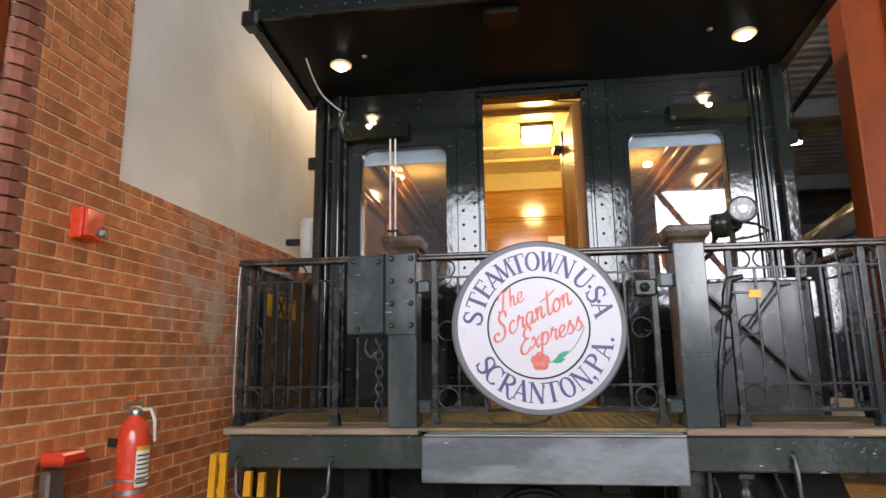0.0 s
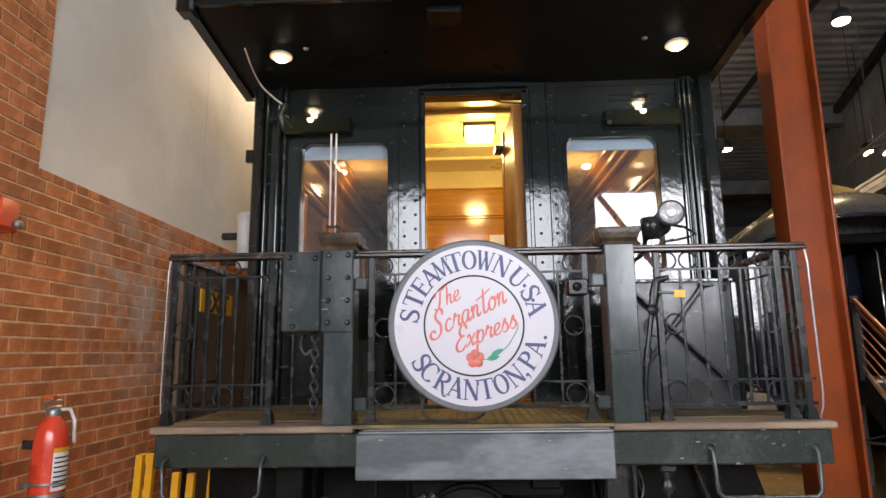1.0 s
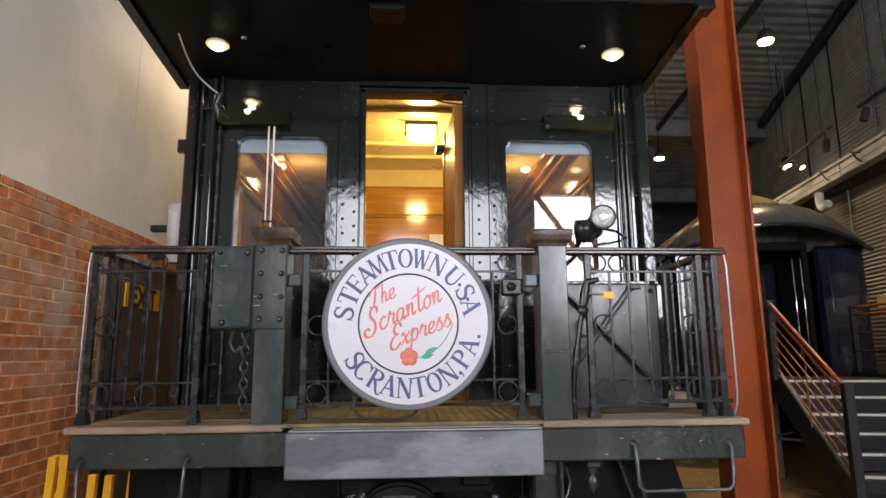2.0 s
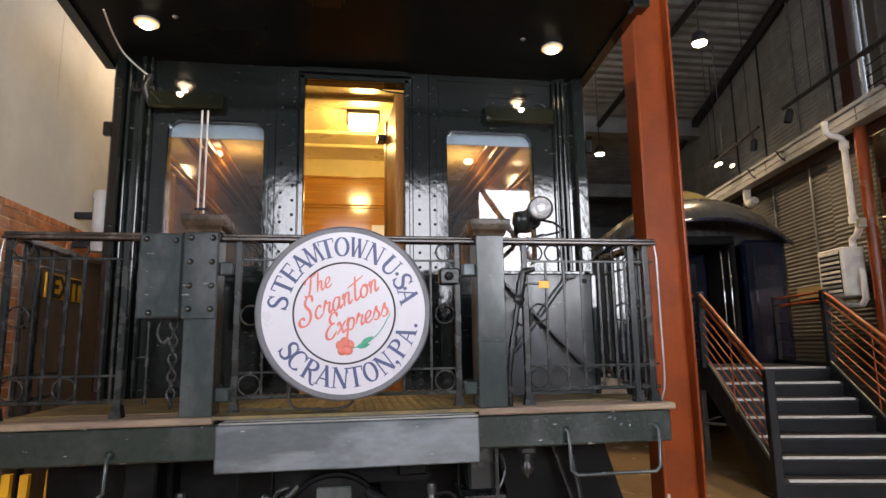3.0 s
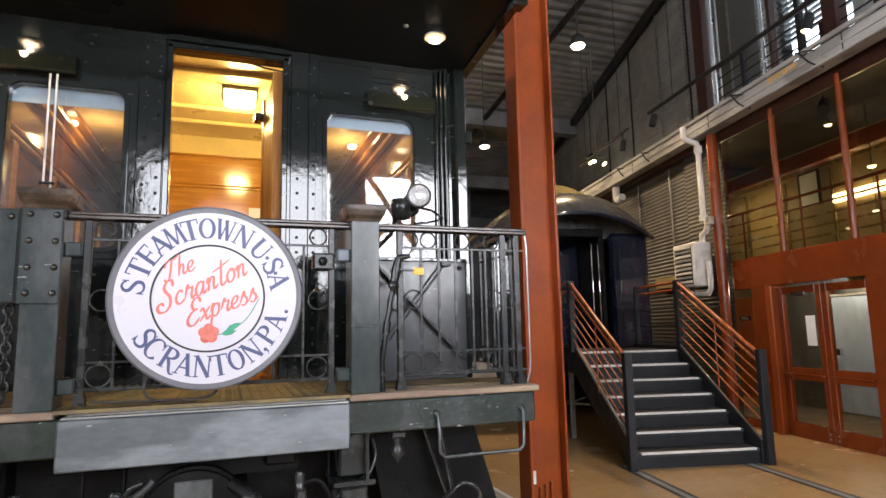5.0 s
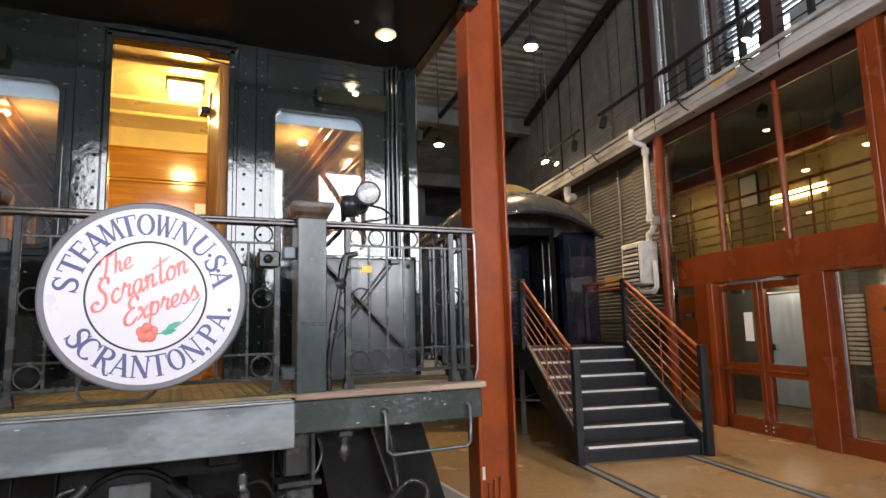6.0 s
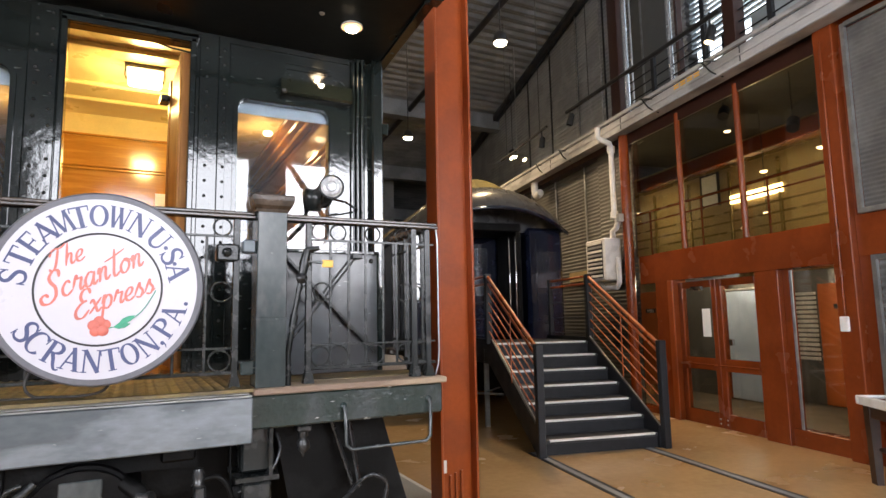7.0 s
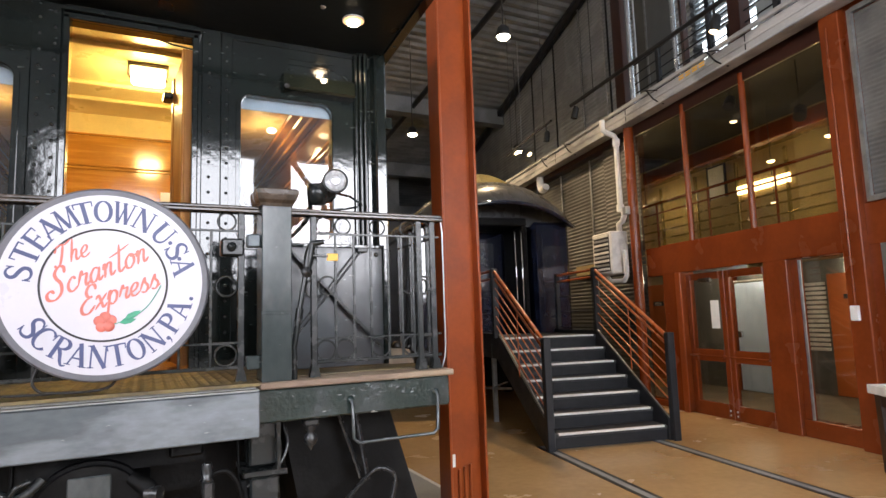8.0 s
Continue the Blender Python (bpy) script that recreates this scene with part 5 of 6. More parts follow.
lb = part("label", wrap(1.03, 1.2, 0.0715, -10, 85), PAPER, ex, "white instruction label")
part("label_header", wrap(1.19, 1.21, 0.072, -10, 85), YELLOW, lb)
for k in range(7):
    part("print_bar", wrap(1.045 + 0.02 * k, 1.052 + 0.02 * k, 0.0722, -5, 65 if k % 2 else 75), INKBLACK, lb)
part("clamp_band", wrap(1.0, 1.02, 0.073, -175, 175, 30), GALV, ex, "metal strap")
part("sticker", wrap(0.9, 0.95, 0.0715, 20, 60), INKBLUE, ex)
cb = thing("clear_box", (WX + 0.1, -0.35, 0.72), "clear plastic cover with a red top on brick", "box")
part("cover", G().box((WX + 0.003, -0.510, 0.6), (WX + 0.13, -0.340, 1.2), 0.01), GLASS_DIM, cb)
part("red_top", G().box((WX + 0.003, -0.490, 1.18), (WX + 0.11, -0.350, 1.235), 0.012), REDGLOSS, cb)
part("bracket", G().box((WX + 0.003, -0.480, 0.6), (WX + 0.05, -0.380, 1.16), 0.01), GALV, cb)
db = thing("wall_board", (WX, 1.9, 0.0), "dark stained board fixed low on the brick wall", "wall board")
part("panel", G().box((WX + 0.004, 1.3, 0.0), (WX + 0.03, 3.2, 2.25), 0.004), BOARD, db)
part("cap_strip", G().box((WX + 0.004, 1.28, 2.252), (WX + 0.045, 3.21, 2.285), 0.004), BOARD, db)
part("batten", G().box((WX + 0.032, 1.42, 0.3), (WX + 0.045, 1.5, 2.1), 0.003), STEEL_DARK, db)
es = thing("exit_sign", (WX, 2.0, 1.88), "yellow plate with black letters on a dark board", "sign")
board = part("board", G().box((WX + 0.032, 1.56, 1.925), (WX + 0.045, 2.15, 2.095), 0.003), YELLOW, es)
cu = bpy.data.curves.new("letters", "FONT")
cu.body, cu.size, cu.align_x, cu.extrude, cu.offset = "EXIT", 0.215, "CENTER", 0.001, 0.006
cu.materials.append(INKBLACK)
tx = new("letters", cu)
tx.parent = board
tx.matrix_basis = Matrix.Translation((WX + 0.047, 1.855, 1.935)) @ pose(0, 0, 0, 90, 0, 90)
yb = thing("yellow_barrier", (-1.55, 0.55, 0), "yellow folding floor barrier standing beside the carriage", "barrier")
for k, (x, top) in enumerate(((-1.86, 1.08), (-1.8, 1.085), (-1.655, 0.99), (-1.575, 0.985), (-1.46, 1.0))):
    part("slat", G().prism([(x - 0.045, 0), (x - 0.005, 0), (x + 0.03, top), (x - 0.008, top)], 1, 0.5, 0.53), YELLOW, yb)
part("cross_bar", G().box((-1.9, 0.53, 0.6), (-1.42, 0.55, 0.66), 0.004).box((-1.865, 0.531, 1.03), (-1.77, 0.551, 1.085), 0.004).box((-1.865, 0.531, 0.86), (-1.79, 0.551, 0.9), 0.004), YELLOW, yb)
wp = thing("white_pipe", (-1.885, 2.0, 2.3), "short white capped pipe bracketed off the wall behind the carriage", "pipe")
for z in (2.33, 2.55):
    part("wall_bracket", G().box((WX + 0.001, 1.97, z), (-1.94, 2.03, z + 0.05), 0.006), DARKSTEEL, wp)
part("shaft", G().tube([(-1.885, 2.0, 2.3), (-1.885, 2.0, 2.72)], 0.07, 18), WHITEMETAL, wp)
part("cap", G().lathe((-1.885, 2.0, 2.7), (0, 0, 1), [(0.076, 0), (0.076, 0.05), (0.06, 0.07), (0.001, 0.075)], 18), WHITEMETAL, wp)

# ---- stairs to the second carriage ----
RISE, RUN, SW = 0.173, 0.277, 1.47
stair = thing("steel_stairs", (0, 0, 0), "charcoal steel stairs with pale nosings and orange-brown handrails", "stairs", m=pose(4.27, 2.9, 0, 0, 0, -13))
for i in range(7):
    y, z = RUN * i, RISE * (i + 1)
    deep = RUN + 0.02 if i < 6 else 1.5
    st = part("step", G().box((0, y, z - 0.045), (SW, y + deep, z), 0.004), TREAD, stair)
    part("nosing", G().box((0.04 if i else 0.07, y - 0.006, z - 0.02), (SW - 0.04, y + 0.035, z + 0.004), 0.003), NOSING, st, "pale nosing strip")
    part("riser", G().box((0, y + 0.02, z - RISE), (SW, y + 0.03, z - 0.045)), DARKSTEEL, st)
for x in (-0.05, SW):
    g = G().prism([(-0.02, 0), (0.1, 0), (RUN * 6 + 0.1, RISE * 6 - 0.12), (RUN * 6 + 1.5, RISE * 6 - 0.12), (RUN * 6 + 1.5, RISE * 7 + 0.06), (RUN * 6 - 0.02, RISE * 7 + 0.06), (-0.02, RISE + 0.08)], 0, x, x + 0.05)
    part("stringer", g, DARKSTEEL, stair)
    part("edge_trim", G().tube([(x + 0.025, -0.02, RISE + 0.09), (x + 0.025, RUN * 6 - 0.02, RISE * 7 + 0.07)], 0.008, 6), GALV, stair)


def rail_side(x):
    nx = part("newel", G().box((x - 0.045, -0.1, 0), (x + 0.045, -0.01, 1.27), 0.008), DARKSTEEL, stair)
    up = part("landing_post", G().box((x - 0.045, RUN * 6 + 0.02, RISE * 7), (x + 0.045, RUN * 6 + 0.11, RISE * 7 + 1.0), 0.008), DARKSTEEL, stair)
    lo, hi = Vector((x, -0.05, 1.2)), Vector((x, RUN * 6 + 0.06, RISE * 7 + 0.97))
    part("handrail", G().tube([lo, hi], 0.024, 10), ORANGERAIL, stair, "round orange-brown handrail")
    for k in range(6):
        d = Vector((0, 0, -0.1 - 0.135 * k))
        part("infill_rod", G().tube([lo + d, hi + d], 0.009 if k else 0.016, 6), ORANGERAIL, stair)
    mid = (lo + hi) / 2
    part("mid_post", G().tube([mid, mid + Vector((0, 0, -0.95))], 0.008, 6), ORANGERAIL, stair)
    for z in (0.97, 0.86, 0.6, 0.35, 0.1):
        part("landing_rod", G().tube([(x, RUN * 6 + 0.1, RISE * 7 + z), (x, RUN * 6 + 1.45, RISE * 7 + z)], 0.018 if z > 0.8 else 0.009, 6), ORANGERAIL if z > 0.8 else DARKSTEEL, stair)
    part("landing_post", G().box((x - 0.035, RUN * 6 + 1.4, RISE * 7), (x + 0.035, RUN * 6 + 1.47, RISE * 7 + 1.0), 0.006), DARKSTEEL, stair)


rail_side(-0.06)
rail_side(SW + 0.07)
for x, y in ((-0.02, RUN * 6 + 0.3), (SW, RUN * 6 + 0.3), (-0.02, RUN * 6 + 1.3), (SW, RUN * 6 + 1.3)):
    part("leg", G().box((x - 0.03, y, 0), (x + 0.03, y + 0.06, RISE * 6.5)), GALV, stair)
part("cross_brace", bar((-0.02, RUN * 6 + 0.33, 0.5), (-0.02, RUN * 6 - 0.2, 0.62), 0.04, 0.01).tube([(-0.03, RUN * 6 - 0.4, 0.55), (-0.03, RUN * 6 + 0.9, 0.42)], 0.016), GALV, stair)

# ---- second carriage ----
c2 = thing("dark_carriage", (0, 0, 0), "blue-black passenger carriage with a grey roof behind the stairs", "railway carriage", m=pose(5.62, 6.15, 0, 0, 0, -10.6))
HW = 1.44
part("side_wall", G().box((-HW, 0.9, 1.0), (-HW + 0.06, 18, 3.15), 0.01), NAVY, c2)
part("side_wall", G().box((HW - 0.06, 0.9, 1.0), (HW, 18, 3.15), 0.01), NAVY, c2)
part("end_wall", G().box((-HW, 0, 1.0), (-0.95, 0.9, 3.2), 0.06).box((0.72, 0, 1.0), (HW, 0.9, 3.2), 0.06).box((-0.95, 0.85, 1.0), (0.72, 0.9, 3.2)), NAVY, c2, "glossy end wall")
part("vestibule_door", G().box((-0.42, 0.8, 1.2), (0.42, 0.84, 3.1), 0.01), NAVY, c2)
for x in (-0.62, 0.46):
    part("diaphragm", G().box((x, -0.12, 1.2), (x + 0.1, 0.8, 3.1), 0.02), GRIME, c2, "black end diaphragm")
part("diaphragm_head", G().box((-0.62, -0.12, 3.1), (0.56, 0.8, 3.25), 0.02), GRIME, c2)
part("door_pane", G().box((-0.25, 0.79, 2.0), (0.25, 0.8, 2.9)), GLASS, c2)
for x, m_ in ((-0.75, CHROME), (0.3, CHROME), (0.42, CHROME), (0.82, NAVY)):
    part("grab_iron", G().tube([(x, -0.12, 1.5), (x, -0.16, 1.55), (x, -0.16, 2.95), (x, -0.12, 3.0)], 0.013), m_, c2, "upright grab iron")
w2 = part("end_window", ring_frame(rounded(0.88, 1.3, 2.1, 2.75, 0.05), rounded(0.84, 1.34, 2.06, 2.79, 0.06), -0.02, 0.01), NAVY, c2)
part("pane", G().box((0.87, -0.004, 2.09), (1.31, 0.002, 2.76)), GLASS, w2)
part("window_backing", G().box((0.87, 0.005, 2.09), (1.31, 0.012, 2.76)), SHADE, w2)
N = 18
low = [(-HW - 0.01 + (2 * HW + 0.02) * i / N, 3.12 + 0.8 * math.sin(math.pi * i / N) ** 0.62) for i in range(N + 1)]
part("roof", G().prism(low, 1, 0.15, 18), ROOFGREY, c2, "grey rounded roof")


def RIM(x):
    return 3.08 + 0.36 * max(0.0, 1 - (x / HW) ** 2)


g = G()
rows = []
for k in range(7):
    t = k / 6
    sc, dy = math.cos(t * math.pi / 2), -0.7 * math.sin(t * math.pi / 2)
    rows.append([(x, 0.15 + dy * (1 - 0.55 * abs(x / HW) ** 2.2), RIM(x) + (z - RIM(x)) * sc if z > RIM(x) else z) for x, z in low])
vs = [p for r in rows for p in r]
g.add(vs, [(k * (N + 1) + i, k * (N + 1) + i + 1, (k + 1) * (N + 1) + i + 1, (k + 1) * (N + 1) + i) for k in range(6) for i in range(N)], True)
part("roof_hood", g, ROOFGREY, c2, "rounded roof end")
up_ = [(-0.85 + 1.7 * i / 10, 3.7 + 0.5 * math.sin(math.pi * i / 10) ** 0.7) for i in range(11)]
# gold colour carries the warm lamplight falling on the grey roof
part("clerestory", G().prism(up_, 1, 0.6, 18), BRASSY, c2, "raised roof deck, gold from lamplight put into its colour")
part("hood_rim", G().tube([(x, y - 0.01, RIM(x)) for x, y, z in rows[-1]], 0.035, 8), NAVY, c2)
part("gutter_band", G().box((-HW - 0.05, 0.2, 3.08), (-HW, 18, 3.16)).box((HW, 0.2, 3.08), (HW + 0.05, 18, 3.16)), NAVY, c2)
for x, r in ((-0.62, 0.03), (1.22, 0.022)):
    part("roof_marker", G().lathe((x, -0.2, 3.27), (0, -1, 0), [(r, 0), (r, 0.03), (0.001, 0.04)], 12), BULB_DIM, c2, "small lit marker")
part("buffer_beam", G().box((-HW, -0.05, 0.95), (HW, 0.2, 1.2), 0.02), NAVY, c2)
part("underframe", G().box((-1.3, 0.3, 0.3), (1.3, 18, 0.98)), GRIME, c2)
for y in (1.6, 4.0):
    part("wheelset", G().tube([(-0.8, y, 0.45), (0.8, y, 0.45)], 0.1).lathe((-0.8, y, 0.45), (1, 0, 0), [(0.2, 0), (0.45, 0), (0.45, 0.12), (0.2, 0.12)], 28).lathe((0.68, y, 0.45), (1, 0, 0), [(0.2, 0), (0.45, 0), (0.45, 0.12), (0.2, 0.12)], 28), GRIME, c2)
wb = thing("white_cabinet", (3.3, 6.6, 0), "tall white cabinet standing between the carriages", "cabinet")
part("body", G().box((3.2, 6.5, 0), (3.42, 6.8, 3.05), 0.02), WHITEMETAL, wb)

# ---- storefront wall and mezzanine ----
W = pose(7.23, 2.45, 0, 0, 0, -10.5)
sf = thing("storefront", (0, 0, 0), "red-brown framed glazed storefront with double doors", "storefront", kind="structure", m=W)


def b3(name, x0, x1, s0, s1, z0, z1, mat, parent=None, bev=0.006, label=""):
    return part(name, G().box((x0, s0, z0), (x1, s1, z1), bev), mat, parent or sf, label)


b3("pier", -0.05, 0.2, 1.32, 1.74, 0, 2.1, REDPANEL)
b3("pier", -0.05, 0.2, -0.66, -0.3, 0, 2.1, REDPANEL)
b3("pier_trim", -0.075, -0.05, 1.3, 1.42, 0, 2.1, REDSTEEL)
b3("head_beam", -0.05, 0.22, -1.44, 1.74, 2.1, 2.56, REDPANEL)
b3("head_beam", 0.14, 0.24, 1.74, 2.4, 2.1, 2.58, REDPANEL)
b3("side_pane", 0.08, 0.09, 1.74, 2.36, 0.1, 2.1, GLASS_DIM, None, 0)
b3("sill", 0.0, 0.15, 1.74, 2.4, 0, 0.1, REDPANEL)
b3("sill", 0.0, 0.15, -1.46, -0.66, 0, 0.2, REDPANEL)
b3("side_pane", 0.08, 0.09, -1.46, -0.75, 0.2, 2.1, GLASS_DIM, None, 0)
b3("pane_stop", 0.02, 0.1, -0.76, -0.66, 0.2, 2.1, REDPANEL)
b3("pane_edge", 0.015, 0.03, -0.8, -0.765, 0.2, 2.08, GALV, None, 0.002)
for a, b in ((-0.29, 0.495), (0.505, 1.3)):
    d = part("glazed_door", G().box((0.03, a, 0.0), (0.09, a + 0.09, 2.06), 0.005).box((0.03, b - 0.09, 0.0), (0.09, b, 2.06), 0.005).box((0.03, a + 0.09, 1.96), (0.09, b - 0.09, 2.06), 0.005)
             .box((0.03, a + 0.09, 0.0), (0.09, b - 0.09, 0.2), 0.005).box((0.03, a + 0.09, 0.78), (0.09, b - 0.09, 0.95), 0.005), REDPANEL, sf, "red-brown glazed door")
    part("door_pane", G().box((0.055, a + 0.09, 0.2), (0.062, b - 0.09, 0.78)).box((0.055, a + 0.09, 0.95), (0.062, b - 0.09, 1.96)), GLASS_DIM, d)
    part("push_bar", G().tube([(-0.02, a + 0.05, 0.86), (-0.02, b - 0.05, 0.86)], 0.014).box((-0.02, a + 0.05, 0.85), (0.03, a + 0.07, 0.87)).box((-0.02, b - 0.07, 0.85), (0.03, b - 0.05, 0.87)), REDPANEL, d, "red-brown push bar")
    part("floor_bolt", rivets(G(), [(0.028, (b if b < 0.5 else a) + (-0.06 if b < 0.5 else 0.06), z) for z in (0.06, 0.12)], (-1, 0, 0), 0.014), GALV, d)
b3("closer", 0.0, 0.05, 0.75, 1.0, 1.92, 1.98, BRONZE)
b3("notice", 0.045, 0.052, 0.66, 0.82, 1.25, 1.65, PAPER, None, 0.001, "white notice behind the glass")
b3("exit_lamp", 0.1, 0.16, -0.25, 0.12, 1.98, 2.12, BRASSY)
# column, upper glazing
part("round_column", G().tube([(0.0, 2.48, 0), (0.0, 2.48, 4.9)], 0.085, 20), REDPANEL, sf)
part("flat_column", G().box((-0.1, -1.7, 0), (0.12, -1.46, 4.98), 0.01), REDPANEL, sf, "red-brown wall column")
part("conduit", G().tube([(-0.115, -1.56, 1.5), (-0.115, -1.56, 4.6)], 0.012), REDPANEL, sf)
b3("switch_box", -0.135, -0.1, -1.6, -1.5, 1.36, 1.52, WHITEMETAL, None, 0.008, "small pale switch box")
for s in (1.11, -0.11):
    part("mullion", G().tube([(0.06, s, 2.56), (0.06, s, 4.7)], 0.042, 16), REDPANEL, sf)
b3("upper_pane", 0.1, 0.108, -1.46, 2.42, 2.57, 4.6, GLASS_DIM, None, 0)
# red-brown beam, with the shade below the gutter put into its colour
b3("top_beam", 0.05, 0.095, -1.46, 2.4, 4.58, 5.0, MAROON)
# rooms behind the glass
b3("room_floor", 0.3, 7.0, -9, 4, -0.01, 0.004, ROOMFLOOR, None, 0)
b3("mezzanine_floor", 0.2, 7.0, -9, 5, 2.3, 2.5, ROOMTAN, None, 0)
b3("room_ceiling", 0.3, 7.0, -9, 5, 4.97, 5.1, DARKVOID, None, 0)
b3("room_wall", 5.2, 5.3, -9, 8, 0, 2.3, ROOMORANGE, None, 0, "orange room wall")
b3("gallery_wall", 2.85, 2.95, -3, 8, 2.5, 4.95, ROOMTAN, None, 0, "yellow-lit room wall")
b3("room_end", 0.3, 5.3, 8.0, 8.1, 0, 4.95, ROOMTAN, None, 0)
b3("room_end", 0.3, 5.3, -9.1, -9, 0, 4.95, ROOMTAN, None, 0)
b3("room_partition", 2.4, 2.5, 1.95, 5.0, 0, 2.3, CORR, None, 0.01, "grey inner partition")
b3("steel_door", 2.3, 2.35, 2.02, 2.84, 0.02, 1.98, BRUSHED_DAYLIT, None, 0.01, "brushed steel lift door with daylight sheen in its colour")
b3("door_frame", 2.29, 2.395, 2.85, 2.95, 0, 2.12, REDPANEL, None, 0.006)
b3("door_lintel", 2.29, 2.395, 1.95, 2.85, 2.0, 2.03, WHITEMETAL, None, 0.003)
b3("door_lever", 2.22, 2.298, 2.68, 2.76, 0.98, 1.1, CHROME, None, 0.01)
b3("orange_door", 2.4, 2.46, 5.0, 6.4, 0, 2.1, ROOMORANGE, None, 0.01, "orange door")
b3("door_plate", 2.385, 2.398, 5.12, 5.48, 1.62, 1.72, INKBLACK, None, 0.001)
mt = bpy.data.curves.new("letters", "FONT")
mt.body, mt.size, mt.align_x, mt.extrude = "MEN", 0.11, "CENTER", 0.001
mt.materials.append(PAPER)
mo = new("letters", mt)
mo.parent = sf
mo.matrix_basis = pose(2.38, 5.3, 1.63, 90, 0, -90)
b3("room_partition", 3.05, 3.15, -9, 2.1, 0, 2.3, CORR, None, 0.01, "grey inner partition")
b3("orange_door", 3.0, 3.045, 0.5, 1.5, 0.02, 2.05, ROOMORANGE, None, 0.01, "orange door")
b3("door_plate", 2.985, 2.998, 0.85, 1.2, 1.62, 1.7, INKBLACK, None, 0.001)
for i in range(15):
    b3("shutter_slat", 3.0, 3.04, 1.56, 1.95, 0.75 + 0.08 * i, 0.8 + 0.08 * i, WHITEMETAL, None, 0.004)
for s in (-6.5, -4, -1.3, 0.9, 3.0):
    for x in (1.4, 3.6):
        for z, e in ((2.28, 36),):
            part("downlight", G().lathe((x, s, z), (0, 0, -1), [(0.09, 0), (0.09, 0.015), (0.001, 0.02)], 14), BULB_DIM, sf, "round lit downlight")
            lamp("room_light", "POINT", tuple(W @ Vector((x, s, z - 0.12))), e, (1.0, 0.86, 0.62), 0.08)
for x, s, z, e in ((1.9, 1.33, 3.93, 16), (1.9, 1.33, 3.23, 0), (1.9, 0.23, 4.03, 12), (1.9, 2.06, 4.85, 0), (2.0, 4.95, 3.85, 22), (1.7, -1.2, 4.2, 10)):
    pd = part("room_lamp", G().lathe((x, s, z), (0, 0, -1), [(0.001, -0.03), (0.06, -0.02), (0.065, 0.0)], 14), WHITEMETAL, sf, "small round room lamp")
    part("bulb", G().lathe((x, s, z), (0, 0, -1), [(0.06, 0.001), (0.04, 0.02), (0.001, 0.025)], 14), BULB_DIM, pd)
    part("stem", G().tube([(x, s, z + 0.02), (x, s, 4.97)], 0.006, 5), BLACK, pd)
    if e:
        lamp("room_light", "POINT", tuple(W @ Vector((x, s, z - 0.1))), e, (1.0, 0.76, 0.36), 0.06)
b3("framed_print", 2.8, 2.84, 3.4, 3.86, 3.8, 4.44, PAPER, None, 0, "pale framed print")
b3("lit_opening", 2.8, 2.84, 1.85, 3.1, 3.74, 3.9, FIXTURE, None, 0, "bright lit strip")
b3("print_frame", 2.78, 2.83, 3.86, 3.89, 3.78, 4.46, DARKSTEEL, None, 0)
b3("print_frame", 2.78, 2.83, 3.37, 3.4, 3.78, 4.46, DARKSTEEL, None, 0)
b3("print_frame", 2.78, 2.83, 3.37, 3.89, 4.44, 4.47, DARKSTEEL, None, 0)
for s in (1.9, 3.1, 4.3, 5.5):
    b3("wall_batten", 2.8, 2.845, s - 0.03, s + 0.03, 2.5, 4.4, BRASSY, None, 0.004)
b3("wall_rail", 2.7, 2.75, -2, 7.5, 4.46, 4.52, BRASSY, None, 0)
for z in (2.7, 2.86, 3.02, 3.18, 3.36, 3.55):
    part("inner_rail", G().tube([(1.0, -1.44, z), (1.0, 7.5, z)], 0.015 if z < 3.4 else 0.024, 6), BRASSY if z < 3.2 else REDPANEL, sf)
for s in (-1.0, 0.4, 1.8, 3.2):
    part("inner_post", G().tube([(1.0, s, 2.5), (1.0, s, 3.55)], 0.02, 6), REDPANEL, sf)
b3("red_beam_inside", 2.0, 2.2, -3, 5, 4.34, 4.6, REDPANEL, None, 0.01)
for s, z in ((-0.13, 4.2), (1.14, 4.8)):
    sp = part("room_spot", G().tube([(1.0, s, z + 0.1), (1.0, s, 4.97)], 0.01, 5).lathe((1.0, s, z), Vector((-0.5, -0.3, -0.8)), [(0.04, -0.14), (0.08, -0.09), (0.085, 0.09)], 14), BLACK, sf, "black spotlight")
    part("lens", G().lathe(Vector((1.0, s, z)) + Vector((-0.5, -0.3, -0.8)).normalized() * 0.08, Vector((-0.5, -0.3, -0.8)), [(0.07, 0), (0.001, 0.01)], 14), CHROME, sp)


def corrugated(x, s0, s1, z0, z1, pitch=0.07, depth=0.018):
    n_, g_ = int((z1 - z0) / pitch * 4), G()
    v_ = []
    for i in range(n_ + 1):
        z = z0 + (z1 - z0) * i / n_
        dx = (0, 0, -depth, -depth)[i % 4]
        v_ += [(x + dx, s0, z), (x + dx, s1, z)]
    return g_.add(v_, [(2 * i, 2 * i + 1, 2 * i + 3, 2 * i + 2) for i in range(n_)])


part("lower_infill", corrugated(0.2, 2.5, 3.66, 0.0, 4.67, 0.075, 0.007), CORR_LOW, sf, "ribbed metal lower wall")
sh = part("panel_sheet", corrugated(-0.02, -9.5, -1.83, 2.66, 4.65, 0.05, 0.006), CORR, sf, "grey ribbed wall sheet")
part("sheet_frame", G().box((-0.07, -1.83, 2.6), (-0.03, -1.78, 4.7)).box((-0.07, -9.5, 2.6), (-0.03, -1.83, 2.655)).box((-0.07, -9.5, 4.66), (-0.03, -1.83, 4.71)), GALV, sh)
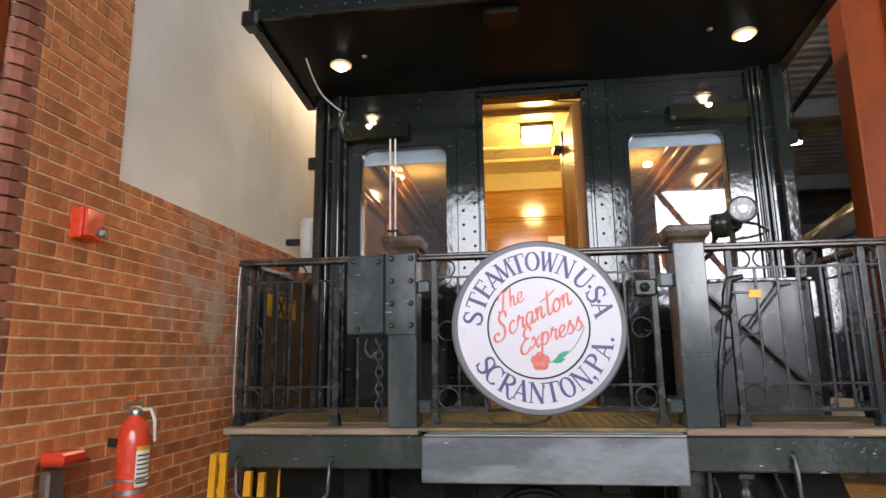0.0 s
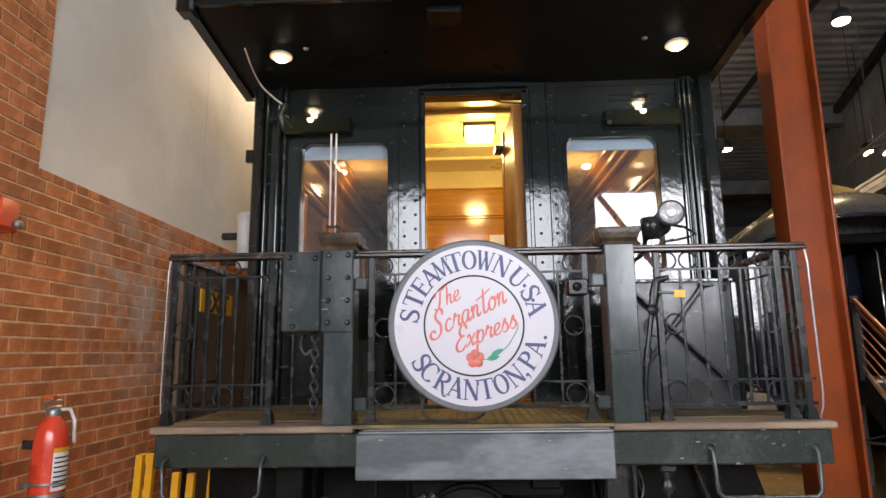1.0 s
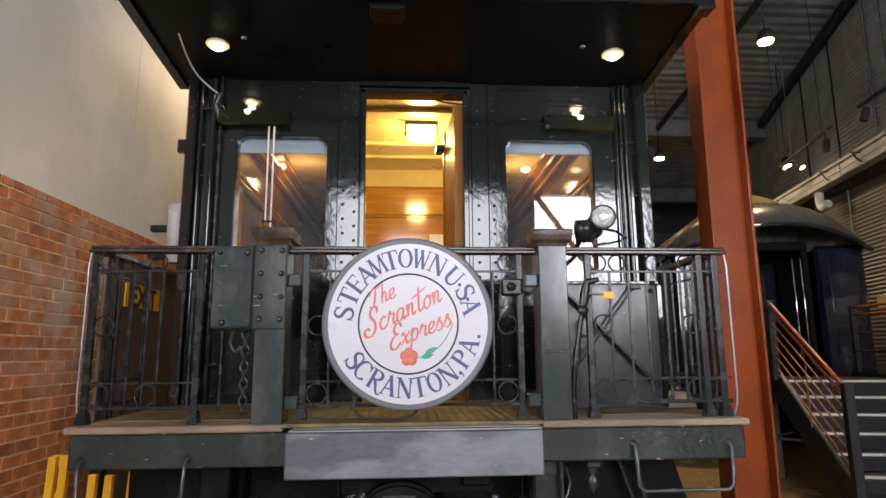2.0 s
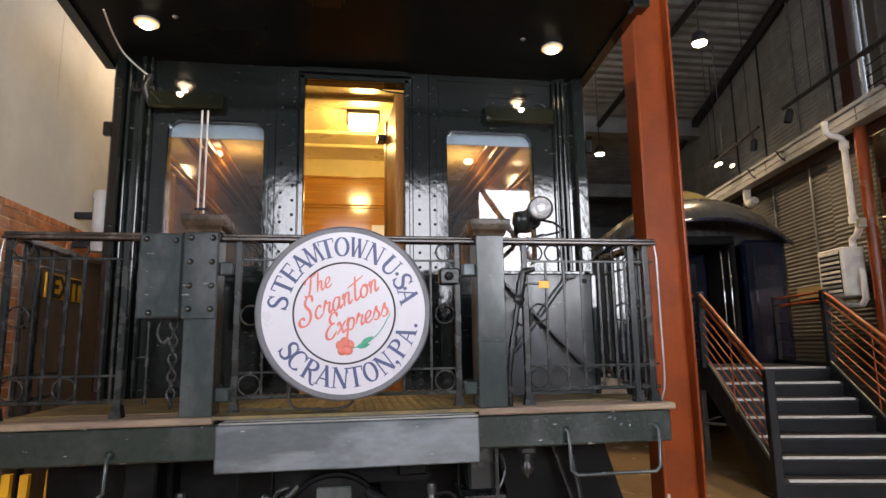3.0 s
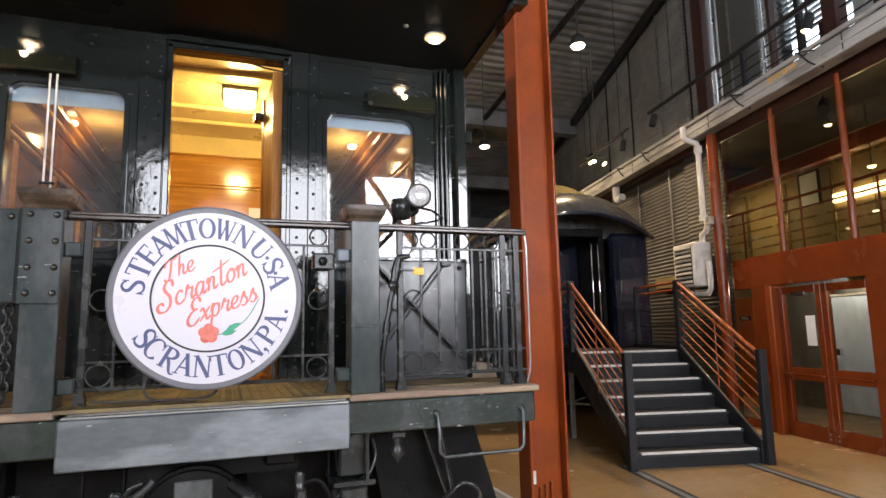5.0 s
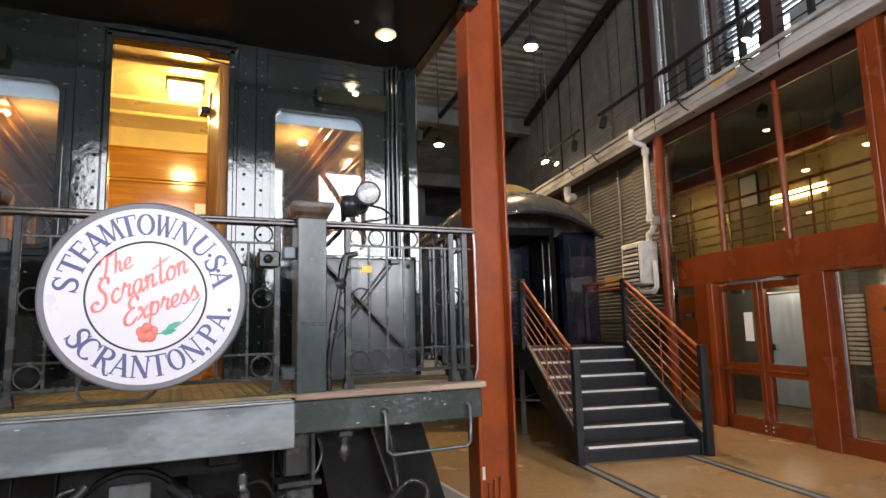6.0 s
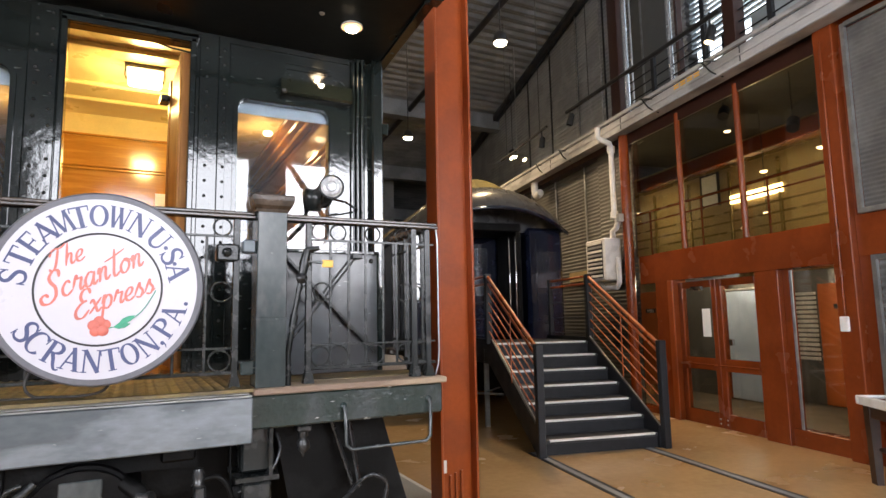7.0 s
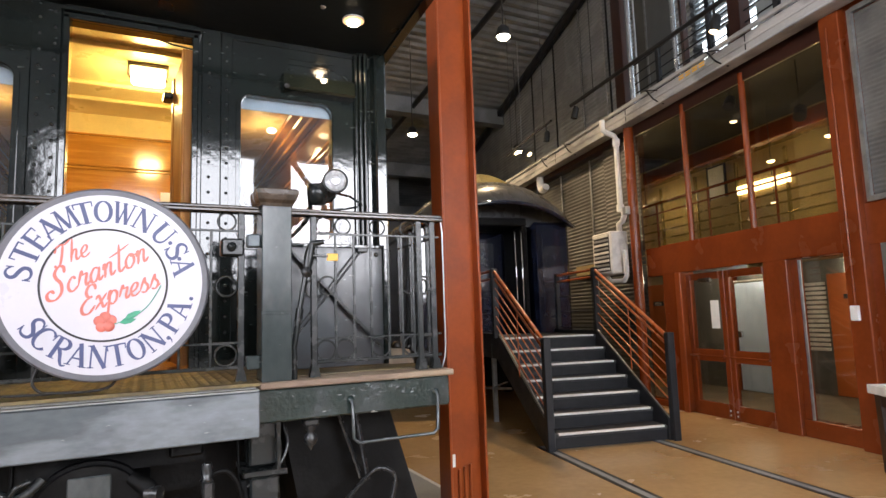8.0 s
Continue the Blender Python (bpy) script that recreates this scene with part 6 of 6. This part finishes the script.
sh = part("panel_sheet", corrugated(-0.02, -9.5, -1.92, 0.1, 2.1), CORR, sf, "grey ribbed wall sheet")
part("sheet_frame", G().box((-0.07, -1.92, 0.1), (-0.03, -1.87, 2.15)).box((-0.07, -9.5, 2.1), (-0.03, -1.92, 2.15)), GALV, sh)
b3("red_band", -0.02, 0.1, -9.5, -1.7, 2.15, 2.6, REDPANEL)
b3("wall_backing", 0.0, 0.1, -9.5, -1.7, 0, 5.0, REDPANEL, None, 0)
b3("frame_notice", -0.06, -0.03, -2.6, -2.1, 1.1, 1.8, PAPER, None, 0.004, "pale notice board")

# upper gallery over the gutter
U = W @ pose(0, 0, 0, 0, 0, -1.4)
ug = thing("upper_gallery", (0, 0, 0), "grey sheeted upper wall over a pale gutter beam", "gallery", kind="structure", m=U)
gb = b3("gutter_beam", -0.26, -0.03, -8, 16, 4.75, 5.0, GREYBEAM, ug, 0.02, "pale grey gutter beam")
b3("gutter_lip", -0.3, -0.255, -8, 16, 5.0, 5.065, GREYBEAM, gb, 0.01)
b3("gutter_ledge", -0.275, -0.262, -8, 16, 4.86, 4.89, GREYBEAM, gb, 0.004)
b3("gutter_foot", -0.28, -0.262, -8, 16, 4.745, 4.775, GREYBEAM, gb, 0.006)
for s in (-3.4, -0.6, 2.2, 5.0, 7.8):
    b3("gutter_joint", -0.268, -0.261, s, s + 0.012, 4.78, 4.99, DARKSTEEL, gb, 0)
b3("steel_beam", 0.0, 0.2, 2.66, 16, 4.67, 5.0, MAROON, ug)
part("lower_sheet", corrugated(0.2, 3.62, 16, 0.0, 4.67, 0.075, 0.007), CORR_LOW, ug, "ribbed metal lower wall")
for s in (4.3, 5.65, 7.0):
    b3("sheet_joint", 0.15, 0.172, s, s + 0.03, 0, 4.66, GALV, ug, 0)
b3("gallery_floor", -0.02, 1.5, -8, 16, 5.0, 5.06, DARKSTEEL, ug, 0)
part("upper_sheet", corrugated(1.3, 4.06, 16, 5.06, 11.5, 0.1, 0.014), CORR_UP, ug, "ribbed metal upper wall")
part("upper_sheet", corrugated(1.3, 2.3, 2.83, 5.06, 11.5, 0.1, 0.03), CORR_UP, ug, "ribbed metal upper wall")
b3("dark_glazing", 1.26, 1.3, 2.84, 4.05, 5.06, 11.5, PANELGREY, ug, 0, "dark glazed strip")
b3("glazing_bar", 1.23, 1.258, 3.6, 3.64, 5.06, 11.5, GALV, ug, 0)
for s in (5.1, 6.42, 7.95, 9.49):
    b3("sheet_joint", 1.25, 1.278, s, s + 0.04, 5.06, 11.5, DARKSTEEL, ug, 0)
for s in (6.32, 5.2):
    part("conduit", G().tube([(1.2, s, 5.06), (1.2, s, 9.4)], 0.018, 6), GALV, ug)
_q = [U @ Vector((1.15, s, 0)) for s in (3.5, 16)]
part("eaves_beam", G().tube([(1.15, 3.5, ceiling_z(_q[0].y) - 0.16), (1.15, 16, ceiling_z(_q[1].y) - 0.16)], 0.13, 4), DARKSTEEL, ug)
for s, r in ((2.49, 0.05), (1.23, 0.038)):
    part("bright_post", G().tube([(0.1, s, 5.06), (0.1, s, 11)], r, 14), BRIGHTPIPE, ug, "polished upright pipe")
part("thin_pipe", G().tube([(0.12, 2.34, 5.06), (0.12, 2.34, 11)], 0.02, 8), GALV, ug)
b3("gallery_column", 0.02, 0.2, 2.62, 2.92, 5.06, 11, MAROON, ug)
b3("gallery_column", 0.1, 0.2, 1.03, 1.1, 5.06, 11, MAROON, ug)
b3("gallery_column", 0.02, 0.2, -0.24, -0.02, 5.06, 11, MAROON, ug)
b3("gallery_window", 1.75, 1.79, -8, 2.6, 5.1, 10, FARDAY, ug, 0, "far daylight behind the gallery")
for k in range(36):
    b3("blind_slat", 1.62, 1.66, -8, 2.6, 6.5 + 0.1 * k, 6.56 + 0.1 * k, BLINDGREY, ug, 0)
b3("window_mullion", 1.6, 1.7, 1.7, 1.8, 5.1, 6.5, DARKSTEEL, ug, 0)
b3("window_mullion", 1.6, 1.7, 2.2, 2.3, 5.1, 10, DARKSTEEL, ug, 0)
b3("low_wall", 1.6, 1.7, -8, 1.1, 5.1, 6.5, BLINDGREY, ug, 0)
for z in (5.2, 5.37, 5.54, 5.71):
    part("gallery_rail", G().tube([(0.1, -8, z), (0.1, 2.4, z)], 0.012, 6), DARKSTEEL, ug)
part("gallery_rail", G().tube([(0.1, -8, 5.9), (0.1, 2.4, 5.9)], 0.022, 8), DARKSTEEL, ug)
for s in (-5, -2.8, -0.78, 0.45, 1.7):
    b3("rail_post", 0.07, 0.13, s - 0.04, s + 0.04, 5.06, 5.9, DARKSTEEL, ug, 0.004)
for s in (0.11, 1.54, 4.52, 5.69):
    part("strap", G().hose([(-0.31, s, 5.06), (-0.32, s - 0.08, 5.02), (-0.29, s - 0.2, 4.85), (-0.2, s - 0.32, 4.74)], 0.012, 6), DARKSTEEL, ug)
    part("strap", G().hose([(-0.31, s, 5.06), (-0.33, s - 0.16, 5.01), (-0.31, s - 0.32, 4.95)], 0.01, 6), DARKSTEEL, ug)
pl = b3("beam_label", -0.266, -0.262, 0.15, 0.75, 4.9, 4.985, GREYBEAM, ug, 0)
for k in range(4):
    for j in range(2):
        part("print_bar", G().box((-0.27, 0.17 + 0.15 * k, 4.91 + 0.04 * j), (-0.2665, 0.28 + 0.15 * k, 4.935 + 0.04 * j)), YELLOW, pl)
trk = thing("light_track", (0, 0, 0), "black light track with spotlights hung before the gallery", "light track", m=U)
part("bar", G().tube([(-0.4, -0.46, 5.53), (-0.4, 3.9, 5.66)], 0.036, 8), BLACK, trk)
for s, z, mat_ in ((-0.26, 5.28, BULB_DIM), (3.75, 5.45, BLACKGLASS)):
    sp = part("spotlight", G().lathe((-0.4, s, z), Vector((-0.25, 0.1, -1)), [(0.03, -0.14), (0.06, -0.1), (0.065, 0.1)], 14).tube([(-0.4, s, z + 0.1), (-0.4, s, 5.6)], 0.015), BLACK, trk, "black cylinder spotlight")
    part("lens", G().lathe(Vector((-0.4, s, z)) + Vector((-0.25, 0.1, -1)).normalized() * 0.102, Vector((-0.25, 0.1, -1)), [(0.06, 0), (0.05, 0.01), (0.001, 0.014)], 12), mat_, sp)
for s in (0.4, 3.0):
    part("hanger", G().tube([(-0.4, s, 5.58), (-0.4, s, ceiling_z((U @ Vector((-0.4, s, 0))).y))], 0.007, 5), BLACK, trk)
tk2 = thing("light_track", (0, 0, 0), "short black light track with a spotlight under the roof", "light track", m=U)
part("bar", G().tube([(-0.4, 4.84, 5.67), (-0.4, 7.6, 5.64)], 0.026, 8), BLACK, tk2)
sp = part("spotlight", G().lathe((-0.4, 5.1, 5.38), Vector((-0.1, 0.1, -1)), [(0.03, -0.14), (0.06, -0.1), (0.065, 0.1)], 14).tube([(-0.4, 5.1, 5.5), (-0.4, 5.1, 5.66)], 0.015), BLACK, tk2, "black cylinder spotlight")
for s in (5.2, 7.2):
    part("hanger", G().tube([(-0.4, s, 5.66), (-0.4, s, ceiling_z((U @ Vector((-0.4, s, 0))).y))], 0.007, 5), BLACK, tk2)

# heater and drain pipe on the lower wall
ht = thing("wall_heater", (0, 0, 0), "white louvred unit heater bracketed on the wall", "heater", m=W)
part("case", G().box((-0.3, 2.78, 2.2), (0.05, 3.42, 2.96), 0.02), WHITEMETAL, ht)
for k in range(9):
    part("louvre", G().box((-0.322, 2.86, 2.27 + 0.074 * k), (-0.3, 3.34, 2.31 + 0.074 * k), 0.004), GREYBEAM if k % 2 else WHITEMETAL, ht)
part("louvre_gap", G().box((-0.304, 2.84, 2.25), (-0.3005, 3.36, 2.9)), DARKSTEEL, ht)
part("flue", G().tube([(-0.1, 2.8, 2.96), (-0.1, 2.8, 3.08), (-0.1, 2.68, 3.12), (-0.1, 2.62, 3.2), (-0.1, 2.62, 3.3)], 0.05, 10), WHITEMETAL, ht)
part("return_flue", G().tube([(-0.1, 3.3, 2.2), (-0.1, 3.2, 2.08), (-0.1, 2.75, 2.07), (-0.1, 2.66, 2.15), (-0.1, 2.66, 2.6)], 0.045, 10), WHITEMETAL, ht)
dp = thing("drain_pipe", (0, 0, 0), "white plastic drain pipe down from the gutter", "pipe", m=W)
part("pipe", G().tube([(-0.1, 2.72, 3.3), (-0.1, 2.72, 4.6), (-0.13, 2.72, 4.68), (-0.29, 2.74, 4.74), (-0.345, 2.74, 4.78), (-0.35, 2.74, 4.96)], 0.05, 12), WHITEMETAL, dp)
for z in (3.3, 4.5):
    part("coupling", G().lathe((-0.1, 2.72, z), (0, 0, 1), [(0.068, 0), (0.068, 0.12)], 14), WHITEMETAL, dp)
part("valve", G().box((-0.2, 2.42, 3.2), (-0.1, 2.52, 3.34), 0.01), GALV, dp)
dp2 = thing("drain_pipe", (0, 0, 0), "short white drain spout under the gutter", "pipe", m=U)
part("spout", G().hose([(-0.1, 6.2, 4.9), (-0.1, 6.24, 4.7), (-0.1, 6.22, 4.5), (-0.1, 6.1, 4.42), (-0.1, 5.92, 4.46)], 0.085, 12), WHITEMETAL, dp2)

# small table
tb = thing("side_table", (0, 0, 0), "dark wooden table with a pale rimmed glass top", "table", m=pose(6.15, 0.54, 0, 0, 0, -35))
part("top", G().box((0, -1.0, 0.71), (1.2, -0.95, 0.79), 0.006).box((0, -0.05, 0.71), (1.2, 0, 0.79), 0.006).box((0, -0.95, 0.71), (0.05, -0.05, 0.79), 0.006).box((1.15, -0.95, 0.71), (1.2, -0.05, 0.79), 0.006), WHITEMETAL, tb, "pale table rim")
part("glass_inset", G().box((0.05, -0.95, 0.74), (1.15, -0.05, 0.775), 0.002), BLACKGLASS, tb, "dark glass inset")
part("apron", G().box((0.05, -0.93, 0.6), (1.15, -0.06, 0.71)), DARKWOOD, tb)
part("shelf", G().box((0.1, -0.9, 0.3), (1.1, -0.1, 0.33), 0.004), DARKWOOD, tb)
for x, y in ((0.04, -0.13), (1.07, -0.13), (0.04, -0.96), (1.07, -0.96)):
    part("leg", G().prism([(x, 0.71), (x + 0.09, 0.71), (x + 0.075, 0), (x + 0.015, 0)], 1, y, y + 0.09), DARKWOOD, tb)

# ---- hanging lamps and roof steel ----
for x, y, z, tx_, ty_, e in ((5.85, 5.95, 6.6, -0.6, -0.6, 500), (6.3, 11.2, 6.35, 2.0, -1.6, 420), (6.6, 14.4, 6.2, 1.5, -1.0, 500), (9.6, 11.2, 6.2, -0.6, -0.6, 500)):
    pd = thing("hanging_lamp", (x, y, z), "round black pendant spotlight, lit warm", "ceiling lamp", "hanging lamps")
    part("housing", G().lathe((x, y, z), (0, 0, 1), [(0.13, 0), (0.14, 0.03), (0.11, 0.16), (0.04, 0.22), (0.015, 0.24)], 18), BLACK, pd)
    part("lens", G().lathe((x, y, z), (0, 0, -1), [(0.125, -0.005), (0.11, 0.03), (0.06, 0.045), (0.001, 0.05)], 18), BULB, pd)
    part("stem", G().tube([(x, y, z + 0.23), (x, y, ceiling_z(y))], 0.012, 6), BLACK, pd)
    lamp("hall_light", "SPOT", (x, y, z - 0.1), e, WARM, 0.1, (x + tx_, y + ty_, 2.4 if tx_ > 0 else 0), 120)
for x, y in ((9.2, 10.4),):
    ck = thing("spot_cluster", (x, y, 5.9), "pair of small grey spotlights on a bar", "ceiling lamp")
    part("bar", G().tube([(x - 0.3, y, 6.0), (x + 0.3, y, 6.1)], 0.02, 6).tube([(x, y, 6.05), (x, y, ceiling_z(y))], 0.012, 6), GALV, ck)
    for d in (-0.22, 0.2):
        hd = part("head", G().lathe((x + d, y, 5.93), Vector((0.2, -0.6, -0.7)), [(0.03, -0.1), (0.07, -0.03), (0.08, 0.07)], 12), GALV, ck)
        part("lens", G().lathe(Vector((x + d, y, 5.93)) + Vector((0.2, -0.6, -0.7)).normalized() * 0.072, Vector((0.2, -0.6, -0.7)), [(0.07, 0), (0.001, 0.012)], 12), BULB_DIM, hd)
for y in (14.0, 19.0, 24.0):
    z = ceiling_z(y)
    structure("roof_beam", G().box((-3, y, z - 0.55), (22, y + 0.2, z - 0.02)).box((-3, y - 0.1, z - 0.57), (22, y + 0.3, z - 0.55)), CORR_DARK, "dark roof beam", "beam")
for x in (4.6, 7.6):
    q = [(x, -6, ceiling_z(-6) - 0.3), (x, 30, ceiling_z(30) - 0.3)]
    structure("roof_beam", G().tube(q, 0.09, 6), DARKSTEEL, "dark roof purlin", "beam")
structure("wall_hall_end", G().box((-2.0, 20, 0), (9.5, 20.2, 10)), CORR_DARK, "dark sheeted wall at the end of the stall", "wall")

# ---- bricks of the west wall ----
def brick_mesh(name, length, mat):
    return G().box((-0.05, 0, 0), (0.0, length, COURSE - JOINT), 0.003).mesh(name, mat)


SIZES = {}
rng = random.Random(3)


def sized(length, mat):
    key = (round(length, 2), mat.name)
    if key not in SIZES:
        SIZES[key] = brick_mesh("brick", key[0], mat)
    return SIZES[key]


near, rest = [], []
for row in range(0, 140):
    z = row * COURSE
    if z + COURSE > 9.4:
        break
    end = 5.0 if z + COURSE < 2.48 else -0.145
    head = row % 6 == 0
    step = LEN / 2 if head else LEN
    y = (-0.503 if head else -0.46 if row % 2 else -0.557) + JOINT / 2 - 4 * step
    while y < end - 0.006:
        a, b = max(y, -0.69), min(y + step - JOINT, end)
        if b - a > 0.006:
            (near if 0.78 < z < 2.9 and -0.69 <= a < 0.95 else rest).append((a, b - a, z))
        y += step
near.sort(key=lambda q: abs(q[0] - 0.1) + 0.5 * abs(q[2] - 1.7))
near, rest = near[:300], rest + near[300:]
for a, length, z in near:
    ob = new("brick", sized(length, BRICK))
    ob.parent = wall_west
    ob.matrix_basis = Matrix.Translation((WX + rng.uniform(-0.0015, 0.0015), a, z + JOINT / 2))
g = G()
for a, length, z in rest:
    g.box((WX - 0.05, a, z + JOINT / 2), (WX + rng.uniform(-0.0015, 0.0015), a + length, z + COURSE - JOINT / 2), 0.002)
y = -0.14
while y < 5.0:
    # header course along the plaster
    g.box((WX - 0.05, y, 2.444), (WX + rng.uniform(-0.001, 0.002), y + LEN / 2 - JOINT, 2.4865), 0.002)
    y += LEN / 2
rb = part("brickwork", g, BRICK, wall_west)
tagged(rb, kind="stuff")
g = G()
for row in range(0, 138):
    z = row * COURSE
    q = [(WX, -0.695), (WX, -0.72), (WX - 0.008, -0.765), (WX - 0.03, -0.797), (WX - 0.065, -0.81), (WX - (0.1 if row % 2 else 0.2), -0.81), (WX - (0.1 if row % 2 else 0.2), -0.695)]
    g.prism(q, 2, z + JOINT / 2, z + COURSE - JOINT / 2)
cbk = part("corner_bricks", g, BRICK_SHADED, wall_west, "purplish rounded corner bricks, darkened for shade")
tagged(cbk, kind="stuff")
